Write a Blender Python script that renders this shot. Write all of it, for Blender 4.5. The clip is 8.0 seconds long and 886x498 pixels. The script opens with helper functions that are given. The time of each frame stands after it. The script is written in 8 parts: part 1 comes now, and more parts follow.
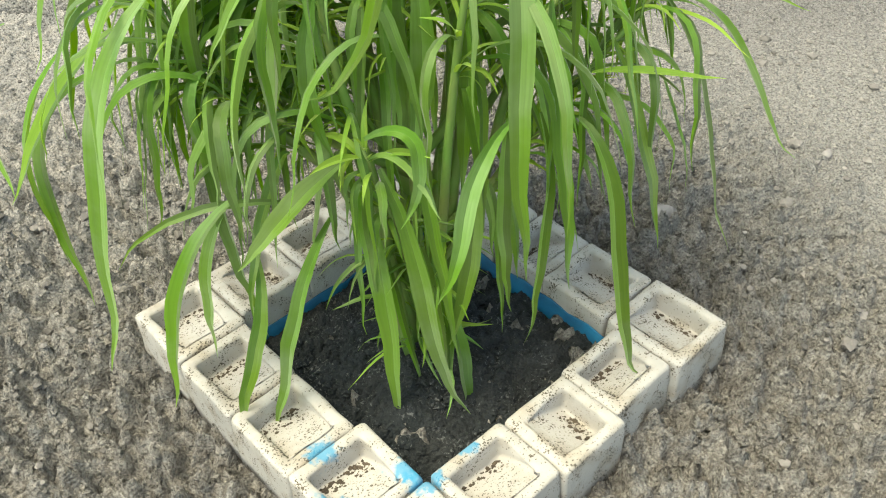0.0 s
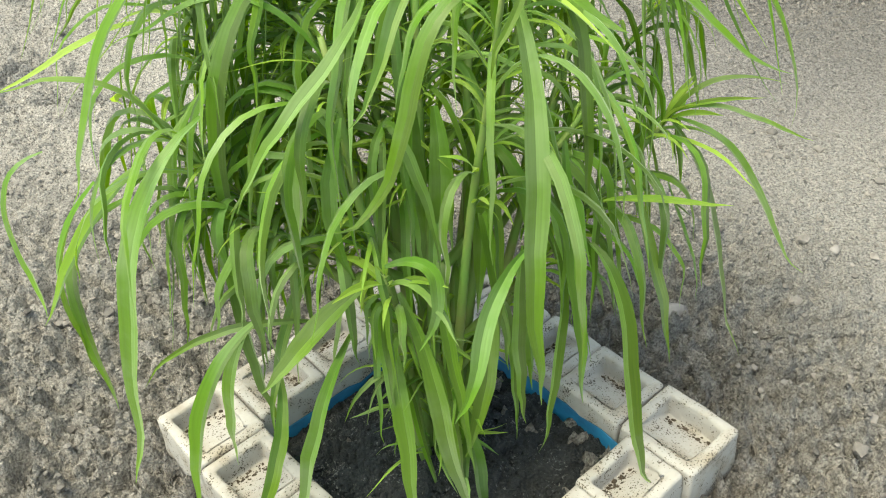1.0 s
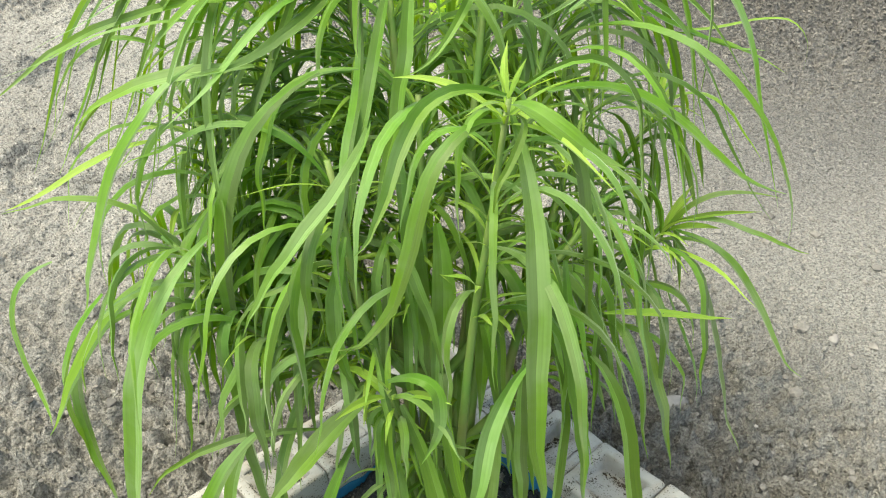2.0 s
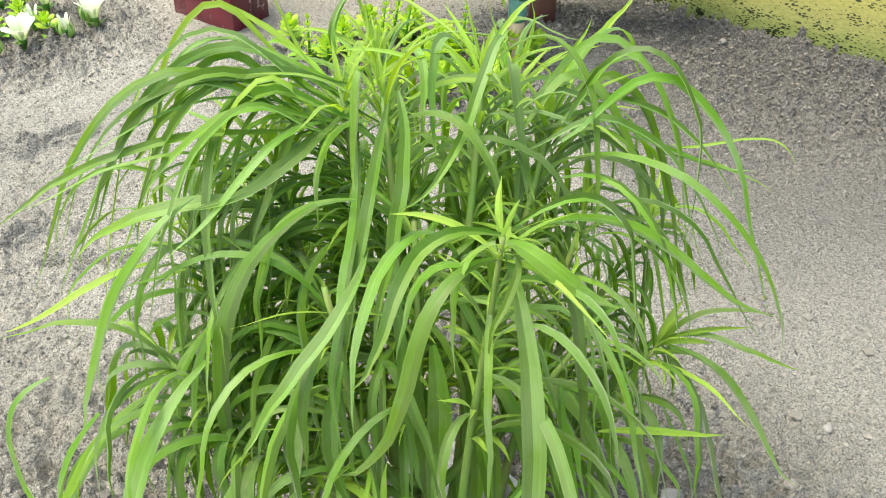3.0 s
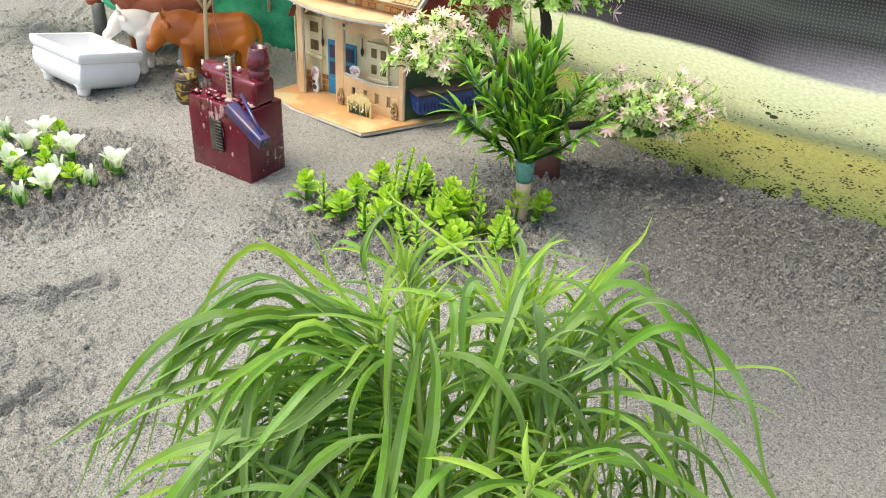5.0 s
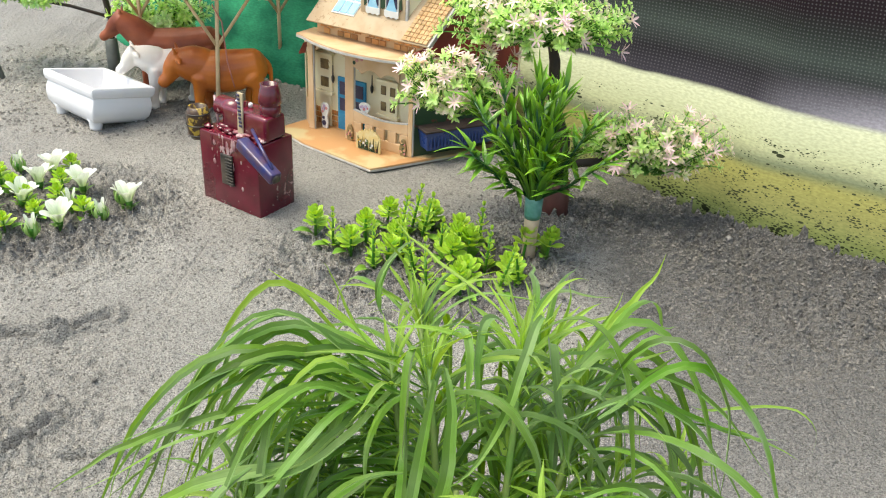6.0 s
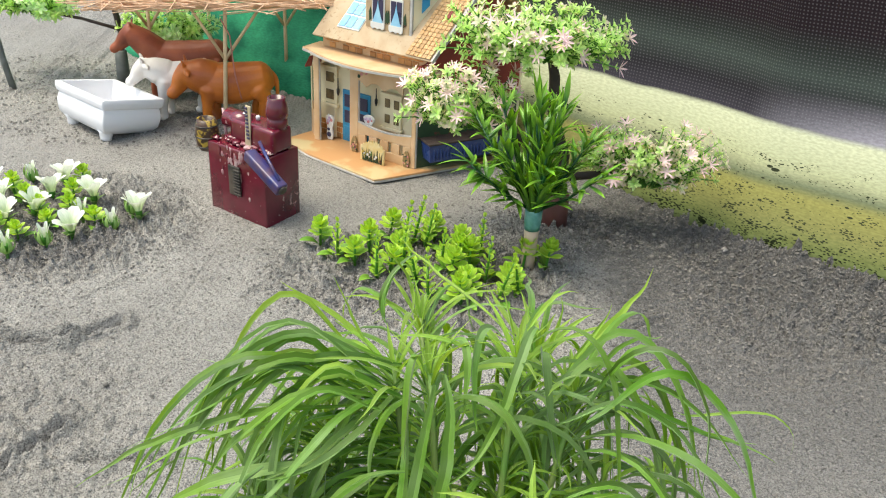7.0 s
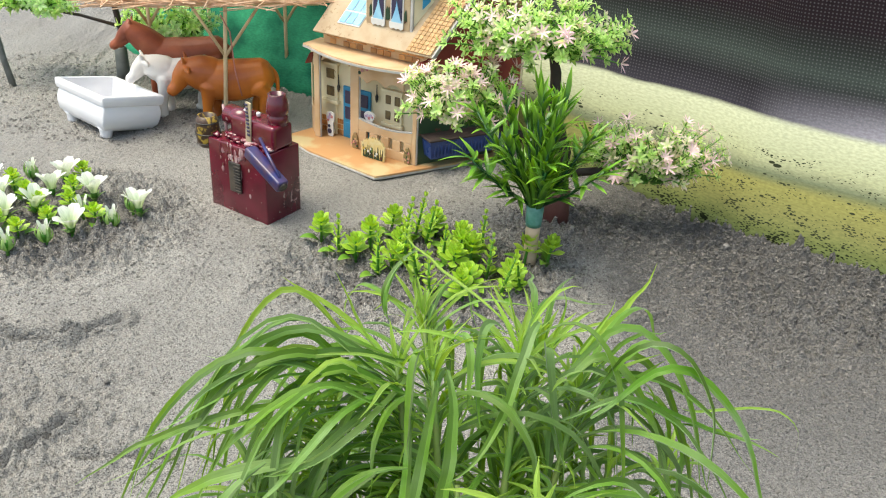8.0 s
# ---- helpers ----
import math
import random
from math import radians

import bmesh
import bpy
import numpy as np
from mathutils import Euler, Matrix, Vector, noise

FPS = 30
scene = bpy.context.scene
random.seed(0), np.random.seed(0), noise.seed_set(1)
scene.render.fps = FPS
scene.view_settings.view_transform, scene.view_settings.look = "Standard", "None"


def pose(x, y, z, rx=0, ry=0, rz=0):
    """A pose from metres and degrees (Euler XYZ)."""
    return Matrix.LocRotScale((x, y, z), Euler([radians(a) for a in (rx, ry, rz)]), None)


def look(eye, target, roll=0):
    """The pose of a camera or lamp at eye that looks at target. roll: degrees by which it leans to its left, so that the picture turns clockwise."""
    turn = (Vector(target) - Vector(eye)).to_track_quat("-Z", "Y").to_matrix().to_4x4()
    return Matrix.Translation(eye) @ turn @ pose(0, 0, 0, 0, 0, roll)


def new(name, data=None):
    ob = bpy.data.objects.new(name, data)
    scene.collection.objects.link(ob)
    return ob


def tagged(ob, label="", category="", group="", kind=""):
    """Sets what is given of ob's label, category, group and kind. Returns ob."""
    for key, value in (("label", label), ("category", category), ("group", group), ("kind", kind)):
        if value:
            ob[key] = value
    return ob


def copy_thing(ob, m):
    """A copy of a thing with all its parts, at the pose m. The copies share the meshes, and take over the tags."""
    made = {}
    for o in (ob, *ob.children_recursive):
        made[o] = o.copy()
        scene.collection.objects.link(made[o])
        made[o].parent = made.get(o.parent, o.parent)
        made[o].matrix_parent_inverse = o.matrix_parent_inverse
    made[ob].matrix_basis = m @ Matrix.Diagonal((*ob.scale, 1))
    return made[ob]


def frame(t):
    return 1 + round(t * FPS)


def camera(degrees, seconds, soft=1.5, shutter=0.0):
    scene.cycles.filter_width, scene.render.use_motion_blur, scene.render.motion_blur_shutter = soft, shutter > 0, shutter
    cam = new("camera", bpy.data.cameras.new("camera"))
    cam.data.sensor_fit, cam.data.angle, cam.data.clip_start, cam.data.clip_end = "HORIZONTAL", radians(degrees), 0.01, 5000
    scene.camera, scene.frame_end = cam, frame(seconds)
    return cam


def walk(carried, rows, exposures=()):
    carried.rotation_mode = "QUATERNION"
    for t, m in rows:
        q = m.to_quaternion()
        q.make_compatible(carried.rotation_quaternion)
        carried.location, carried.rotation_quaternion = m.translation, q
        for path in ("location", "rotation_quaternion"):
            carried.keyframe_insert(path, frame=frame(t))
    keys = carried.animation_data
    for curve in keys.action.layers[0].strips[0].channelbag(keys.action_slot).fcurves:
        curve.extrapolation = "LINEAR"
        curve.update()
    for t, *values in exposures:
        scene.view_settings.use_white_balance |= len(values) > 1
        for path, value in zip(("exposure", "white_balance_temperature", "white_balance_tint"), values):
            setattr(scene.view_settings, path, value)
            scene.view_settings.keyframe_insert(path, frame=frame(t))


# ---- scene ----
cam = camera(54.0, 8.0, 1.1)
PATH = [
    (0, (0.012, -0.294, 0.338), (0.012, 1.183, -1.01), -3.5),
    (0.5, (0.011, -0.293, 0.351), (-0.006, 1.226, -0.951), -3.8),
    (1, (0.011, -0.284, 0.367), (-0.006, 1.268, -0.894), -3.8),
    (1.5, (0.011, -0.279, 0.378), (-0.005, 1.31, -0.836), -3.6),
    (3, (0.013, -0.259, 0.418), (0.02, 1.415, -0.676), -3.2),
    (3.5, (0.011, -0.255, 0.432), (0.03, 1.446, -0.62), -2.8),
    (4, (0.003, -0.251, 0.449), (0.03, 1.482, -0.548), -2.3),
    (4.5, (0.004, -0.25, 0.465), (0.031, 1.518, -0.469), -2.1),
    (5, (0.003, -0.252, 0.47), (0.03, 1.545, -0.407), -1.8),
    (6.5, (-0.003, -0.257, 0.477), (0.014, 1.58, -0.313), -1.3),
    (7, (-0.001, -0.276, 0.485), (0.014, 1.563, -0.303), -1.2),
    (7.5, (0.001, -0.275, 0.483), (0.016, 1.562, -0.308), -1.2),
    (8, (-0.002, -0.274, 0.483), (0.012, 1.562, -0.31), -1.3),
]
EXPOSURES = [(0.0, 1.47, 7500, -4), (1.5, 1.48, 7350, -4), (3.0, 1.55, 7200, -1), (3.5, 1.51, 7150, 0), (5.0, 1.23, 7000, 1), (8.0, 1.06, 6850, 1)]
walk(cam, [(t, look(eye, target, roll)) for t, eye, target, roll in PATH], EXPOSURES)

# ---- light ----
world = bpy.data.worlds.new("sky")
scene.world = world
world.use_nodes = True
_nt = world.node_tree
_sky = _nt.nodes.new("ShaderNodeTexSky")
_sky.sky_type = "NISHITA"
_sky.sun_disc = False
_sky.sun_elevation, _sky.sun_rotation = radians(71), radians(-112)
_sky.air_density, _sky.dust_density, _sky.ozone_density = 1.0, 4.0, 1.0
_nt.links.new(_sky.outputs[0], _nt.nodes["Background"].inputs[0])
_nt.nodes["Background"].inputs[1].default_value = 0.15
_sun = bpy.data.lights.new("sun", "SUN")
_sun.energy, _sun.angle, _sun.color = 1.30, radians(38), (1.0, 0.95, 0.88)
_so = new("sun", _sun)
_az, _el = radians(-112), radians(71)
_dir = Vector((math.sin(_az) * math.cos(_el), math.cos(_az) * math.cos(_el), math.sin(_el)))
_so.rotation_mode = "QUATERNION"
_so.rotation_quaternion = _dir.to_track_quat("Z", "Y")


# ---- materials ----
def _sock(nt, a, b):
    nt.links.new(a, b)


def surface(name, base, rough=0.6, metal=0.0, other=None, scale=20.0, detail=6.0, mix=(0.35, 0.65), bump=0.2, bump_scale=150.0, bump_dist=0.001,
            spec=0.5, speck=None, speck_scale=400.0, speck_cut=0.62, rand=0.0, rough_var=0.12, coat=0.0, island=0.0):
    """A principled surface with two scales of colour noise, optional dark specks and a fine bump."""
    m = bpy.data.materials.new(name)
    m.use_nodes = True
    nt = m.node_tree
    p = nt.nodes["Principled BSDF"]
    tc = nt.nodes.new("ShaderNodeTexCoord")
    n1 = nt.nodes.new("ShaderNodeTexNoise")
    n1.inputs["Scale"].default_value, n1.inputs["Detail"].default_value = scale, detail
    _sock(nt, tc.outputs["Object"], n1.inputs["Vector"])
    ramp = nt.nodes.new("ShaderNodeMapRange")
    ramp.inputs[1].default_value, ramp.inputs[2].default_value = mix
    _sock(nt, n1.outputs["Fac"], ramp.inputs[0])
    mx = nt.nodes.new("ShaderNodeMix")
    mx.data_type = "RGBA"
    mx.inputs[6].default_value = (*base, 1)
    mx.inputs[7].default_value = (*(other or [c * 0.75 for c in base]), 1)
    _sock(nt, ramp.outputs[0], mx.inputs[0])
    col = mx.outputs[2]
    if speck:
        n3 = nt.nodes.new("ShaderNodeTexNoise")
        n3.inputs["Scale"].default_value, n3.inputs["Detail"].default_value = speck_scale, 4.0
        _sock(nt, tc.outputs["Object"], n3.inputs["Vector"])
        n4 = nt.nodes.new("ShaderNodeTexNoise")
        n4.inputs["Scale"].default_value, n4.inputs["Detail"].default_value = speck_scale * 0.12, 3.0
        _sock(nt, tc.outputs["Object"], n4.inputs["Vector"])
        ad = nt.nodes.new("ShaderNodeMath")
        ad.operation = "MULTIPLY_ADD"
        ad.inputs[1].default_value = 0.55
        _sock(nt, n4.outputs["Fac"], ad.inputs[0])
        _sock(nt, n3.outputs["Fac"], ad.inputs[2])
        mr = nt.nodes.new("ShaderNodeMapRange")
        mr.inputs[1].default_value, mr.inputs[2].default_value = speck_cut + 0.27, speck_cut + 0.31
        _sock(nt, ad.outputs[0], mr.inputs[0])
        m2 = nt.nodes.new("ShaderNodeMix")
        m2.data_type = "RGBA"
        m2.inputs[7].default_value = (*speck, 1)
        _sock(nt, mr.outputs[0], m2.inputs[0])
        _sock(nt, col, m2.inputs[6])
        col = m2.outputs[2]
    if rand:
        oi = nt.nodes.new("ShaderNodeObjectInfo")
        hs = nt.nodes.new("ShaderNodeHueSaturation")
        mr = nt.nodes.new("ShaderNodeMapRange")
        mr.inputs[3].default_value, mr.inputs[4].default_value = 1 - rand, 1 + rand
        _sock(nt, oi.outputs["Random"], mr.inputs[0])
        _sock(nt, mr.outputs[0], hs.inputs["Value"])
        _sock(nt, col, hs.inputs["Color"])
        col = hs.outputs[0]
    if island:
        geo = nt.nodes.new("ShaderNodeNewGeometry")
        hs = nt.nodes.new("ShaderNodeHueSaturation")
        mr = nt.nodes.new("ShaderNodeMapRange")
        mr.inputs[3].default_value, mr.inputs[4].default_value = 1 - island, 1 + island
        _sock(nt, geo.outputs["Random Per Island"], mr.inputs[0])
        _sock(nt, mr.outputs[0], hs.inputs["Value"])
        _sock(nt, col, hs.inputs["Color"])
        col = hs.outputs[0]
    _sock(nt, col, p.inputs["Base Color"])
    rr = nt.nodes.new("ShaderNodeMapRange")
    rr.inputs[3].default_value, rr.inputs[4].default_value = max(0.02, rough - rough_var), min(1, rough + rough_var)
    _sock(nt, n1.outputs["Fac"], rr.inputs[0])
    _sock(nt, rr.outputs[0], p.inputs["Roughness"])
    p.inputs["Metallic"].default_value = metal
    p.inputs["Specular IOR Level"].default_value = spec
    p.inputs["Coat Weight"].default_value = coat
    if bump:
        n2 = nt.nodes.new("ShaderNodeTexNoise")
        n2.inputs["Scale"].default_value, n2.inputs["Detail"].default_value = bump_scale, 5.0
        _sock(nt, tc.outputs["Object"], n2.inputs["Vector"])
        b = nt.nodes.new("ShaderNodeBump")
        b.inputs["Strength"].default_value, b.inputs["Distance"].default_value = bump, bump_dist
        _sock(nt, n2.outputs["Fac"], b.inputs["Height"])
        _sock(nt, b.outputs[0], p.inputs["Normal"])
    return m


def leaf_surface(name, base, tip, rib, rough=0.45, through_light=0.35, rand=0.25, spec=0.4, sheen=0.0, down=None, hue=0.008):
    """Leaf: colour runs from base to tip along the blade, a paler midrib, light passes through."""
    m = bpy.data.materials.new(name)
    m.use_nodes = True
    nt = m.node_tree
    p = nt.nodes["Principled BSDF"]
    uv = nt.nodes.new("ShaderNodeUVMap")
    sep = nt.nodes.new("ShaderNodeSeparateXYZ")
    _sock(nt, uv.outputs[0], sep.inputs[0])
    n1 = nt.nodes.new("ShaderNodeTexNoise")
    n1.inputs["Scale"].default_value, n1.inputs["Detail"].default_value = 60.0, 4.0
    tc = nt.nodes.new("ShaderNodeTexCoord")
    _sock(nt, tc.outputs["Object"], n1.inputs["Vector"])
    f = nt.nodes.new("ShaderNodeMath")
    f.operation = "MULTIPLY_ADD"
    f.inputs[1].default_value = 0.6
    f.inputs[2].default_value = -0.3
    _sock(nt, n1.outputs["Fac"], f.inputs[0])
    g = nt.nodes.new("ShaderNodeMath")
    g.operation = "ADD"
    _sock(nt, sep.outputs[1], g.inputs[0])
    _sock(nt, f.outputs[0], g.inputs[1])
    mx = nt.nodes.new("ShaderNodeMix")
    mx.data_type = "RGBA"
    mx.inputs[6].default_value, mx.inputs[7].default_value = (*base, 1), (*tip, 1)
    _sock(nt, g.outputs[0], mx.inputs[0])
    d = nt.nodes.new("ShaderNodeMath")
    d.operation = "SUBTRACT"
    d.inputs[1].default_value = 0.5
    _sock(nt, sep.outputs[0], d.inputs[0])
    a = nt.nodes.new("ShaderNodeMath")
    a.operation = "ABSOLUTE"
    _sock(nt, d.outputs[0], a.inputs[0])
    mr = nt.nodes.new("ShaderNodeMapRange")
    mr.inputs[1].default_value, mr.inputs[2].default_value = 0.02, 0.10
    mr.inputs[3].default_value, mr.inputs[4].default_value = 0.22, 0.0
    _sock(nt, a.outputs[0], mr.inputs[0])
    m2 = nt.nodes.new("ShaderNodeMix")
    m2.data_type = "RGBA"
    m2.inputs[7].default_value = (*rib, 1)
    _sock(nt, mr.outputs[0], m2.inputs[0])
    _sock(nt, mx.outputs[2], m2.inputs[6])
    if down:
        n3 = nt.nodes.new("ShaderNodeTexNoise")
        n3.inputs["Scale"].default_value, n3.inputs["Detail"].default_value = 27.0, 5.0
        _sock(nt, tc.outputs["Object"], n3.inputs["Vector"])
        dm = nt.nodes.new("ShaderNodeMapRange")
        dm.inputs[1].default_value, dm.inputs[2].default_value = 0.45, 0.64
        dm.inputs[3].default_value, dm.inputs[4].default_value = 0.0, 0.78
        _sock(nt, n3.outputs["Fac"], dm.inputs[0])
        m3 = nt.nodes.new("ShaderNodeMix")
        m3.data_type = "RGBA"
        m3.inputs[7].default_value = (*down, 1)
        _sock(nt, dm.outputs[0], m3.inputs[0])
        _sock(nt, m2.outputs[2], m3.inputs[6])
        m2 = m3
    oi = nt.nodes.new("ShaderNodeObjectInfo")
    geo = nt.nodes.new("ShaderNodeNewGeometry")
    sm = nt.nodes.new("ShaderNodeMath")
    sm.operation = "ADD"
    _sock(nt, oi.outputs["Random"], sm.inputs[0])
    _sock(nt, geo.outputs["Random Per Island"], sm.inputs[1])
    fr = nt.nodes.new("ShaderNodeMath")
    fr.operation = "FRACT"
    _sock(nt, sm.outputs[0], fr.inputs[0])
    mv = nt.nodes.new("ShaderNodeMapRange")
    mv.inputs[3].default_value, mv.inputs[4].default_value = 1 - rand, 1 + rand
    _sock(nt, fr.outputs[0], mv.inputs[0])
    hs = nt.nodes.new("ShaderNodeHueSaturation")
    _sock(nt, mv.outputs[0], hs.inputs["Value"])
    _sock(nt, m2.outputs[2], hs.inputs["Color"])
    _sock(nt, hs.outputs[0], p.inputs["Base Color"])
    p.inputs["Roughness"].default_value = rough
    p.inputs["Specular IOR Level"].default_value = spec
    p.inputs["Sheen Weight"].default_value, p.inputs["Sheen Roughness"].default_value = sheen, 0.45
    n2 = nt.nodes.new("ShaderNodeTexNoise")
    n2.inputs["Scale"].default_value = 350.0
    _sock(nt, tc.outputs["Object"], n2.inputs["Vector"])
    b = nt.nodes.new("ShaderNodeBump")
    b.inputs["Strength"].default_value, b.inputs["Distance"].default_value = 0.3, 0.0006
    _sock(nt, n2.outputs["Fac"], b.inputs["Height"])
    # fine veins along the blade
    vs = nt.nodes.new("ShaderNodeMapping")
    vs.inputs["Scale"].default_value = (9.0, 3.0, 1.0)
    _sock(nt, uv.outputs[0], vs.inputs["Vector"])
    vn = nt.nodes.new("ShaderNodeTexNoise")
    vn.inputs["Scale"].default_value, vn.inputs["Detail"].default_value = 1.0, 3.0
    _sock(nt, vs.outputs[0], vn.inputs["Vector"])
    vb = nt.nodes.new("ShaderNodeBump")
    vb.inputs["Strength"].default_value, vb.inputs["Distance"].default_value = 0.25, 0.0007
    _sock(nt, vn.outputs["Fac"], vb.inputs["Height"])
    _sock(nt, b.outputs[0], vb.inputs["Normal"])
    _sock(nt, vb.outputs[0], p.inputs["Normal"])
    vm = nt.nodes.new("ShaderNodeMapRange")
    vm.inputs[1].default_value, vm.inputs[2].default_value = 0.3, 0.7
    vm.inputs[3].default_value, vm.inputs[4].default_value = 0.88, 1.10
    _sock(nt, vn.outputs["Fac"], vm.inputs[0])
    vv = nt.nodes.new("ShaderNodeMath")
    vv.operation = "MULTIPLY"
    _sock(nt, mv.outputs[0], vv.inputs[0])
    _sock(nt, vm.outputs[0], vv.inputs[1])
    _sock(nt, vv.outputs[0], hs.inputs["Value"])
    hv = nt.nodes.new("ShaderNodeMapRange")
    hv.inputs[3].default_value, hv.inputs[4].default_value = 0.5 - hue, 0.5 + hue
    sh = nt.nodes.new("ShaderNodeMath")
    sh.operation = "MULTIPLY_ADD"
    sh.inputs[1].default_value, sh.inputs[2].default_value = 7.31, 0.17
    _sock(nt, fr.outputs[0], sh.inputs[0])
    sf = nt.nodes.new("ShaderNodeMath")
    sf.operation = "FRACT"
    _sock(nt, sh.outputs[0], sf.inputs[0])
    _sock(nt, sf.outputs[0], hv.inputs[0])
    _sock(nt, hv.outputs[0], hs.inputs["Hue"])
    tr = nt.nodes.new("ShaderNodeBsdfTranslucent")
    hs2 = nt.nodes.new("ShaderNodeHueSaturation")
    hs2.inputs["Value"].default_value = 1.5
    hs2.inputs["Hue"].default_value = 0.485
    hs2.inputs["Saturation"].default_value = 1.12
    _sock(nt, hs.outputs[0], hs2.inputs["Color"])
    _sock(nt, hs2.outputs[0], tr.inputs[0])
    ms = nt.nodes.new("ShaderNodeMixShader")
    ms.inputs[0].default_value = through_light
    _sock(nt, p.outputs[0], ms.inputs[1])
    _sock(nt, tr.outputs[0], ms.inputs[2])
    _sock(nt, ms.outputs[0], nt.nodes["Material Output"].inputs[0])
    return m


def sand_surface():
    """Grey sand: grain, damp and darker patches, painted near-side shade and a pale patch, with a few light grains."""
    m = bpy.data.materials.new("sand")
    m.use_nodes = True
    nt = m.node_tree
    p = nt.nodes["Principled BSDF"]
    tc = nt.nodes.new("ShaderNodeTexCoord")

    def noise_at(scale, detail=5.0):
        n = nt.nodes.new("ShaderNodeTexNoise")
        n.inputs["Scale"].default_value, n.inputs["Detail"].default_value = scale, detail
        _sock(nt, tc.outputs["Object"], n.inputs["Vector"])
        return n.outputs["Fac"]

    def mixed(fac, lo, hi, a, b):
        r = nt.nodes.new("ShaderNodeMapRange")
        r.inputs[1].default_value, r.inputs[2].default_value = lo, hi
        _sock(nt, fac, r.inputs[0])
        x = nt.nodes.new("ShaderNodeMix")
        x.data_type = "RGBA"
        _sock(nt, r.outputs[0], x.inputs[0])
        for k, v in ((6, a), (7, b)):
            if isinstance(v, tuple):
                x.inputs[k].default_value = (*v, 1)
            else:
                _sock(nt, v, x.inputs[k])
        return x.outputs[2]

    broad = mixed(noise_at(3.2, 4.0), 0.38, 0.62, (0.300, 0.288, 0.263), (0.385, 0.369, 0.336))
    patch = mixed(noise_at(14.0, 6.0), 0.35, 0.75, broad, (0.268, 0.256, 0.236))
    sp = nt.nodes.new("ShaderNodeSeparateXYZ")
    _sock(nt, tc.outputs["Object"], sp.inputs[0])

    def ramped(sock, lo, hi):
        r = nt.nodes.new("ShaderNodeMapRange")
        r.interpolation_type = "SMOOTHSTEP"
        r.inputs[1].default_value, r.inputs[2].default_value = lo, hi
        _sock(nt, sock, r.inputs[0])
        return r.outputs[0]

    def times(a, b):
        q = nt.nodes.new("ShaderNodeMath")
        q.operation = "MULTIPLY"
        _sock(nt, a, q.inputs[0])
        _sock(nt, b, q.inputs[1])
        return q.outputs[0]

    # damp sand towards the printed sheet
    wob = nt.nodes.new("ShaderNodeMath")
    wob.operation = "MULTIPLY_ADD"
    wob.inputs[1].default_value = 0.25
    _sock(nt, noise_at(9.0, 4.0), wob.inputs[0])
    _sock(nt, sp.outputs[0], wob.inputs[2])
    damp = times(times(ramped(wob.outputs[0], 0.24, 0.38), ramped(sp.outputs[1], 0.10, 0.42)), times(ramped(sp.outputs[0], 1.3, 1.0), ramped(sp.outputs[1], 1.25, 1.0)))
    patch = mixed(damp, 0.0, 1.0, patch, (0.165, 0.156, 0.150))
    # browner wet sand round the planter, with the near-side shade painted into its colour
    ln = nt.nodes.new("ShaderNodeVectorMath")
    ln.operation = "DISTANCE"
    ln.inputs[1].default_value = (0.02, -0.14, 0.0)
    _sock(nt, tc.outputs["Object"], ln.inputs[0])
    wet_shade = nt.nodes.new("ShaderNodeMath")
    wet_shade.operation = "MULTIPLY_ADD"
    wet_shade.inputs[1].default_value = -0.16
    _sock(nt, noise_at(11.0, 5.0), wet_shade.inputs[0])
    _sock(nt, ln.outputs["Value"], wet_shade.inputs[2])
    patch = mixed(ramped(wet_shade.outputs[0], 0.26, 0.06), 0.0, 1.0, patch, (0.212, 0.193, 0.169))
    # paler patch of sand to the right, behind the planter
    dr = nt.nodes.new("ShaderNodeVectorMath")
    dr.operation = "DISTANCE"
    dr.inputs[1].default_value = (0.36, 0.42, 0.0)
    _sock(nt, tc.outputs["Object"], dr.inputs[0])
    pale_patch = nt.nodes.new("ShaderNodeMath")
    pale_patch.operation = "MULTIPLY_ADD"
    pale_patch.inputs[1].default_value = -0.24
    _sock(nt, noise_at(8.0, 6.0), pale_patch.inputs[0])
    _sock(nt, dr.outputs["Value"], pale_patch.inputs[2])
    patch = mixed(ramped(pale_patch.outputs[0], 0.17, -0.02), 0.0, 1.0, patch, (0.290, 0.279, 0.266))
    # dug earth in the beds and round the tree, painted darker for crevice shade
    for x, y, r in ((0.175, 0.755, 0.085), (-0.455, 0.715, 0.105), (-0.02, 0.640, 0.105), (0.045, 0.605, 0.090), (-0.44, 1.16, 0.10)):
        bd = nt.nodes.new("ShaderNodeVectorMath")
        bd.operation = "DISTANCE"
        bd.inputs[1].default_value = (x, y, 0.1 * (y - 0.06) - 0.07 * x)
        _sock(nt, tc.outputs["Object"], bd.inputs[0])
        bw = nt.nodes.new("ShaderNodeMath")
        bw.operation = "MULTIPLY_ADD"
        bw.inputs[1].default_value = -0.09
        _sock(nt, noise_at(26.0, 6.0), bw.inputs[0])
        _sock(nt, bd.outputs["Value"], bw.inputs[2])
        patch = mixed(ramped(bw.outputs[0], r - 0.035, r - 0.075), 0.0, 1.0, patch, (0.205, 0.192, 0.175))
    g1 = noise_at(760.0, 3.0)
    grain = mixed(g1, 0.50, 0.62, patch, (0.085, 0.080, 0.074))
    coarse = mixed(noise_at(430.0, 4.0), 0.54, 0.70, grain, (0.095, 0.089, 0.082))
    coarse = mixed(noise_at(500.0, 3.0), 0.59, 0.70, coarse, (0.40, 0.385, 0.36))
    light = mixed(noise_at(1150.0, 2.0), 0.58, 0.69, coarse, (0.50, 0.48, 0.45))
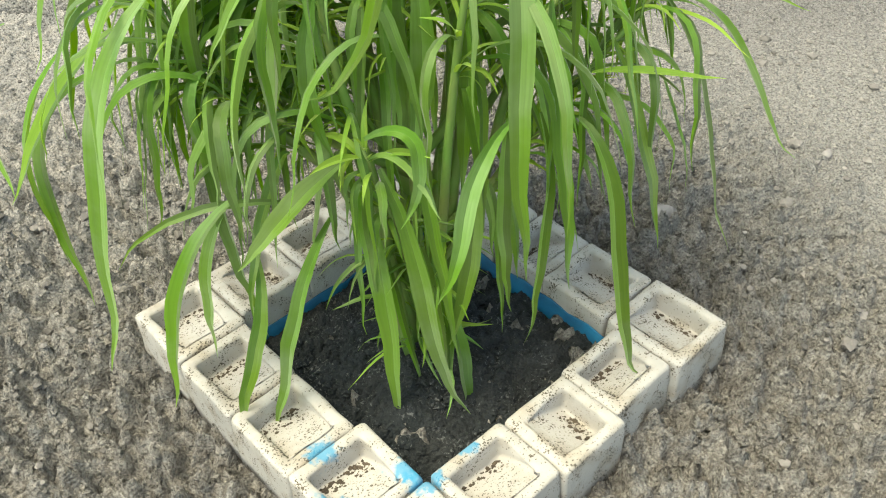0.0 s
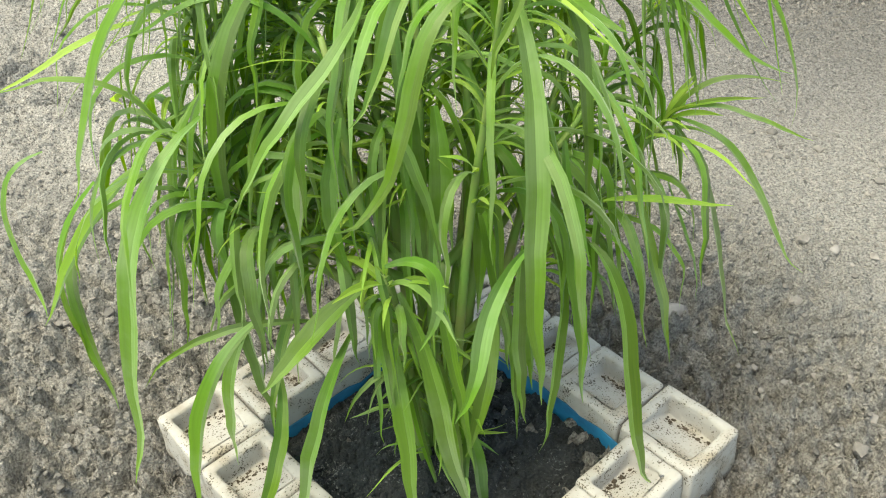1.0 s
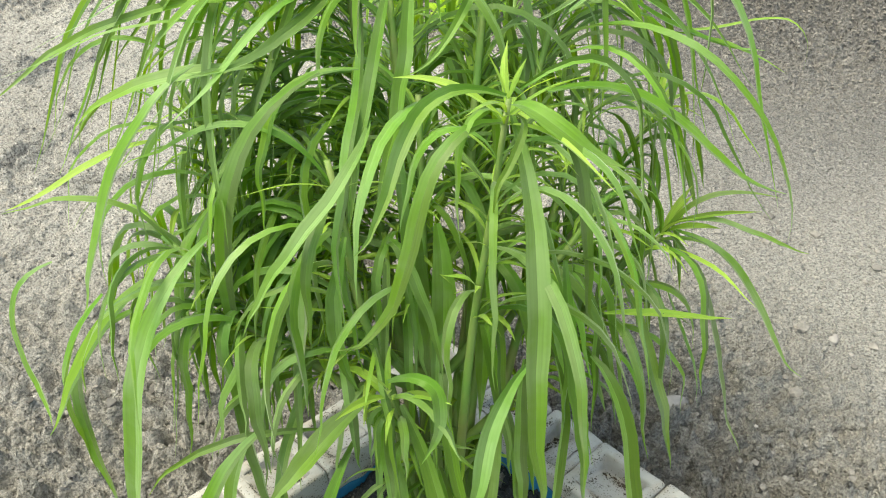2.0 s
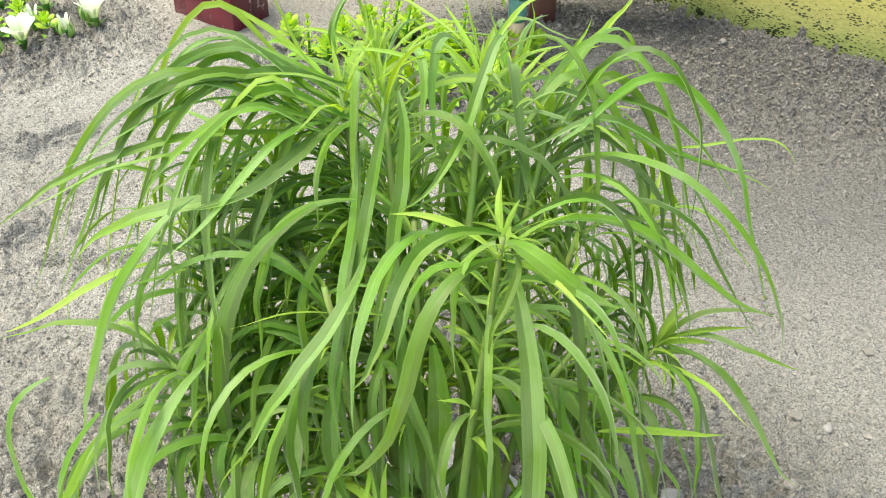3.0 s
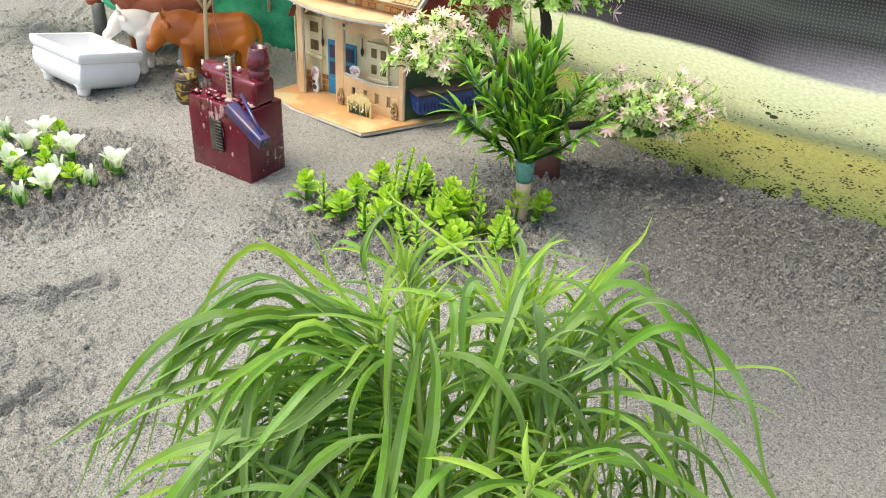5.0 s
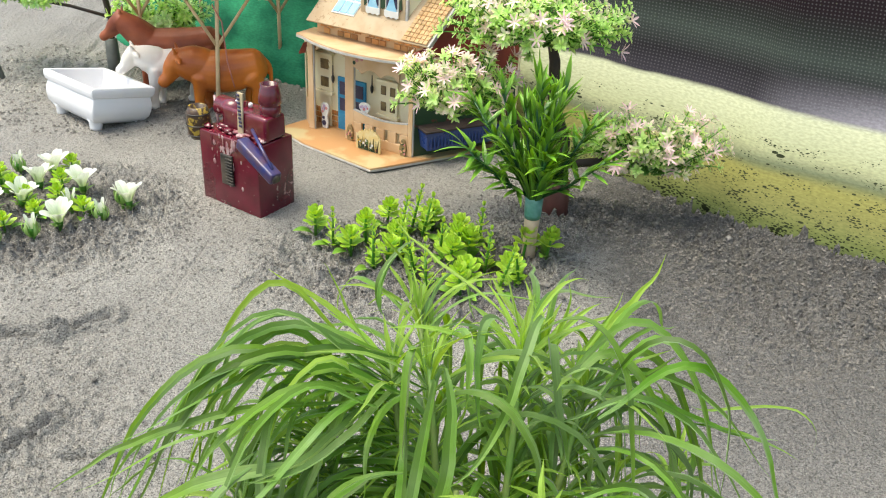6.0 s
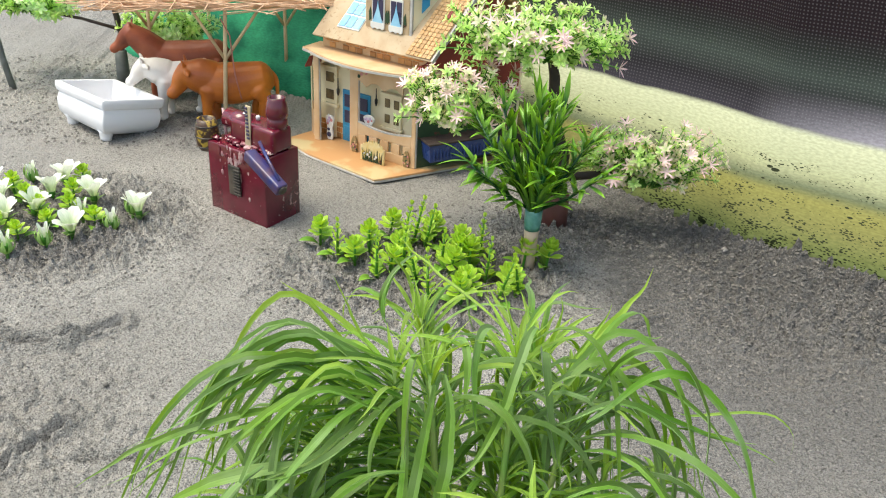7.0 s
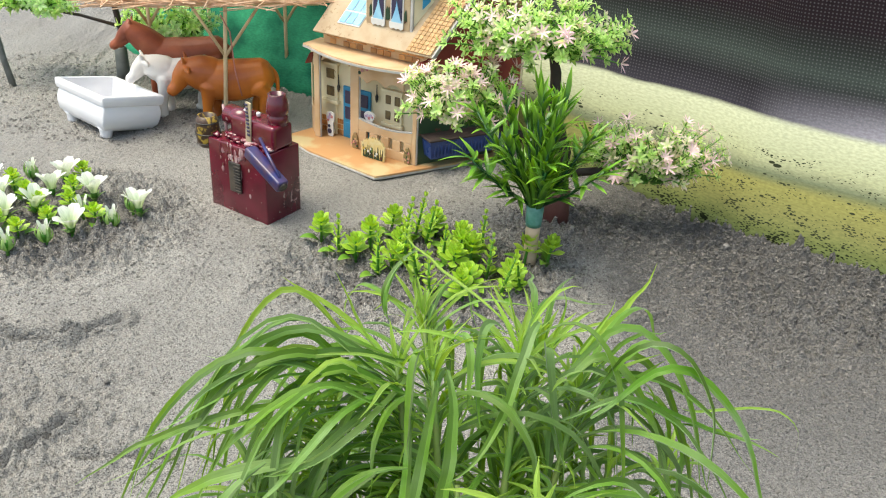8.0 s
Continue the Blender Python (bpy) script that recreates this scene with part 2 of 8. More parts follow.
    wetter = nt.nodes.new("ShaderNodeMath")
    wetter.operation = "MULTIPLY"
    wetter.inputs[1].default_value = 0.40
    _sock(nt, damp, wetter.inputs[0])
    light = mixed(wetter.outputs[0], 0.0, 1.0, light, (0.100, 0.098, 0.096))
    # loose and crumbly round the planter, pressed flat and smooth away from it
    ps = nt.nodes.new("ShaderNodeMath")
    ps.operation = "MULTIPLY_ADD"
    ps.inputs[1].default_value = -0.30
    _sock(nt, noise_at(7.0, 5.0), ps.inputs[0])
    _sock(nt, ln.outputs["Value"], ps.inputs[2])
    pressed = ramped(ps.outputs[0], 0.14, 0.46)
    mild = nt.nodes.new("ShaderNodeMix")
    mild.data_type, mild.blend_type = "RGBA", "MULTIPLY"
    mild.inputs[0].default_value = 1.0
    _sock(nt, mixed(noise_at(240.0, 6.0), 0.35, 0.65, patch, broad), mild.inputs[6])
    _sock(nt, mixed(g1, 0.42, 0.66, (1.0, 1.0, 1.0), (0.52, 0.52, 0.52)), mild.inputs[7])
    light = mixed(pressed, 0.0, 1.0, mild.outputs[2], light)
    loose = nt.nodes.new("ShaderNodeMapRange")
    loose.inputs[3].default_value, loose.inputs[4].default_value = 1.0, 0.70
    _sock(nt, pressed, loose.inputs[0])
    _sock(nt, light, p.inputs["Base Color"])
    p.inputs["Roughness"].default_value = 0.85
    p.inputs["Specular IOR Level"].default_value = 0.3
    b1 = nt.nodes.new("ShaderNodeBump")
    b1.inputs["Strength"].default_value, b1.inputs["Distance"].default_value = 1.0, 0.0042
    _sock(nt, noise_at(620.0, 6.0), b1.inputs["Height"])
    b2 = nt.nodes.new("ShaderNodeBump")
    b2.inputs["Strength"].default_value, b2.inputs["Distance"].default_value = 1.0, 0.0085
    _sock(nt, noise_at(150.0, 6.0), b2.inputs["Height"])
    _sock(nt, loose.outputs[0], b1.inputs["Strength"])
    _sock(nt, loose.outputs[0], b2.inputs["Strength"])
    _sock(nt, b1.outputs[0], b2.inputs["Normal"])
    # small pits in the damp sand
    b3 = nt.nodes.new("ShaderNodeBump")
    b3.inputs["Distance"].default_value = 0.010
    _sock(nt, damp, b3.inputs["Strength"])
    _sock(nt, noise_at(270.0, 4.0), b3.inputs["Height"])
    _sock(nt, b2.outputs[0], b3.inputs["Normal"])
    _sock(nt, b3.outputs[0], p.inputs["Normal"])
    return m


def print_surface(name, bands, rough=0.4):
    """A printed sheet: bands of colour along the sheet's height, roughened edges, speckled tufts, a fine fabric weave
    and a painted sky sheen.
    """
    m = bpy.data.materials.new(name)
    m.use_nodes = True
    nt = m.node_tree
    p = nt.nodes["Principled BSDF"]
    uv = nt.nodes.new("ShaderNodeUVMap")
    sep = nt.nodes.new("ShaderNodeSeparateXYZ")
    _sock(nt, uv.outputs[0], sep.inputs[0])
    nz = nt.nodes.new("ShaderNodeTexNoise")
    nz.inputs["Scale"].default_value, nz.inputs["Detail"].default_value = 9.0, 8.0
    mp = nt.nodes.new("ShaderNodeMapping")
    mp.inputs["Scale"].default_value = (1.0, 3.0, 1.0)
    _sock(nt, uv.outputs[0], mp.inputs[0])
    _sock(nt, mp.outputs[0], nz.inputs["Vector"])
    w = nt.nodes.new("ShaderNodeMath")
    w.operation = "MULTIPLY_ADD"
    w.inputs[1].default_value, w.inputs[2].default_value = 0.010, -0.005
    _sock(nt, nz.outputs["Fac"], w.inputs[0])
    s = nt.nodes.new("ShaderNodeMath")
    s.operation = "ADD"
    _sock(nt, sep.outputs[1], s.inputs[0])
    _sock(nt, w.outputs[0], s.inputs[1])
    ramp = nt.nodes.new("ShaderNodeValToRGB")
    els = ramp.color_ramp.elements
    while len(els) < len(bands):
        els.new(0.5)
    for e, (pos, c) in zip(els, bands):
        e.position, e.color = pos, (*c, 1)
    _sock(nt, s.outputs[0], ramp.inputs[0])
    # printed green woods towards one end of the sheet
    green = nt.nodes.new("ShaderNodeMix")
    green.data_type = "RGBA"
    nz2 = nt.nodes.new("ShaderNodeTexNoise")
    nz2.inputs["Scale"].default_value, nz2.inputs["Detail"].default_value = 14.0, 7.0
    _sock(nt, uv.outputs[0], nz2.inputs["Vector"])
    gc = nt.nodes.new("ShaderNodeValToRGB")
    for e, (pos, c) in zip(gc.color_ramp.elements, ((0.35, (0.006, 0.10, 0.058)), (0.70, (0.055, 0.38, 0.20)))):
        e.position, e.color = pos, (*c, 1)
    _sock(nt, nz2.outputs["Fac"], gc.inputs[0])
    gr = nt.nodes.new("ShaderNodeMapRange")
    gr.inputs[1].default_value, gr.inputs[2].default_value = 1.80, 1.87
    gs = nt.nodes.new("ShaderNodeMath")
    gs.operation = "ADD"
    _sock(nt, sep.outputs[0], gs.inputs[0])
    _sock(nt, w.outputs[0], gs.inputs[1])
    _sock(nt, gs.outputs[0], gr.inputs[0])
    _sock(nt, gr.outputs[0], green.inputs[0])
    _sock(nt, gc.outputs[0], green.inputs[7])
    # dark printed tufts low on the sheet
    vo = nt.nodes.new("ShaderNodeTexVoronoi")
    vo.inputs["Scale"].default_value = 370.0
    mp2 = nt.nodes.new("ShaderNodeMapping")
    mp2.inputs["Scale"].default_value = (0.55, 1.3, 1.0)
    _sock(nt, uv.outputs[0], mp2.inputs[0])
    _sock(nt, mp2.outputs[0], vo.inputs["Vector"])
    lo = nt.nodes.new("ShaderNodeMapRange")
    lo.inputs[1].default_value, lo.inputs[2].default_value = 0.0, 0.10
    lo.inputs[3].default_value, lo.inputs[4].default_value = 0.22, -0.03
    _sock(nt, sep.outputs[1], lo.inputs[0])
    hi = nt.nodes.new("ShaderNodeMapRange")
    hi.inputs[1].default_value, hi.inputs[2].default_value = 0.125, 0.160
    hi.inputs[3].default_value, hi.inputs[4].default_value = 0.0, -0.9
    _sock(nt, sep.outputs[1], hi.inputs[0])
    clump = nt.nodes.new("ShaderNodeTexNoise")
    clump.inputs["Scale"].default_value, clump.inputs["Detail"].default_value = 55.0, 4.0
    _sock(nt, mp2.outputs[0], clump.inputs["Vector"])
    size = nt.nodes.new("ShaderNodeMath")
    size.operation = "MULTIPLY_ADD"
    size.inputs[1].default_value, size.inputs[2].default_value = 1.6, -0.62
    _sock(nt, clump.outputs["Fac"], size.inputs[0])
    ad = nt.nodes.new("ShaderNodeMath")
    ad.operation = "ADD"
    _sock(nt, size.outputs[0], ad.inputs[0])
    _sock(nt, lo.outputs[0], ad.inputs[1])
    ad2 = nt.nodes.new("ShaderNodeMath")
    ad2.operation = "ADD"
    _sock(nt, ad.outputs[0], ad2.inputs[0])
    _sock(nt, hi.outputs[0], ad2.inputs[1])
    ad3 = nt.nodes.new("ShaderNodeMath")
    ad3.operation = "SUBTRACT"
    _sock(nt, ad2.outputs[0], ad3.inputs[0])
    _sock(nt, vo.outputs["Distance"], ad3.inputs[1])
    cut = nt.nodes.new("ShaderNodeMapRange")
    cut.inputs[1].default_value, cut.inputs[2].default_value = 0.0, 0.06
    _sock(nt, ad3.outputs[0], cut.inputs[0])
    # a few larger tufts
    vo2 = nt.nodes.new("ShaderNodeTexVoronoi")
    vo2.inputs["Scale"].default_value = 120.0
    _sock(nt, mp2.outputs[0], vo2.inputs["Vector"])
    sparse = nt.nodes.new("ShaderNodeTexNoise")
    sparse.inputs["Scale"].default_value, sparse.inputs["Detail"].default_value = 34.0, 2.0
    _sock(nt, mp2.outputs[0], sparse.inputs["Vector"])
    big = nt.nodes.new("ShaderNodeMath")
    big.operation = "MULTIPLY_ADD"
    big.inputs[1].default_value, big.inputs[2].default_value = 2.2, -1.12
    _sock(nt, sparse.outputs["Fac"], big.inputs[0])
    big1 = nt.nodes.new("ShaderNodeMath")
    big1.operation = "ADD"
    _sock(nt, big.outputs[0], big1.inputs[0])
    _sock(nt, hi.outputs[0], big1.inputs[1])
    big2 = nt.nodes.new("ShaderNodeMath")
    big2.operation = "SUBTRACT"
    _sock(nt, big1.outputs[0], big2.inputs[0])
    _sock(nt, vo2.outputs["Distance"], big2.inputs[1])
    cut2 = nt.nodes.new("ShaderNodeMapRange")
    cut2.inputs[1].default_value, cut2.inputs[2].default_value = 0.0, 0.05
    _sock(nt, big2.outputs[0], cut2.inputs[0])
    both = nt.nodes.new("ShaderNodeMath")
    both.operation = "MAXIMUM"
    _sock(nt, cut.outputs[0], both.inputs[0])
    _sock(nt, cut2.outputs[0], both.inputs[1])
    tuft = nt.nodes.new("ShaderNodeMix")
    tuft.data_type = "RGBA"
    tuft.inputs[7].default_value = (0.022, 0.028, 0.012, 1)
    _sock(nt, both.outputs[0], tuft.inputs[0])
    _sock(nt, ramp.outputs[0], tuft.inputs[6])
    _sock(nt, tuft.outputs[2], green.inputs[6])
    # lilac sky reflection painted over the hills at the other end
    mu0 = nt.nodes.new("ShaderNodeMapRange")
    mu0.inputs[1].default_value, mu0.inputs[2].default_value = 1.42, 1.10
    _sock(nt, sep.outputs[0], mu0.inputs[0])
    mv0 = nt.nodes.new("ShaderNodeMapRange")
    mv0.inputs[1].default_value, mv0.inputs[2].default_value = 0.215, 0.170
    _sock(nt, s.outputs[0], mv0.inputs[0])
    mv1 = nt.nodes.new("ShaderNodeMapRange")
    mv1.inputs[1].default_value, mv1.inputs[2].default_value = 0.160, 0.168
    _sock(nt, s.outputs[0], mv1.inputs[0])
    m01 = nt.nodes.new("ShaderNodeMath")
    m01.operation = "MULTIPLY"
    _sock(nt, mu0.outputs[0], m01.inputs[0])
    _sock(nt, mv0.outputs[0], m01.inputs[1])
    m02 = nt.nodes.new("ShaderNodeMath")
    m02.operation = "MULTIPLY"
    _sock(nt, m01.outputs[0], m02.inputs[0])
    _sock(nt, mv1.outputs[0], m02.inputs[1])
    sky_sheen = nt.nodes.new("ShaderNodeMix")
    sky_sheen.data_type = "RGBA"
    sky_sheen.inputs[7].default_value = (0.46, 0.44, 0.50, 1)
    _sock(nt, m02.outputs[0], sky_sheen.inputs[0])
    _sock(nt, green.outputs[2], sky_sheen.inputs[6])
    # mottled ink
    nz3 = nt.nodes.new("ShaderNodeTexNoise")
    nz3.inputs["Scale"].default_value, nz3.inputs["Detail"].default_value = 300.0, 6.0
    _sock(nt, mp2.outputs[0], nz3.inputs["Vector"])
    mvr = nt.nodes.new("ShaderNodeMapRange")
    mvr.inputs[1].default_value, mvr.inputs[2].default_value = 0.38, 0.62
    mvr.inputs[3].default_value, mvr.inputs[4].default_value = 0.86, 1.10
    _sock(nt, nz3.outputs["Fac"], mvr.inputs[0])
    ink = nt.nodes.new("ShaderNodeHueSaturation")
    _sock(nt, mvr.outputs[0], ink.inputs["Value"])
    _sock(nt, sky_sheen.outputs[2], ink.inputs["Color"])
    _sock(nt, ink.outputs[0], p.inputs["Base Color"])
    p.inputs["Roughness"].default_value = rough
    p.inputs["Specular IOR Level"].default_value = 0.10
    hs = []
    for k in (0, 1):
        mu = nt.nodes.new("ShaderNodeMath")
        mu.operation = "MULTIPLY"
        mu.inputs[1].default_value = 2 * math.pi / 0.0045
        _sock(nt, sep.outputs[k], mu.inputs[0])
        si = nt.nodes.new("ShaderNodeMath")
        si.operation = "SINE"
        _sock(nt, mu.outputs[0], si.inputs[0])
        hs.append(si.outputs[0])
    pr = nt.nodes.new("ShaderNodeMath")
    pr.operation = "ADD"
    _sock(nt, hs[0], pr.inputs[0])
    _sock(nt, hs[1], pr.inputs[1])
    # pale thread crossings over the dark hills, the weave's highlights put into the colour
    th = nt.nodes.new("ShaderNodeMapRange")
    th.inputs[1].default_value, th.inputs[2].default_value = 0.7, 1.7
    _sock(nt, pr.outputs[0], th.inputs[0])
    up = nt.nodes.new("ShaderNodeMapRange")
    up.inputs[1].default_value, up.inputs[2].default_value = 0.155, 0.18
    up.inputs[3].default_value, up.inputs[4].default_value = 0.0, 0.14
    _sock(nt, sep.outputs[1], up.inputs[0])
    tm = nt.nodes.new("ShaderNodeMath")
    tm.operation = "MULTIPLY"
    _sock(nt, th.outputs[0], tm.inputs[0])
    _sock(nt, up.outputs[0], tm.inputs[1])
    knot = nt.nodes.new("ShaderNodeMix")
    knot.data_type = "RGBA"
    knot.inputs[7].default_value = (0.42, 0.40, 0.42, 1)
    _sock(nt, tm.outputs[0], knot.inputs[0])
    _sock(nt, ink.outputs[0], knot.inputs[6])
    _sock(nt, knot.outputs[2], p.inputs["Base Color"])
    b = nt.nodes.new("ShaderNodeBump")
    b.inputs["Strength"].default_value, b.inputs["Distance"].default_value = 0.04, 0.0005
    _sock(nt, pr.outputs[0], b.inputs["Height"])
    _sock(nt, b.outputs[0], p.inputs["Normal"])
    return m


SAND = sand_surface()
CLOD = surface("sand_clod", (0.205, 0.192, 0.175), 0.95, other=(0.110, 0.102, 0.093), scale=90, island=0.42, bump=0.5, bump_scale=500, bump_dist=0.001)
PLASTER = surface("plaster", (0.405, 0.385, 0.348), 0.85, other=(0.280, 0.238, 0.175), scale=60, mix=(0.46, 0.74), bump=0.7, bump_scale=240, bump_dist=0.0010,
                  speck=(0.085, 0.07, 0.05), speck_scale=1000, speck_cut=0.612, rand=0.06)
BLUE_PAINT = surface("blue_paint", (0.012, 0.16, 0.30), 0.5, other=(0.008, 0.08, 0.17), scale=60, bump=0.3, bump_scale=240, bump_dist=0.0006)
DIRT = surface("tray_dirt", (0.085, 0.065, 0.045), 0.95, other=(0.05, 0.038, 0.026), scale=200, bump=0.3, bump_scale=600)
SOIL = surface("dark_soil", (0.014, 0.020, 0.023), 0.95, other=(0.026, 0.029, 0.029), scale=26, bump=1.0, bump_scale=520, bump_dist=0.005,
               speck=(0.12, 0.125, 0.125), speck_scale=700, speck_cut=0.64)
LEAF = leaf_surface("leaf", (0.102, 0.224, 0.018), (0.146, 0.280, 0.020), (0.22, 0.36, 0.09), 0.50, 0.40, 0.40, 0.42, 0.36, (0.215, 0.325, 0.120), 0.010)
YOUNG = leaf_surface("young_leaf", (0.235, 0.390, 0.050), (0.27, 0.42, 0.060), (0.30, 0.44, 0.10), 0.5, 0.42, 0.25, 0.4, 0.25, None, 0.008)
STEM = surface("stem", (0.16, 0.30, 0.06), 0.55, other=(0.22, 0.26, 0.08), scale=60, bump=0.3, bump_scale=300, bump_dist=0.0006)


def stain(material, colour, spots):
    """Paint stains on a surface: (x, y, z, radius) in the place, with ragged edges."""
    nt = material.node_tree
    p = nt.nodes["Principled BSDF"]
    geo = nt.nodes.new("ShaderNodeNewGeometry")
    nz = nt.nodes.new("ShaderNodeTexNoise")
    nz.inputs["Scale"].default_value, nz.inputs["Detail"].default_value = 300.0, 8.0
    _sock(nt, geo.outputs["Position"], nz.inputs["Vector"])
    col = p.inputs["Base Color"].links[0].from_socket
    for x, y, z, r in spots:
        d = nt.nodes.new("ShaderNodeVectorMath")
        d.operation = "DISTANCE"
        d.inputs[1].default_value = (x, y, z)
        _sock(nt, geo.outputs["Position"], d.inputs[0])
        a = nt.nodes.new("ShaderNodeMath")
        a.operation = "MULTIPLY_ADD"
        a.inputs[1].default_value = -r * 2.6
        _sock(nt, nz.outputs["Fac"], a.inputs[0])
        _sock(nt, d.outputs["Value"], a.inputs[2])
        mr = nt.nodes.new("ShaderNodeMapRange")
        mr.inputs[1].default_value, mr.inputs[2].default_value = -r * 0.45, r * 0.10
        mr.inputs[3].default_value, mr.inputs[4].default_value = 0.82, 0.0
        _sock(nt, a.outputs[0], mr.inputs[0])
        mx = nt.nodes.new("ShaderNodeMix")
        mx.data_type = "RGBA"
        mx.inputs[7].default_value = (*colour, 1)
        _sock(nt, mr.outputs[0], mx.inputs[0])
        _sock(nt, col, mx.inputs[6])
        col = mx.outputs[2]
    _sock(nt, col, p.inputs["Base Color"])


stain(PLASTER, (0.03, 0.22, 0.36), ((-0.0445, -0.078, 0.03, 0.0055), (-0.007, -0.0895, 0.03, 0.0055), (-0.002, -0.094, 0.028, 0.0065), (-0.038, -0.0976, 0.03, 0.0055), (0.017, -0.080, 0.03, 0.0035), (-0.012, -0.086, 0.022, 0.005), (0.001, -0.088, 0.022, 0.006)))


# ---- geometry helpers ----
def part(name, bm, material, parent=None, label="", smooth=True):
    """Links a bmesh as one mesh object under a thing or a part."""
    me = bpy.data.meshes.new(name)
    bmesh.ops.recalc_face_normals(bm, faces=bm.faces[:])
    bm.to_mesh(me)
    bm.free()
    me.materials.append(material)
    if smooth:
        me.shade_smooth()
    ob = new(name, me)
    if parent:
        ob.parent = parent
    if label:
        ob["label"] = label
    return ob


def thing(name, m, label, category, group=""):
    ob = new(name)
    ob.matrix_world = m
    ob.empty_display_size = 0.02
    return tagged(ob, label, category, group)


def box(bm, c, s, rot=None, bevel=0.0, seg=2):
    """A box of size s round c, turned by the matrix rot, with rounded edges."""
    r = bmesh.ops.create_cube(bm, size=1.0)
    vs = r["verts"]
    bmesh.ops.scale(bm, vec=s, verts=vs)
    es = list({e for v in vs for e in v.link_edges})
    if bevel:
        g = bmesh.ops.bevel(bm, geom=es, offset=bevel, segments=seg, affect="EDGES", profile=0.6)
        vs = list({v for f in g["faces"] for v in f.verts} | {v for v in vs if v.is_valid})
    if rot is not None:
        bmesh.ops.transform(bm, matrix=rot.to_4x4(), verts=vs)
    bmesh.ops.translate(bm, vec=c, verts=vs)
    return vs


def tube(bm, pts, radii, n=8, caps=True):
    """A tube along a polyline with a radius at each point."""
    pts = [Vector(p) for p in pts]
    rings = []
    side = None
    for i, p in enumerate(pts):
        d = (pts[min(i + 1, len(pts) - 1)] - pts[max(i - 1, 0)]).normalized()
        if side is None:
            side = d.orthogonal().normalized()
        side = (side - d * side.dot(d)).normalized()
        up = d.cross(side)
        r = radii[i] if hasattr(radii, "__len__") else radii
        rings.append([bm.verts.new(p + (side * math.cos(a) + up * math.sin(a)) * r) for a in (2 * math.pi * k / n for k in range(n))])
    for a, b in zip(rings, rings[1:]):
        for k in range(n):
            bm.faces.new((a[k], a[(k + 1) % n], b[(k + 1) % n], b[k]))
    if caps:
        bm.faces.new(rings[0][::-1])
        bm.faces.new(rings[-1])


def lathe(bm, profile, n=24, at=(0, 0, 0), squash=1.0):
    """A turned shape from (radius, height) pairs."""
    rings = []
    for r, z in profile:
        rings.append([bm.verts.new((at[0] + r * math.cos(2 * math.pi * k / n), at[1] + squash * r * math.sin(2 * math.pi * k / n), at[2] + z)) for k in range(n)])
    for a, b in zip(rings, rings[1:]):
        for k in range(n):
            bm.faces.new((a[k], a[(k + 1) % n], b[(k + 1) % n], b[k]))
    if profile[0][0] > 1e-5:
        bm.faces.new(rings[0][::-1])
    if profile[-1][0] > 1e-5:
        bm.faces.new(rings[-1])


def blade(bm, pts, widths, ups, fold=0.25):
    """A leaf blade along a curve, creased along its midrib; u runs across it and v along it."""
    uvl = bm.loops.layers.uv.verify()
    n = len(pts)
    rows = []
    for i, p in enumerate(pts):
        d = (pts[min(i + 1, n - 1)] - pts[max(i - 1, 0)]).normalized()
        s = d.cross(ups[i])
        s = s.normalized() if s.length > 1e-6 else d.orthogonal().normalized()
        u = s.cross(d).normalized()
        w = widths[i] * 0.5
        rows.append([bm.verts.new(p - s * w + u * w * fold), bm.verts.new(p), bm.verts.new(p + s * w + u * w * fold)])
    for i in range(n - 1):
        for k in (0, 1):
            f = bm.faces.new((rows[i][k], rows[i][k + 1], rows[i + 1][k + 1], rows[i + 1][k]))
            for lp, (a, b) in zip(f.loops, ((k, i), (k + 1, i), (k + 1, i + 1), (k, i + 1))):
                lp[uvl].uv = (a * 0.5, b / (n - 1))
        bm.edges.get((rows[i][1], rows[i + 1][1])).smooth = False


def leaf_curve(root, az, e0, e1, length, n=10, curl=0.0, when=0.55):
    """Points of a leaf that leaves its root at the angle e0 and bends to e1 (degrees over the horizon)."""
    pts, ups = [Vector(root)], []
    p = Vector(root)
    for i in range(n):
        s = (i + 0.5) / n
        k = min(1.0, s / when)
        k = k * k * (3 - 2 * k)
        e = radians(e0 + (e1 - e0) * k)
        a = az + curl * s
        d = Vector((math.cos(a) * math.cos(e), math.sin(a) * math.cos(e), math.sin(e)))
        ups.append(Vector((-math.cos(a) * math.sin(e), -math.sin(a) * math.sin(e), math.cos(e))))
        p = p + d * (length / n)
        pts.append(p.copy())
    ups.append(ups[-1].copy())
    return pts, ups


def lance(n, width, base=0.35, peak=0.45):
    """Widths of a lance-shaped blade."""
    out = []
    for i in range(n):
        s = i / (n - 1)
        if s < peak:
            out.append(width * (base + (1 - base) * math.sin(s / peak * math.pi / 2)))
        else:
            k = (s - peak) / (1 - peak)
            out.append(width * max(0.03, math.cos(k * math.pi / 2) ** 1.05))
    return out


def smooth01(x, a, b):
    k = min(1.0, max(0.0, (x - a) / (b - a)))
    return k * k * (3 - 2 * k)


def lay(x, y):
    """The broad lie of the land: level round the planter, rising gently behind it."""
    yy = min(y, 2.2)
    return 0.1 * max(0.0, yy - 0.06) - 0.07 * max(-1.2, min(1.2, x)) * smooth01(y, 0.1, 0.6)


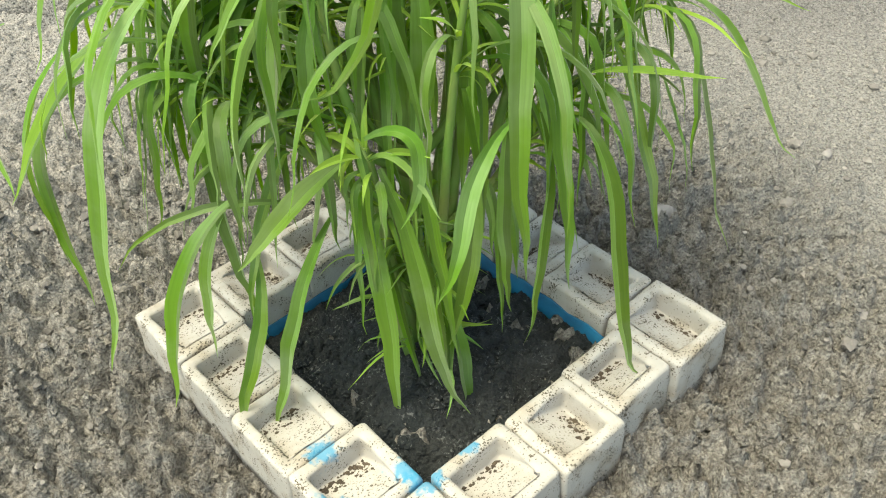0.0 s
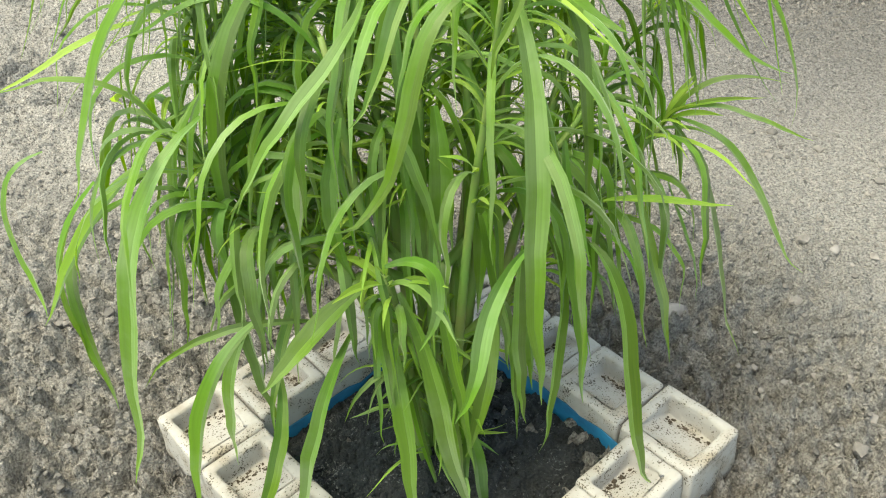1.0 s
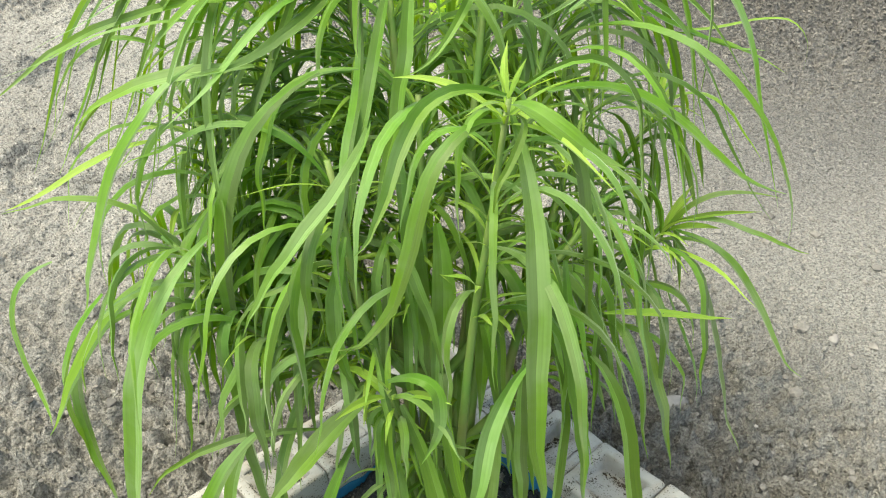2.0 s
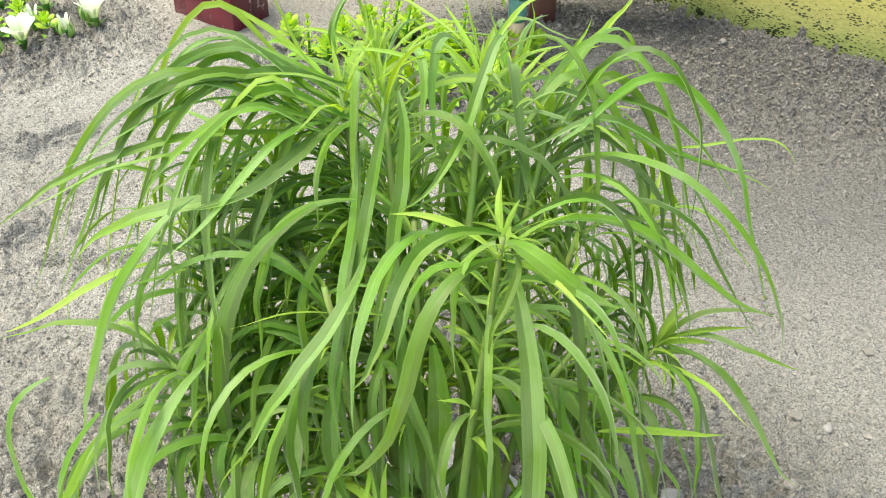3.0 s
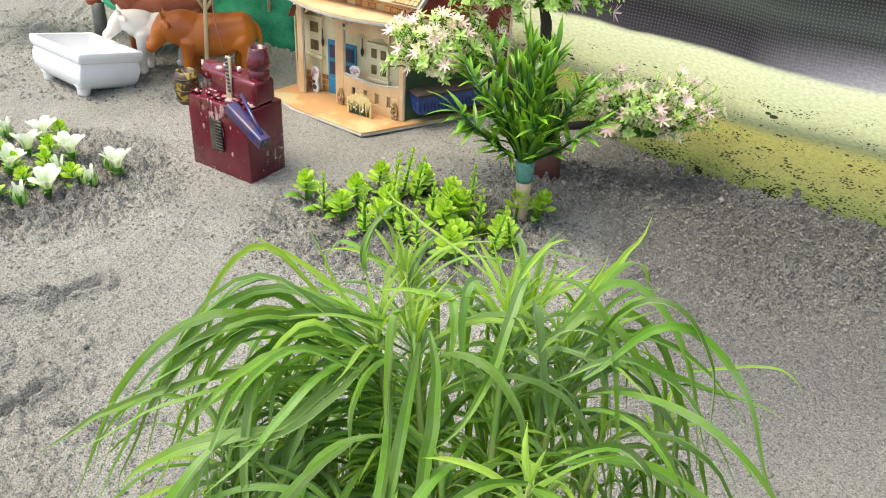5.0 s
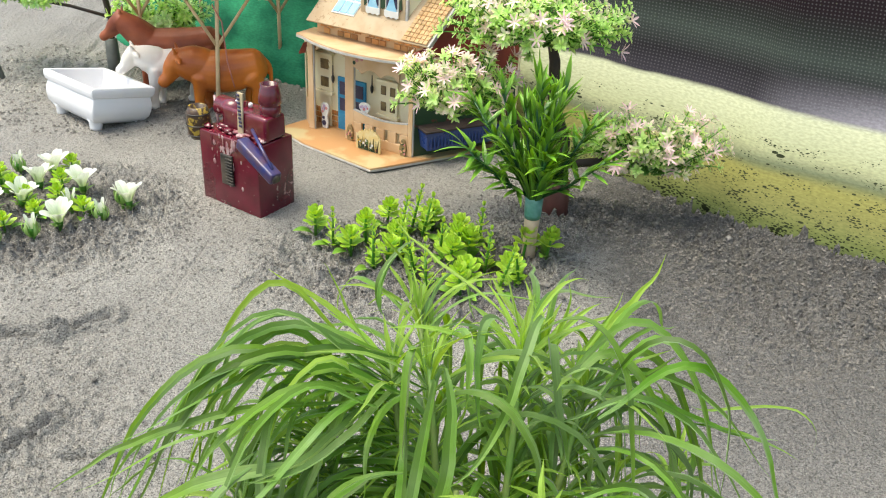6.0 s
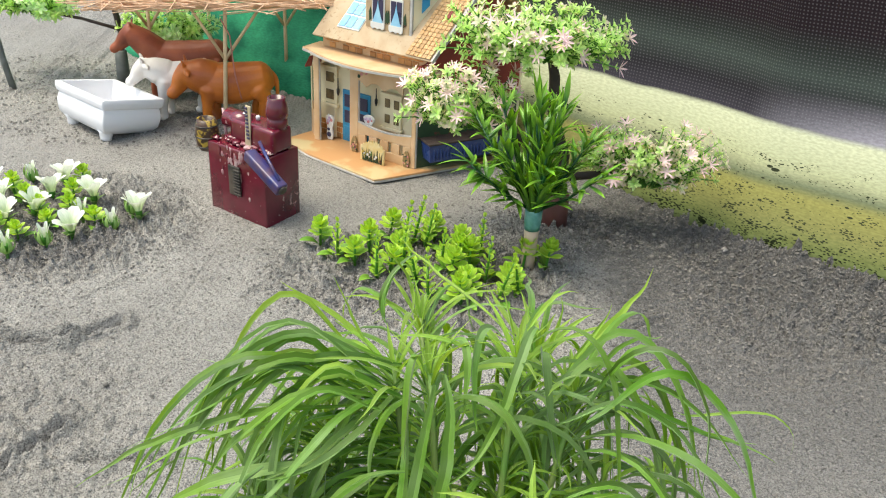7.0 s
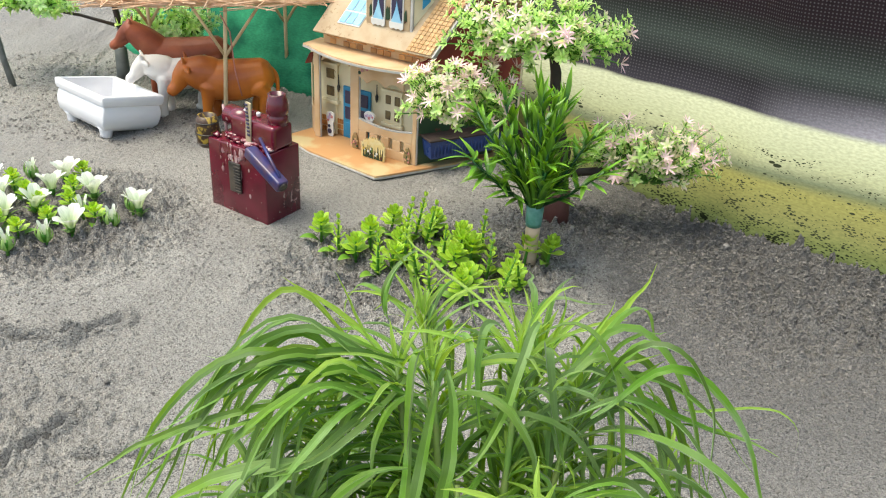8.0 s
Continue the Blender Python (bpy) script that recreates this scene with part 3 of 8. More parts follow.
def stand(x, y, yaw=0.0, sink=0.0):
    """A pose on the sand, square to its slope, turned by yaw degrees."""
    k = smooth01(y, 0.1, 0.6)
    n = Vector((0.07 * k, -0.1 if y > 0.06 else 0.0, 1)).normalized()
    q = Vector((0, 0, 1)).rotation_difference(n)
    return Matrix.Translation((x, y, lay(x, y) - sink)) @ q.to_matrix().to_4x4() @ Matrix.Rotation(radians(yaw), 4, "Z")


# ---- ground ----
STROKES = [((-0.52, 0.470), (-0.434, 0.482), 0.006, 0.006), ((-0.434, 0.482), (-0.371, 0.488), 0.006, 0.007), ((-0.371, 0.488), (-0.328, 0.521), 0.006, 0.006),
           ((-0.385, 0.564), (-0.338, 0.608), 0.0019, 0.0013), ((-0.280, 0.549), (-0.261, 0.672), 0.0019, 0.0007), ((-0.277, 0.612), (-0.215, 0.617), 0.0019, 0.0012),
           ((-0.40, 0.28), (-0.328, 0.378), 0.005, 0.005), ((-0.308, 0.334), (-0.233, 0.338), 0.004, 0.004), ((0.164, 0.518), (0.247, 0.567), 0.004, 0.002),
           ((-0.215, 0.581), (-0.167, 0.633), 0.0022, 0.0012)]

HOLLOWS = [(0.186, 0.768, 0.020, 0.014), (0.214, 0.742, 0.014, 0.009), (0.196, 0.800, 0.013, 0.008), (0.155, 0.690, 0.014, 0.007), (-0.445, 0.640, 0.016, 0.007), (-0.39, 0.680, 0.012, 0.007), (-0.10, 0.600, 0.014, 0.006)]


def ground_relief(x, y):
    v = Vector((x, y, 0))
    z = 0.0
    reach = 0.06 * smooth01(x, 0.0, 0.15) * smooth01(y, -0.05, 0.10)
    near = 1 - smooth01(math.hypot(x, y), 0.23 - reach, 0.40 - reach)
    left = smooth01(-x, 0.15, 0.4) * (1 - smooth01(y, 0.35, 0.6))
    beds = max(1 - smooth01(math.hypot((x + 0.02) / 1.5, y - 0.63), 0.09, 0.15), 1 - smooth01(math.hypot((x + 0.46) / 1.1, y - 0.73), 0.12, 0.17),
               1 - smooth01(math.hypot(x - 0.17, (y - 0.76) / 0.7), 0.05, 0.13))
    damp = smooth01(x, 0.2, 0.36) * smooth01(y, 0.38, 0.55)
    far = smooth01(y, 1.05, 1.3)
    rough = min(1.0, 0.12 + 0.9 * near + 0.85 * left + 0.95 * beds + 0.75 * damp + 0.8 * far)
    z += 0.006 * noise.fractal(v * 5.0, 1.0, 2.0, 3)
    z += rough * ((0.0068 - 0.0038 * left) * noise.fractal(v * 34, 0.9, 2.0, 4) + (1 + 2.0 * near + 1.1 * beds + 1.5 * damp + 0.8 * left) * (0.0042 * noise.noise(v * 75) + 0.0066 * max(0.0, noise.noise(v * 130) - 0.05) + 0.0030 * noise.noise(v * 240)))
    z += beds * 0.006
    # hollows dug at the foot of the tree
    for hx, hy, hr, hd in HOLLOWS:
        q = math.hypot(x - hx, (y - hy) * 1.2)
        if q < 3 * hr:
            z += hd * (0.45 * math.exp(-((q - 1.5 * hr) / (0.5 * hr)) ** 2) - math.exp(-(q / hr) ** 2))
    # cracks between lumps where the sand is loose
    loose = min(1.0, near + 0.7 * left + beds + 0.9 * damp + 0.8 * far)
    if loose > 0.02:
        c1, c2 = abs(noise.noise(v * 85 + Vector((3, 1, 0)))), abs(noise.noise(v * 165 + Vector((0, 7, 2))))
        z -= loose * (0.0062 * max(0.0, 1 - c1 / 0.16) * (0.5 + 0.5 * noise.noise(v * 21)) + 0.0026 * max(0.0, 1 - c2 / 0.2))
    # a pulled furrow and a few strokes in the smooth sand
    for (x0, y0), (x1, y1), w, d in STROKES:
        dx, dy = x1 - x0, y1 - y0
        t = max(0.0, min(1.0, ((x - x0) * dx + (y - y0) * dy) / (dx * dx + dy * dy)))
        q = math.hypot(x - x0 - dx * t, y - y0 - dy * t)
        if q < w * 5:
            z += 2.5 * d * (0.6 * math.exp(-((q - 1.7 * w) / w) ** 2) - math.exp(-(q / w) ** 2))
    return z


def axis(fine0, fine1, step, lo, hi):
    xs = list(np.arange(fine0, fine1 + 1e-6, step))
    for sgn, end in ((-1, lo), (1, hi)):
        s, x = step, xs[0] if sgn < 0 else xs[-1]
        while abs(x - end) > 1e-6 and (x - end) * sgn < 0:
            s = min(s * 1.16, step * 1.9) if -0.7 < x < 1.05 else s * 1.16
            x = x + sgn * s
            if (x - end) * sgn > 0:
                x = end
            xs = [x] + xs if sgn < 0 else xs + [x]
    return xs


def make_ground():
    xs, ys = axis(-0.56, 0.50, 0.0021, -40, 40), axis(-0.14, 0.82, 0.0021, -20, 60)
    verts = []
    for y in ys:
        for x in xs:
            close = abs(x) < 1.6 and -1 < y < 2.6
            verts.append((x, y, lay(x, y) + (ground_relief(x, y) if close else 0.0)))
    nx = len(xs)
    faces = [(j * nx + i, j * nx + i + 1, (j + 1) * nx + i + 1, (j + 1) * nx + i) for j in range(len(ys) - 1) for i in range(nx - 1)]
    me = bpy.data.meshes.new("ground")
    me.from_pydata(verts, [], faces)
    me.materials.append(SAND)
    me.shade_smooth()
    tagged(new("ground", me), "grey damp sand with clods, furrows and smoothed patches", "sand", kind="structure")


make_ground()


def make_clods():
    rnd = random.Random(5)
    ball = bmesh.new()
    bmesh.ops.create_icosphere(ball, subdivisions=1, radius=1.0)
    shape = [v.co.copy() for v in ball.verts]
    tris = [[v.index for v in f.verts] for f in ball.faces]
    ball.free()
    verts, faces = [], []
    for k in range(12000):
        zone = rnd.random()
        if k > 5200:
            x, y = ((rnd.uniform(0.12, 0.60), rnd.uniform(0.42, 0.86)), (rnd.gauss(-0.44, 0.10), rnd.gauss(0.70, 0.09)), (rnd.gauss(-0.02, 0.09), rnd.gauss(0.62, 0.06)), (rnd.gauss(0.20, 0.09), rnd.gauss(0.76, 0.06)))[k % 4]
        elif zone < 0.45:
            a, r = rnd.uniform(0, 2 * math.pi), rnd.uniform(0.16, 0.40)
            x, y = r * math.cos(a), r * math.sin(a)
        elif zone < 0.7:
            x, y = rnd.uniform(-0.62, -0.2), rnd.uniform(0.05, 0.55)
        elif zone < 0.85:
            x, y = rnd.gauss(0.0, 0.1), rnd.gauss(0.62, 0.06)
        else:
            x, y = rnd.gauss(0.2, 0.12), rnd.gauss(0.76, 0.07)
        if max(abs(0.766 * x + 0.643 * (y + 0.093) - 0.058), abs(-0.654 * x + 0.756 * (y + 0.093) - 0.065)) < 0.105:
            continue
        s = rnd.uniform(0.0009, 0.0027) * (2.0 if rnd.random() < 0.06 and k < 5200 else 1) * (0.75 if k > 5200 else (0.55 if 0.45 <= zone < 0.7 else 0.9))
        c = Vector((x, y, lay(x, y) + ground_relief(x, y) + s * 0.05))
        first = len(verts)
        verts += [Vector((v.x * s * rnd.uniform(0.7, 1.3), v.y * s * rnd.uniform(0.7, 1.3), v.z * s * rnd.uniform(0.4, 0.8))) + c for v in shape]
        faces += [[first + i for i in f] for f in tris]
    # a layer of finer crumbs where the sand is dug or damp
    for k in range(34000):
        if k < 23000:
            x, y = rnd.uniform(0.12, 0.72), rnd.uniform(0.30, 0.90)
            if rnd.random() > smooth01(x + 0.10 * noise.noise(Vector((x * 9, y * 9, 4))), 0.13, 0.34) * smooth01(y, 0.34, 0.55):
                continue
        elif k < 26500:
            x, y = rnd.gauss(-0.45, 0.075), rnd.gauss(0.715, 0.06)
        elif k < 30000:
            x, y = rnd.gauss(-0.01, 0.085), rnd.gauss(0.630, 0.05)
        elif k < 32000:
            x, y = rnd.gauss(0.19, 0.05), rnd.gauss(0.765, 0.04)
        else:
            x, y = rnd.uniform(-0.78, -0.30), rnd.uniform(0.98, 1.40)
        s = rnd.uniform(0.0008, 0.0021) * (1.5 if k >= 32000 else 1)
        c = Vector((x, y, lay(x, y) + ground_relief(x, y) + s * 0.15))
        first, a = len(verts), rnd.uniform(0, 6.28)
        verts += [c + Vector((math.cos(a + 1.5708 * q), math.sin(a + 1.5708 * q), rnd.uniform(-0.3, 0.3))) * (s * rnd.uniform(0.7, 1.3)) for q in range(4)]
        verts.append(c + Vector((rnd.uniform(-0.4, 0.4), rnd.uniform(-0.4, 0.4), rnd.uniform(0.6, 1.1))) * s)
        faces += [[first + q, first + (q + 1) % 4, first + 4] for q in range(4)]
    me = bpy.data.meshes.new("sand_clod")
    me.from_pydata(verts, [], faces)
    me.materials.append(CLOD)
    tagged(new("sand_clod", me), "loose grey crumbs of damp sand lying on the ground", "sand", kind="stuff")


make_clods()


# ---- printed backdrop ----
GRASS = [(0.0, (0.25, 0.31, 0.12)), (0.016, (0.22, 0.26, 0.09)), (0.024, (0.16, 0.18, 0.06)), (0.045, (0.19, 0.19, 0.065)), (0.080, (0.24, 0.23, 0.070)), (0.092, (0.12, 0.14, 0.08)), (0.112, (0.36, 0.375, 0.22)),
         (0.1635, (0.54, 0.56, 0.38)), (0.1655, (0.040, 0.036, 0.046)), (0.20, (0.020, 0.018, 0.021)), (0.235, (0.046, 0.058, 0.050)), (0.265, (0.022, 0.025, 0.022)), (0.29, (0.016, 0.010, 0.012)),
         (1.0, (0.018, 0.011, 0.013))]
PRINT = print_surface("printed_vinyl", GRASS, rough=0.5)


def make_backdrop():
    foot = [(1.60, 0.10), (0.95, 0.42), (0.544, 0.672), (0.387, 0.775), (0.271, 0.893), (0.10, 1.03), (-0.10, 1.15), (-0.265, 1.245), (-0.48, 1.36), (-0.60, 1.44)]
    rise = [(0.0, -0.01), (0.012, 0.02), (0.035, 0.06), (0.062, 0.11), (0.082, 0.17), (0.094, 0.26), (0.10, 0.40), (0.105, 0.60)]
    bm = bmesh.new()
    uvl = bm.loops.layers.uv.verify()
    # resample the foot finely
    line, run = [], 0.0
    for (x0, y0), (x1, y1) in zip(foot, foot[1:]):
        n = max(2, int(math.hypot(x1 - x0, y1 - y0) / 0.03))
        for k in range(n):
            line.append((x0 + (x1 - x0) * k / n, y0 + (y1 - y0) * k / n))
    line.append(foot[-1])
    grid, us = [], []
    for i, (x, y) in enumerate(line):
        a, b = line[max(0, i - 1)], line[min(len(line) - 1, i + 1)]
        d = Vector((b[0] - a[0], b[1] - a[1], 0)).normalized()
        back = Vector((-d.y, d.x, 0)) * -1
        if back.y < 0:
            back = -back
        if i:
            run += math.hypot(x - line[i - 1][0], y - line[i - 1][1])
        us.append(run)
        grid.append([bm.verts.new(Vector((x, y, lay(x, y) + h)) + back * (o + 0.004 * math.sin(run * 31) * h * 4)) for o, h in rise])
    vs = [0.0]
    for (o0, h0), (o1, h1) in zip(rise, rise[1:]):
        vs.append(vs[-1] + math.hypot(o1 - o0, h1 - h0))
    for i in range(len(grid) - 1):
        for j in range(len(rise) - 1):
            f = bm.faces.new((grid[i][j], grid[i + 1][j], grid[i + 1][j + 1], grid[i][j + 1]))
            for lp, (p, q) in zip(f.loops, ((i, j), (i + 1, j), (i + 1, j + 1), (i, j + 1))):
                lp[uvl].uv = (us[p], vs[q])
    ob = part("backdrop", bm, PRINT)
    md = ob.modifiers.new("thickness", "SOLIDIFY")
    md.thickness = 0.002
    tagged(ob, "glossy woven vinyl sheet printed with yellow grass and dark hills", "backdrop", kind="structure")


make_backdrop()


# ---- planter ----
E1, E2, CORNER = Vector((0.766, 0.643, 0)), Vector((-0.654, 0.756, 0)), Vector((0.0, -0.093, 0))


def make_block(size_a, size_b, h, deep, rnd):
    """A cast block with a shallow tray in its top that is deepest at one end."""
    bm = bmesh.new()
    rim, dep = 0.0056, 0.0128
    a, b = size_a / 2, size_b / 2
    tap = 0.0008
    low = [bm.verts.new((sx * (a + tap), sy * (b + tap), 0)) for sx, sy in ((-1, -1), (1, -1), (1, 1), (-1, 1))]
    top = [bm.verts.new((sx * a, sy * b, h)) for sx, sy in ((-1, -1), (1, -1), (1, 1), (-1, 1))]
    inn = [bm.verts.new((sx * (a - rim), sy * (b - rim), h)) for sx, sy in ((-1, -1), (1, -1), (1, 1), (-1, 1))]
    flo = []
    for sx, sy in ((-1, -1), (1, -1), (1, 1), (-1, 1)):
        far = (sx if deep in ("a", "-a") else sy) * (-1 if deep[0] == "-" else 1)
        flo.append(bm.verts.new((sx * (a - rim - 0.0012), sy * (b - rim - 0.0012), h - (dep if far > 0 else 0.0012))))
    bm.faces.new(low[::-1])
    for k in range(4):
        j = (k + 1) % 4
        bm.faces.new((low[k], low[j], top[j], top[k]))
        bm.faces.new((top[k], top[j], inn[j], inn[k]))
        bm.faces.new((inn[k], inn[j], flo[j], flo[k]))
    bm.faces.new(flo)
    bmesh.ops.bevel(bm, geom=[e for e in bm.edges if not all(v.co.z < 0.001 for v in e.verts)], offset=0.0019, segments=3, affect="EDGES", profile=0.6)
    bmesh.ops.subdivide_edges(bm, edges=[e for e in bm.edges if e.calc_length() > 0.008], cuts=3, use_grid_fill=True)
    off = Vector((rnd.random() * 9, rnd.random() * 9, rnd.random() * 9))
    for v in bm.verts:
        v.co += Vector((noise.noise(v.co * 90 + off), noise.noise(v.co * 90 + off * 2), noise.noise(v.co * 90 + off * 3))) * 0.0007
        v.co += Vector((noise.noise(v.co * 320 + off), noise.noise(v.co * 320 + off * 2), noise.noise(v.co * 320 + off * 3))) * 0.0005
    return bm


def crumb(bm, c, s, rnd):
    """A small eight-sided lump."""
    top, low = bm.verts.new(c + Vector((0, 0, s * 0.7))), bm.verts.new(c - Vector((0, 0, s * 0.7)))
    n = 5
    ring = [bm.verts.new(c + Vector((math.cos(6.283 * k / n), math.sin(6.283 * k / n), rnd.uniform(-0.3, 0.3))) * s * rnd.uniform(0.7, 1.4)) for k in range(n)]
    for k in range(n):
        bm.faces.new((ring[k], ring[(k + 1) % n], top))
        bm.faces.new((ring[(k + 1) % n], ring[k], low))


def make_planter():
    rnd = random.Random(11)
    th = thing("planter", pose(0, 0, 0), "square planter edged with speckled white plaster blocks on sand", "planter")
    yaw = math.atan2(E1.y, E1.x)
    cells = [(-0.039, -0.001, -0.036, -0.001, "b")]
    cells += [(a0, a1, b0, b1, deep) for a0, a1, b0, b1, deep in ((0.0, 0.0405, -0.037, -0.001, "b"), (0.0412, 0.0790, -0.039, -0.002, "a"), (0.0795, 0.1185, -0.034, -0.001, "b"))]
    cells += [(a0, a1, b0, b1, deep) for a0, a1, b0, b1, deep in ((0.1190, 0.158, -0.037, 0.0050, "a"), (0.1185, 0.156, 0.0058, 0.0450, "a"), (0.1185, 0.156, 0.0456, 0.080, "b"), (0.1185, 0.155, 0.0806, 0.117, "a"),
                                                                  (0.1185, 0.155, 0.1176, 0.132, "b"))]
    cells += [(-0.042, a1, b0, b1, "b") for a1, b0, b1 in ((-0.002, 0.0, 0.0400), (-0.005, 0.0410, 0.0840), (-0.005, 0.0850, 0.1270), (-0.004, 0.1280, 0.171))]
    cells += [(a0, a1, 0.1325, 0.170, deep) for a0, a1, deep in ((-0.003, 0.037, "a"), (0.038, 0.0765, "b"), (0.077, 0.114, "a"), (0.1145, 0.153, "b"))]
    for k, (a0, a1, b0, b1, deep) in enumerate(cells):
        bm = make_block(a1 - a0, b1 - b0, 0.033, deep, rnd)
        ob = part("block", bm, PLASTER, th)
        c = CORNER + E1 * ((a0 + a1) / 2) + E2 * ((b0 + b1) / 2)
        dirt = bmesh.new()
        for q in range(rnd.randint(50, 130)):
            u, w = rnd.uniform(-1, 1), abs(rnd.gauss(0, 0.5))
            w = 1 - min(1.9, w)
            pa, pb = ((w, u) if deep == "a" else (u, w))
            x, y = pa * ((a1 - a0) / 2 - 0.008), pb * ((b1 - b0) / 2 - 0.008)
            t = (w + 1) / 2
            crumb(dirt, Vector((x, y, 0.033 - 0.0032 - 0.0088 * t)), (0.00025 + 0.0009 * rnd.random() ** 3) * (0.7 + 0.6 * t), rnd)
        part("dirt", dirt, DIRT, ob, smooth=False)
        ob.matrix_local = Matrix.Translation((c.x, c.y, -0.003 + rnd.uniform(-0.001, 0.001))) @ Euler((rnd.uniform(-0.015, 0.015), rnd.uniform(-0.015, 0.015), yaw + rnd.uniform(-0.02, 0.02))).to_matrix().to_4x4()
    # blue lining inside the blocks
    bm = bmesh.new()
    ring = []
    for k in range(48):
        t = 2 * math.pi * k / 48
        c, s = math.cos(t), math.sin(t)
        q = (abs(c) ** 24 + abs(s) ** 24) ** (-1 / 24)
        ring.append((0.0568 + 0.0612 * c * q, 0.0655 + 0.0664 * s * q))
    loops = []
    for rad, z in ((1.0, -0.004), (1.0, 0.0125), (0.992, 0.0120), (0.990, -0.004)):
        row = []
        for a, b in ring:
            a2, b2 = 0.0568 + (a - 0.0568) * rad, 0.0655 + (b - 0.0655) * rad
            p = CORNER + E1 * a2 + E2 * b2
            row.append(bm.verts.new((p.x, p.y, z + (0.007 if a > 0.1 and z > 0 else 0.0) + 0.0035 * noise.noise(Vector((a * 60, b * 60, 0))))))
        loops.append(row)
    for r0, r1 in zip(loops, loops[1:]):
        for k in range(48):
            bm.faces.new((r0[k], r0[(k + 1) % 48], r1[(k + 1) % 48], r1[k]))
    part("lining", bm, BLUE_PAINT, th, "blue painted inner edge")
    # soil
    bm = bmesh.new()
    n = 84
    grid = []
    for i in range(n + 1):
        row = []
        for j in range(n + 1):
            a, b = -0.0045 + 0.1225 * i / n, -0.002 + 0.134 * j / n
            p = CORNER + E1 * a + E2 * b
            r = math.hypot(a - 0.058, b - 0.064)
            v = Vector((p.x, p.y, 0))
            z = 0.0055 + 0.013 * math.exp(-(r / 0.042) ** 2) + 0.007 * noise.fractal(v * 45, 0.9, 2.0, 4) + 0.0040 * abs(noise.noise(v * 210)) + 0.0026 * noise.noise(v * 430)
            row.append(bm.verts.new((p.x, p.y, z)))
        grid.append(row)
    for i in range(n):
        for j in range(n):
            bm.faces.new((grid[i][j], grid[i + 1][j], grid[i + 1][j + 1], grid[i][j + 1]))
    part("soil", bm, SOIL, th, "dark crumbly soil")
    bm = bmesh.new()
    for q in range(1700):
        a, b = rnd.uniform(0.004, 0.112), rnd.uniform(0.004, 0.123)
        p = CORNER + E1 * a + E2 * b
        r = math.hypot(a - 0.058, b - 0.064)
        z = 0.0055 + 0.013 * math.exp(-(r / 0.042) ** 2) + 0.005 * noise.fractal(Vector((p.x, p.y, 0)) * 45, 0.9, 2.0, 4)
        crumb(bm, Vector((p.x, p.y, z + 0.0012)), 0.0006 + 0.0030 * rnd.random() ** 3, rnd)
    part("soil_crumb", bm, SOIL, th, smooth=False)["kind"] = "stuff"


make_planter()


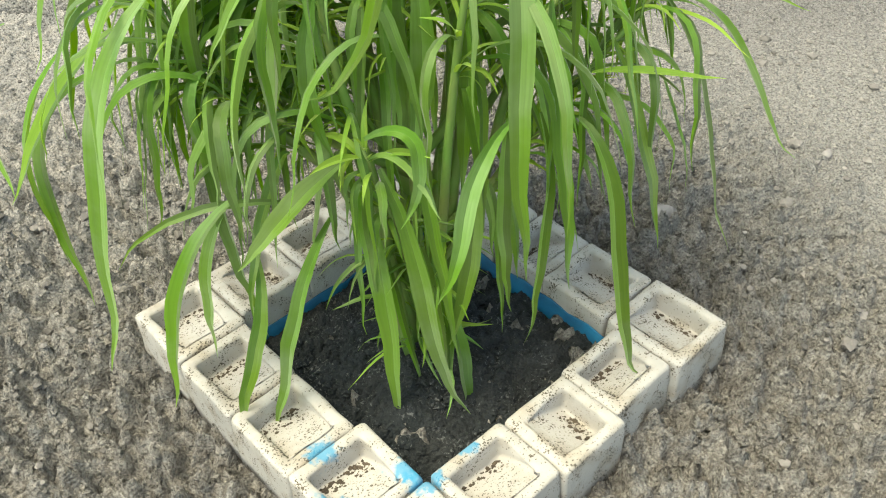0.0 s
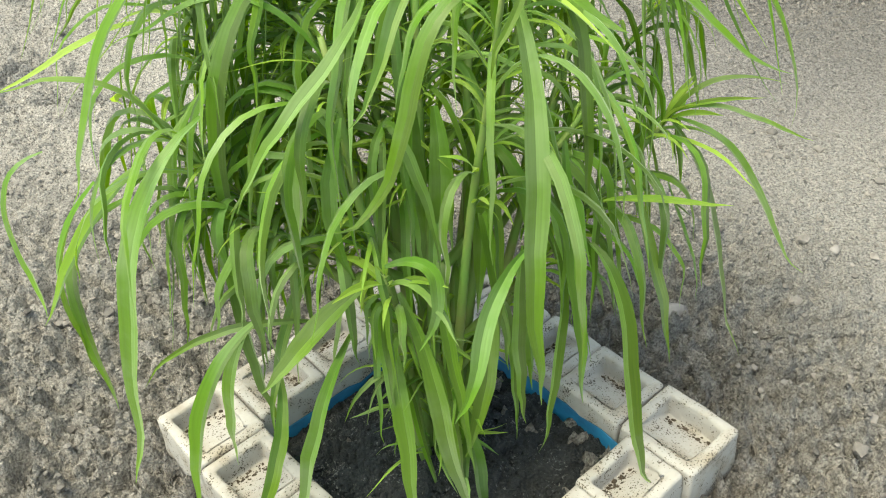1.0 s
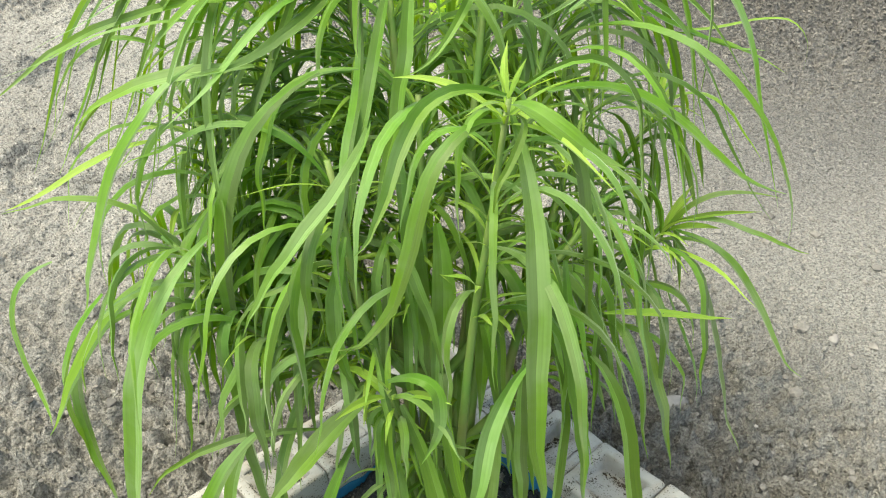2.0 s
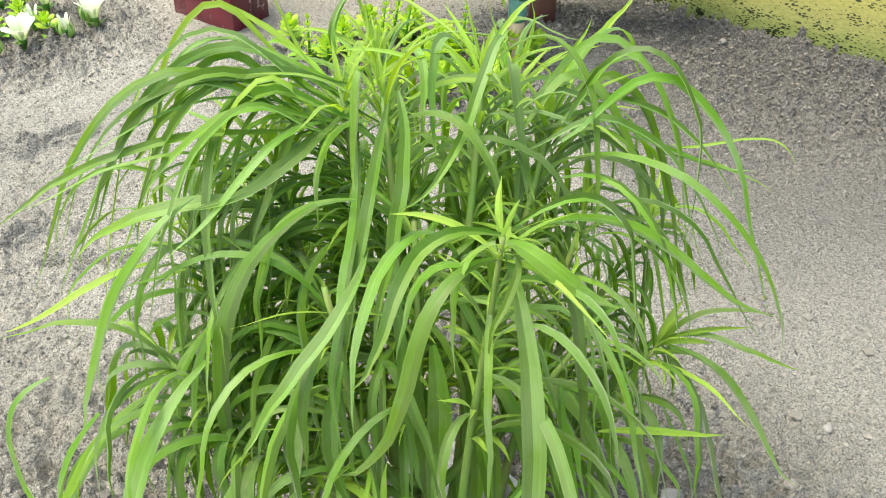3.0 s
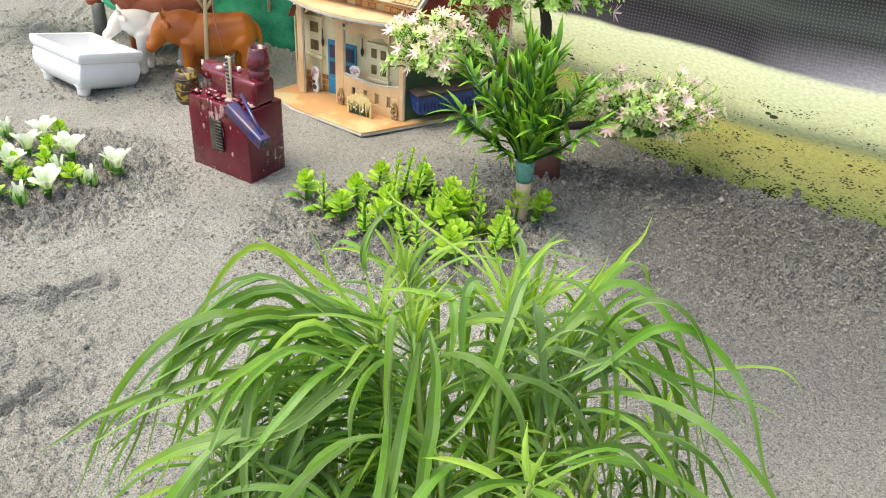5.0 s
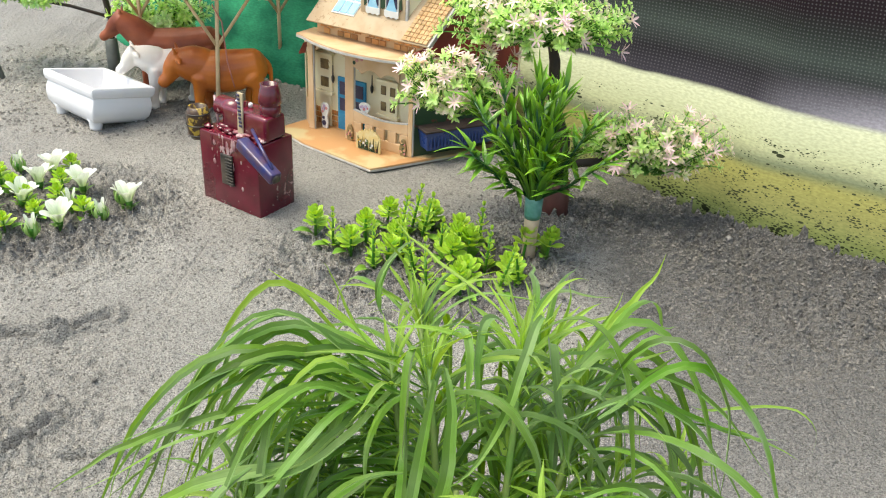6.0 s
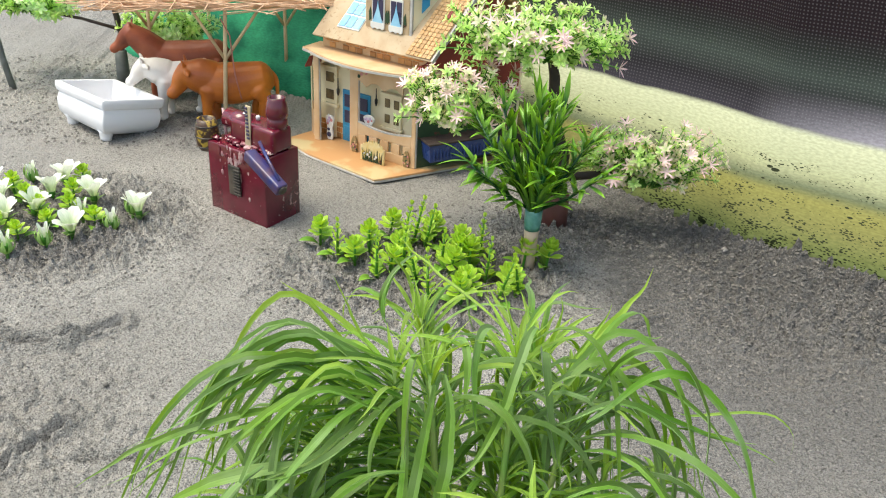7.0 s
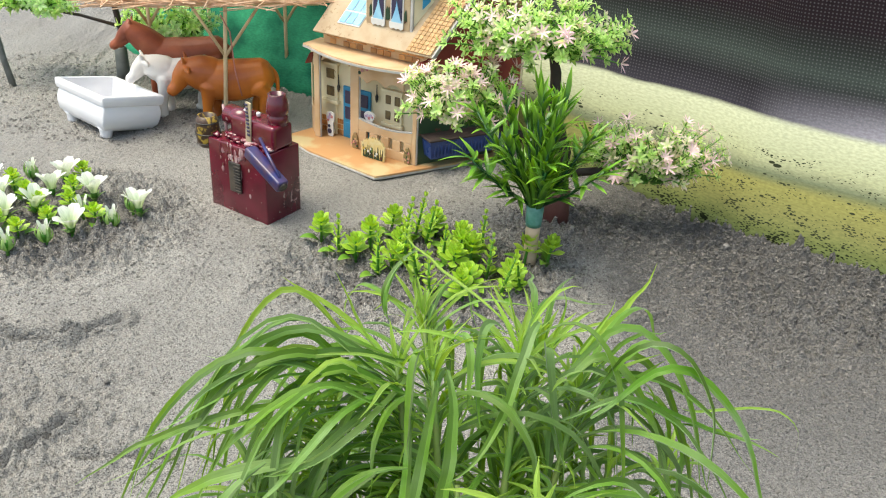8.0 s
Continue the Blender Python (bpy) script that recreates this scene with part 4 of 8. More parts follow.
# ---- the leafy plant ----
def make_plant():
    rnd = random.Random(21)
    base = Vector((0.0, -0.012, 0.016))
    th = thing("leafy_plant", Matrix.Translation(base), "bushy green plant with long narrow drooping leaves in the planter", "plant")
    near, rest = [], {0: bmesh.new(), 1: bmesh.new()}

    def ribbon(pts, ups, w, young, fold, turn=0.9):
        """One leaf, twisted a little along its length; the nearest ones become parts of their own."""
        twist, off = rnd.uniform(-turn, turn), Vector((rnd.random() * 99, rnd.random() * 99, 0))
        n = len(pts)
        for q in range(n):
            d = (pts[min(q + 1, n - 1)] - pts[max(q - 1, 0)]).normalized()
            ups[q] = Matrix.Rotation(twist * q / n, 3, d) @ ups[q]
        sway = min(0.0030, 0.028 * sum((pts[q + 1] - pts[q]).length for q in range(n - 1)))
        for q in range(1, n):
            pts[q] = pts[q] + Vector((noise.noise(off + Vector((q * 0.4, 0, 0))), noise.noise(off + Vector((0, q * 0.4, 5))), 0.5 * noise.noise(off + Vector((q * 0.4, 9, 5))))) * (sway * q / n)
        mid = pts[n // 2]
        w *= 1 - 0.15 * smooth01(mid.z, 0.17, 0.24)
        single = len(near) < 290 and (mid.y < 0.0 or mid.z > 0.25) and w > 0.003
        bm = bmesh.new() if single else rest[young]
        k = [1 + 0.10 * noise.noise(off + Vector((q * 0.6, 3, 3))) for q in range(n)]
        blade(bm, [p - base for p in pts], [x * y for x, y in zip(lance(n, w, 0.28, 0.42), k)], ups, fold)
        if single:
            near.append(part("leaf", bm, YOUNG if young else LEAF, th))

    def droop(root, crest, tip, w, young=0):
        """A leaf that rises from its root over a crest and hangs to its tip."""
        a, b, c = Vector(root), Vector(crest), Vector(tip)
        m = (c - a) * 0.75
        out = Vector((c.x - a.x, c.y - a.y, 0.0005)).normalized()
        pts = []
        for p0, p1, t0, t1, n in ((a, b, (b - a) * 1.35 - m * 0.15, m, 7), (b, c, m, (c - b) * 1.15 + Vector((0, 0, -0.015)), 9)):
            for i in range(n):
                s = i / n
                h1, h2 = 2 * s ** 3 - 3 * s ** 2 + 1, s ** 3 - 2 * s ** 2 + s
                pts.append(p0 * h1 + t0 * h2 + p1 * (1 - h1) + t1 * (s ** 3 - s ** 2))
        pts.append(c)
        ups = []
        for i in range(len(pts)):
            d = (pts[min(i + 1, len(pts) - 1)] - pts[max(i - 1, 0)]).normalized()
            u = Vector((0, 0, 1)) * max(0.05, out.dot(d)) - out * d.z + Vector((0, -0.85, 0.3))
            ups.append((u - d * u.dot(d)).normalized())
        ribbon(pts, ups, w * 0.86, young, rnd.uniform(0.2, 0.65))

    def frond(w, young, root, rise, hang, tip):
        """A leaf along a smooth arc from its root to its tip, bent by two handles; its face turns up and outwards."""
        a, b, c, d = (Vector(p) for p in (root, rise, hang, tip))
        n = 16
        pts = []
        for i in range(n + 1):
            s = i / n
            pts.append(a * (1 - s) ** 3 + b * (3 * s * (1 - s) ** 2) + c * (3 * s * s * (1 - s)) + d * s ** 3)
        lean = rnd.gauss(0, 0.35)
        ups = []
        for i in range(n + 1):
            t = (pts[min(i + 1, n)] - pts[max(i - 1, 0)]).normalized()
            out = Vector((pts[i].x - base.x, pts[i].y - base.y - 0.04, 0.02)).normalized()
            u = Vector((0, 0, 0.9)) + out * 0.8 + Vector((lean, -0.55, 0))
            ups.append((u - t * u.dot(t)).normalized())
        ribbon(pts, ups, w, young, rnd.uniform(0.2, 0.65), 0.35)

    # leaves that stand out from the rest
    frond(0.0050, 0, (-0.017, 0.045, 0.287), (-0.034, 0.030, 0.279), (-0.051, 0.014, 0.264), (-0.073, 0.000, 0.270))
    frond(0.0046, 0, (-0.030, 0.056, 0.293), (-0.081, 0.037, 0.314), (-0.068, -0.008, 0.241), (-0.067, -0.015, 0.209))
    frond(0.0030, 0, (-0.034, 0.050, 0.293), (-0.055, 0.036, 0.299), (-0.062, 0.021, 0.274), (-0.063, 0.020, 0.254))
    frond(0.0039, 0, (-0.047, 0.050, 0.304), (-0.074, 0.051, 0.345), (-0.131, 0.033, 0.238), (-0.141, 0.030, 0.218))
    frond(0.0033, 0, (-0.056, 0.050, 0.312), (-0.086, 0.044, 0.324), (-0.086, 0.036, 0.277), (-0.099, 0.035, 0.262))
    frond(0.0040, 0, (-0.043, 0.045, 0.288), (-0.076, 0.030, 0.308), (-0.096, 0.026, 0.233), (-0.085, 0.000, 0.220))
    frond(0.0046, 0, (-0.016, 0.012, 0.264), (-0.053, 0.006, 0.271), (-0.053, -0.007, 0.238), (-0.055, -0.010, 0.210))
    frond(0.0076, 0, (-0.029, 0.005, 0.267), (-0.082, -0.031, 0.257), (-0.075, 0.013, 0.150), (-0.082, 0.000, 0.106))
    frond(0.0055, 0, (-0.016, 0.045, 0.278), (-0.012, 0.002, 0.248), (-0.030, -0.038, 0.244), (-0.027, -0.035, 0.177))
    frond(0.0065, 0, (-0.013, 0.000, 0.250), (-0.018, -0.028, 0.237), (-0.050, -0.051, 0.225), (-0.061, -0.047, 0.193))
    frond(0.0060, 0, (0.033, -0.020, 0.266), (-0.006, -0.040, 0.292), (0.000, -0.043, 0.240), (-0.020, -0.041, 0.221))
    frond(0.0065, 0, (0.031, -0.022, 0.258), (-0.007, -0.068, 0.287), (0.007, -0.045, 0.184), (-0.035, -0.035, 0.174))
    frond(0.0033, 0, (0.035, -0.020, 0.259), (0.046, -0.031, 0.263), (0.022, -0.054, 0.251), (0.027, -0.050, 0.241))
    frond(0.0086, 0, (0.035, -0.018, 0.258), (0.046, -0.064, 0.229), (0.032, -0.076, 0.169), (0.043, -0.072, 0.117))
    frond(0.0052, 0, (0.036, -0.018, 0.263), (0.067, -0.054, 0.275), (0.054, -0.024, 0.186), (0.068, -0.030, 0.164))
    frond(0.0079, 0, (0.035, -0.020, 0.263), (0.042, -0.038, 0.273), (0.054, -0.042, 0.253), (0.069, -0.040, 0.249))
    frond(0.0050, 0, (0.038, -0.015, 0.266), (0.090, -0.008, 0.300), (0.084, 0.006, 0.203), (0.090, 0.010, 0.176))
    frond(0.0055, 0, (0.049, 0.000, 0.257), (0.091, 0.000, 0.267), (0.106, 0.000, 0.219), (0.140, 0.000, 0.209))
    frond(0.0060, 0, (0.055, 0.035, 0.260), (0.094, 0.005, 0.298), (0.146, -0.004, 0.230), (0.145, 0.000, 0.186))
    frond(0.0045, 0, (0.058, 0.040, 0.264), (0.084, 0.031, 0.352), (0.123, 0.019, 0.285), (0.106, 0.020, 0.232))
    frond(0.0058, 0, (0.039, 0.055, 0.297), (0.076, 0.051, 0.332), (0.076, 0.019, 0.258), (0.067, 0.000, 0.246))
    frond(0.0048, 0, (0.043, 0.055, 0.301), (0.038, 0.051, 0.327), (0.024, 0.013, 0.261), (-0.000, 0.000, 0.265))
    frond(0.0051, 0, (0.027, 0.055, 0.300), (0.011, 0.044, 0.330), (0.011, 0.030, 0.280), (0.014, 0.020, 0.276))
    frond(0.0042, 0, (0.002, 0.050, 0.299), (0.015, 0.046, 0.318), (0.011, 0.030, 0.288), (0.008, 0.030, 0.280))
    frond(0.0073, 0, (0.044, 0.052, 0.286), (0.041, 0.036, 0.330), (0.042, 0.034, 0.256), (0.050, 0.020, 0.254))
    frond(0.0052, 0, (-0.007, 0.040, 0.293), (-0.011, 0.035, 0.330), (-0.017, 0.019, 0.268), (-0.016, 0.015, 0.267))
    frond(0.0058, 0, (-0.003, 0.035, 0.290), (-0.009, 0.010, 0.274), (-0.017, -0.008, 0.241), (-0.024, -0.015, 0.214))
    frond(0.0064, 0, (0.001, 0.035, 0.295), (0.008, 0.004, 0.279), (-0.007, -0.002, 0.244), (-0.014, -0.020, 0.218))
    frond(0.0056, 0, (-0.010, 0.045, 0.293), (-0.026, 0.027, 0.282), (-0.044, 0.005, 0.267), (-0.072, 0.000, 0.271))
    frond(0.0070, 0, (-0.054, 0.020, 0.264), (-0.072, 0.009, 0.268), (-0.100, 0.010, 0.268), (-0.115, 0.000, 0.254))
    frond(0.0075, 0, (-0.072, 0.010, 0.270), (-0.101, -0.010, 0.260), (-0.114, -0.018, 0.212), (-0.128, -0.018, 0.182))
    frond(0.0100, 0, (-0.075, -0.010, 0.212), (-0.107, -0.071, 0.211), (-0.111, -0.049, 0.104), (-0.128, -0.055, 0.063))
    frond(0.0052, 0, (0.106, 0.020, 0.181), (0.143, 0.011, 0.172), (0.143, 0.012, 0.124), (0.170, 0.010, 0.102))
    frond(0.0073, 0, (0.103, 0.020, 0.181), (0.138, 0.017, 0.136), (0.133, 0.024, 0.077), (0.158, 0.028, 0.029))
    frond(0.0034, 0, (0.104, 0.023, 0.182), (0.124, 0.025, 0.190), (0.138, -0.000, 0.185), (0.158, 0.008, 0.174))
    frond(0.0024, 1, (0.104, 0.023, 0.182), (0.115, 0.018, 0.191), (0.128, 0.021, 0.187), (0.141, 0.020, 0.188))
    frond(0.0032, 1, (0.072, -0.010, 0.164), (0.089, -0.013, 0.168), (0.107, -0.013, 0.160), (0.124, -0.010, 0.158))
    frond(0.0076, 0, (0.066, -0.020, 0.151), (0.086, -0.051, 0.147), (0.078, -0.039, 0.040), (0.099, -0.045, 0.024))
    frond(0.0061, 0, (0.054, -0.020, 0.199), (0.055, -0.037, 0.160), (0.064, -0.037, 0.116), (0.064, -0.035, 0.074))
    frond(0.0056, 0, (0.080, 0.000, 0.174), (0.093, -0.013, 0.147), (0.098, -0.024, 0.114), (0.104, -0.020, 0.082))
    frond(0.0037, 0, (0.105, 0.020, 0.151), (0.113, 0.020, 0.126), (0.125, 0.020, 0.104), (0.128, 0.020, 0.077))
    frond(0.0056, 0, (0.050, -0.030, 0.161), (0.061, -0.027, 0.122), (0.047, -0.041, 0.080), (0.047, -0.035, 0.041))
    frond(0.0059, 0, (0.039, -0.025, 0.156), (0.035, -0.031, 0.125), (0.037, -0.040, 0.093), (0.039, -0.035, 0.061))
    frond(0.0072, 0, (0.040, -0.030, 0.158), (0.019, -0.050, 0.153), (0.019, -0.064, 0.118), (0.009, -0.060, 0.095))
    frond(0.0084, 0, (0.026, -0.030, 0.137), (0.026, -0.036, 0.109), (0.021, -0.042, 0.082), (0.012, -0.045, 0.055))
    frond(0.0054, 0, (-0.014, -0.033, 0.156), (0.013, -0.052, 0.184), (0.007, -0.043, 0.134), (-0.003, -0.045, 0.122))
    frond(0.0082, 0, (-0.010, -0.030, 0.140), (0.009, -0.055, 0.106), (0.001, -0.059, 0.061), (0.020, -0.055, 0.020))
    frond(0.0098, 0, (-0.019, -0.020, 0.124), (-0.011, -0.035, 0.083), (-0.013, -0.051, 0.041), (-0.013, -0.045, -0.006))
    frond(0.0072, 0, (0.010, -0.025, 0.066), (0.021, -0.048, 0.051), (0.017, -0.036, 0.016), (0.021, -0.045, -0.006))
    frond(0.0092, 0, (-0.023, -0.032, 0.146), (-0.038, -0.043, 0.142), (-0.051, -0.058, 0.134), (-0.064, -0.060, 0.119))
    frond(0.0074, 0, (-0.033, -0.020, 0.109), (-0.049, -0.066, 0.103), (-0.061, -0.043, 0.034), (-0.070, -0.055, 0.007))
    frond(0.0067, 0, (-0.067, -0.020, 0.092), (-0.059, -0.050, 0.075), (-0.081, -0.056, 0.041), (-0.085, -0.055, 0.011))
    frond(0.0083, 0, (-0.068, -0.030, 0.129), (-0.100, -0.050, 0.114), (-0.097, -0.057, 0.063), (-0.111, -0.050, 0.031))
    frond(0.0093, 0, (-0.075, -0.020, 0.117), (-0.092, -0.026, 0.095), (-0.089, -0.034, 0.066), (-0.094, -0.030, 0.040))
    frond(0.0069, 0, (-0.079, -0.010, 0.157), (-0.075, -0.026, 0.123), (-0.075, -0.022, 0.087), (-0.068, -0.030, 0.051))
    frond(0.0034, 0, (-0.047, -0.020, 0.118), (-0.068, -0.033, 0.133), (-0.101, -0.036, 0.131), (-0.117, -0.040, 0.105))
    frond(0.0100, 0, (0.008, 0.000, 0.205), (0.010, -0.013, 0.182), (0.008, -0.008, 0.157), (0.004, -0.012, 0.133))
    frond(0.0087, 0, (-0.000, 0.000, 0.206), (-0.002, -0.002, 0.182), (-0.001, -0.016, 0.159), (0.000, -0.012, 0.134))
    frond(0.0086, 0, (0.024, 0.005, 0.198), (0.029, 0.000, 0.169), (0.023, -0.005, 0.137), (0.020, -0.012, 0.109))
    frond(0.0065, 0, (-0.039, -0.010, 0.207), (-0.045, -0.017, 0.183), (-0.047, -0.016, 0.158), (-0.054, -0.020, 0.133))
    frond(0.0064, 0, (-0.026, -0.010, 0.208), (-0.033, -0.028, 0.187), (-0.038, -0.017, 0.159), (-0.026, -0.020, 0.136))
    frond(0.0061, 0, (-0.059, 0.000, 0.183), (-0.061, 0.000, 0.168), (-0.063, 0.000, 0.153), (-0.070, 0.000, 0.140))
    frond(0.0075, 0, (-0.117, 0.000, 0.171), (-0.168, 0.000, 0.149), (-0.150, 0.000, 0.088), (-0.155, 0.000, 0.046))
    frond(0.0072, 0, (-0.126, 0.000, 0.180), (-0.156, -0.014, 0.152), (-0.158, 0.004, 0.110), (-0.157, 0.000, 0.071))
    frond(0.0073, 0, (-0.104, 0.000, 0.188), (-0.127, -0.001, 0.173), (-0.140, -0.024, 0.156), (-0.151, -0.030, 0.133))
    frond(0.0079, 0, (-0.152, 0.020, 0.183), (-0.179, 0.001, 0.183), (-0.168, 0.008, 0.132), (-0.155, -0.020, 0.129))
    frond(0.0044, 1, (-0.096, 0.025, 0.234), (-0.119, 0.020, 0.236), (-0.135, 0.007, 0.222), (-0.157, 0.010, 0.215))
    frond(0.0029, 1, (-0.028, 0.050, 0.296), (-0.037, 0.054, 0.311), (-0.054, 0.059, 0.318), (-0.068, 0.060, 0.328))
    frond(0.0022, 1, (-0.031, 0.050, 0.301), (-0.038, 0.055, 0.309), (-0.039, 0.058, 0.321), (-0.046, 0.060, 0.330))
    frond(0.0024, 1, (0.033, 0.060, 0.295), (0.016, 0.079, 0.312), (-0.007, 0.100, 0.310), (-0.022, 0.120, 0.328))
    frond(0.0042, 0, (-0.027, 0.110, 0.279), (-0.042, 0.114, 0.296), (0.007, 0.135, 0.335), (-0.010, 0.120, 0.287))
    frond(0.0039, 0, (-0.027, 0.110, 0.279), (-0.035, 0.111, 0.294), (-0.008, 0.137, 0.326), (-0.014, 0.120, 0.284))
    frond(0.0034, 1, (0.034, 0.060, 0.290), (0.030, 0.063, 0.300), (0.031, 0.074, 0.310), (0.025, 0.070, 0.321))
    frond(0.0020, 1, (0.035, 0.060, 0.295), (0.028, 0.061, 0.302), (0.020, 0.073, 0.307), (0.021, 0.070, 0.319))
    frond(0.0021, 1, (0.043, 0.060, 0.297), (0.039, 0.064, 0.302), (0.038, 0.073, 0.307), (0.037, 0.070, 0.315))
    frond(0.0027, 1, (0.038, 0.060, 0.301), (0.044, 0.066, 0.306), (0.050, 0.069, 0.318), (0.062, 0.070, 0.314))
    frond(0.0025, 1, (0.044, 0.060, 0.279), (0.047, 0.065, 0.291), (0.057, 0.067, 0.303), (0.053, 0.070, 0.317))
    frond(0.0042, 1, (0.058, 0.060, 0.273), (0.068, 0.070, 0.297), (0.090, 0.097, 0.284), (0.103, 0.100, 0.311))
    frond(0.0026, 1, (0.056, 0.060, 0.278), (0.062, 0.071, 0.285), (0.074, 0.072, 0.293), (0.079, 0.080, 0.303))
    frond(0.0028, 1, (-0.014, 0.100, 0.289), (-0.008, 0.117, 0.298), (-0.021, 0.108, 0.312), (-0.026, 0.110, 0.323))
    frond(0.0023, 1, (0.107, 0.060, 0.257), (0.129, 0.094, 0.223), (0.159, 0.041, 0.286), (0.163, 0.060, 0.228))
    frond(0.0028, 0, (0.104, 0.050, 0.255), (0.121, 0.050, 0.252), (0.139, 0.050, 0.244), (0.153, 0.050, 0.234))
    frond(0.0042, 0, (0.075, 0.050, 0.278), (0.095, 0.050, 0.263), (0.116, 0.050, 0.248), (0.142, 0.050, 0.245))
    frond(0.0035, 0, (0.057, 0.050, 0.273), (0.071, 0.050, 0.274), (0.085, 0.050, 0.278), (0.095, 0.050, 0.288))
    frond(0.0036, 0, (-0.087, 0.030, 0.268), (-0.112, 0.030, 0.285), (-0.135, 0.030, 0.257), (-0.137, 0.030, 0.235))

    # leaves swept out over the two sides of the crown
    for k in range(22):
        r, y = rnd.random(), rnd.uniform(-0.02, 0.04)
        root = Vector((-0.024, 0.042, 0.286)) + Vector((rnd.gauss(0, 0.010), rnd.gauss(0, 0.008), rnd.gauss(0, 0.007)))
        crest = root + Vector((-0.030 - 0.032 * r, y * 0.5 - 0.012, rnd.uniform(0.000, 0.026)))
        droop(root, crest, root + Vector((-0.060 - 0.062 * r, y - 0.03 * rnd.random(), -0.015 - 0.10 * rnd.random())), rnd.uniform(0.0036, 0.0058), k % 9 == 0)
    for k in range(9):
        r, y = rnd.random(), rnd.uniform(-0.03, 0.03)
        root = Vector((0.050, 0.045, 0.272)) + Vector((rnd.gauss(0, 0.010), rnd.gauss(0, 0.010), rnd.gauss(0, 0.008)))
        crest = root + Vector((0.026 + 0.026 * r, y * 0.5 - 0.006, rnd.uniform(0.000, 0.022)))
        droop(root, crest, root + Vector((0.050 + 0.050 * r, y - 0.02 * rnd.random(), -0.030 - 0.10 * rnd.random())), rnd.uniform(0.0040, 0.0060), 0)

    def shoot(foot, tip, sweep, count, first=0.30, size=1.0, bow=0.22, tuft=12, lift=0.25, heading=None):
        """A stem with its leaves in a spiral: old ones hang, young ones stand in a tuft at the tip."""
        foot, tip = Vector(foot), Vector(tip)
        out = Vector((tip.x - foot.x, tip.y - foot.y, 0))
        mid = foot.lerp(tip, 0.55) - out * bow
        off = Vector((tip.x * 90, tip.y * 90, 0))
        pts = []
        for i in range(13):
            s = i / 12
            pts.append(foot.lerp(mid, s).lerp(mid.lerp(tip, s), s) + Vector((noise.noise(off + Vector((s * 3, 0, 0))), noise.noise(off + Vector((s * 3, 0, 7))), 0)) * (0.006 * s * (1 - s) * 4))
        bm = bmesh.new()
        tube(bm, [p - base for p in pts], [(0.0034 - 0.0022 * i / 12) * size for i in range(13)], 8)
        part("stem", bm, STEM, th)
        axis_d = (pts[-1] - pts[-3]).normalized()
        a_out = math.atan2(axis_d.y, axis_d.x) if math.hypot(axis_d.x, axis_d.y) > 0.2 else math.atan2(tip.y, tip.x)
        if heading is not None:
            a_out = heading
        ang = rnd.uniform(0, 6.28)
        for j in range(count):
            s = first + (0.97 - first) * ((j + rnd.random()) / count) ** 0.72
            i = min(11, int(s * 12))
            p = pts[i].lerp(pts[i + 1], s * 12 - i)
            ang += 2.4
            az = ang
            if sweep and math.cos(az - a_out) < (0.3 if heading else -0.2) and rnd.random() < 0.85:
                az = a_out + rnd.gauss(0, 0.5 if heading else 0.7)
            away = math.atan2(p.y - base.y, p.x - base.x)
            if math.cos(az - away) < -0.3 and rnd.random() < 0.6:
                az = away + rnd.gauss(0, 0.8)
            age = (1 - s) / (1 - first)
            ln = size * rnd.uniform(0.085, 0.150) * (0.80 + 0.4 * min(1, 1.8 * age) - 0.25 * age)
            e0 = rnd.uniform(38, 76) - 14 * age - (22 if heading else 0)
            ln *= 0.62 + 0.38 * smooth01(p.z, 0.08, 0.20)
            e1 = rnd.uniform(-93, -72) if age > 0.10 else rnd.uniform(-75, -10)
            pts2, ups = leaf_curve(p, az, e0, e1, ln, 14, rnd.gauss(0, 0.28), rnd.uniform(0.42, 0.95))
            ribbon(pts2, ups, rnd.uniform(0.0032, 0.0062) * (0.85 + 0.2 * age), 1 if age < 0.06 else 0, rnd.uniform(-0.75, -0.1))
            # a few thin side leaves in the axil
            for q in range(2 if age > 0.35 else 1):
                pts2, ups = leaf_curve(p, az + rnd.gauss(0, 0.7), rnd.uniform(20, 80), rnd.uniform(-80, 30), rnd.uniform(0.018, 0.046) * size, 7, rnd.gauss(0, 0.6), 1.0)
                ribbon(pts2, ups, rnd.uniform(0.0014, 0.0028), 1, rnd.uniform(-0.3, 0.5))
        side = axis_d.orthogonal().normalized()
        for j in range(tuft):
            ang += 2.4
            r = j / tuft
            d = axis_d * (1.0 - 0.45 * r) + (Matrix.Rotation(ang, 3, axis_d) @ side) * (0.25 + 0.75 * r) + Vector((0, 0, lift))
            az, e0 = math.atan2(d.y, d.x), math.degrees(math.atan2(d.z, math.hypot(d.x, d.y)))
            ln = size * (0.016 + 0.050 * r) * rnd.uniform(0.8, 1.25)
            pts2, ups = leaf_curve(tip - axis_d * 0.012 * r, az, e0, e0 - (10 + 75 * r) * rnd.uniform(0.5, 1.2), ln, 9, rnd.gauss(0, 0.2), 1.0)
            ribbon(pts2, ups, rnd.uniform(0.0022, 0.0032) + 0.0014 * r, 1, rnd.uniform(0.1, 0.5))

    root = base + Vector((0, 0, -0.006))
    # the top shoots
    shoot(root + Vector((-0.004, 0.002, 0)), (-0.020, 0.046, 0.291), True, 70, 0.45, 1.0, -0.12, 12, 0.0, 3.05)
    shoot(root + Vector((0.004, 0.004, 0)), (0.033, 0.053, 0.291), False, 38, 0.50)
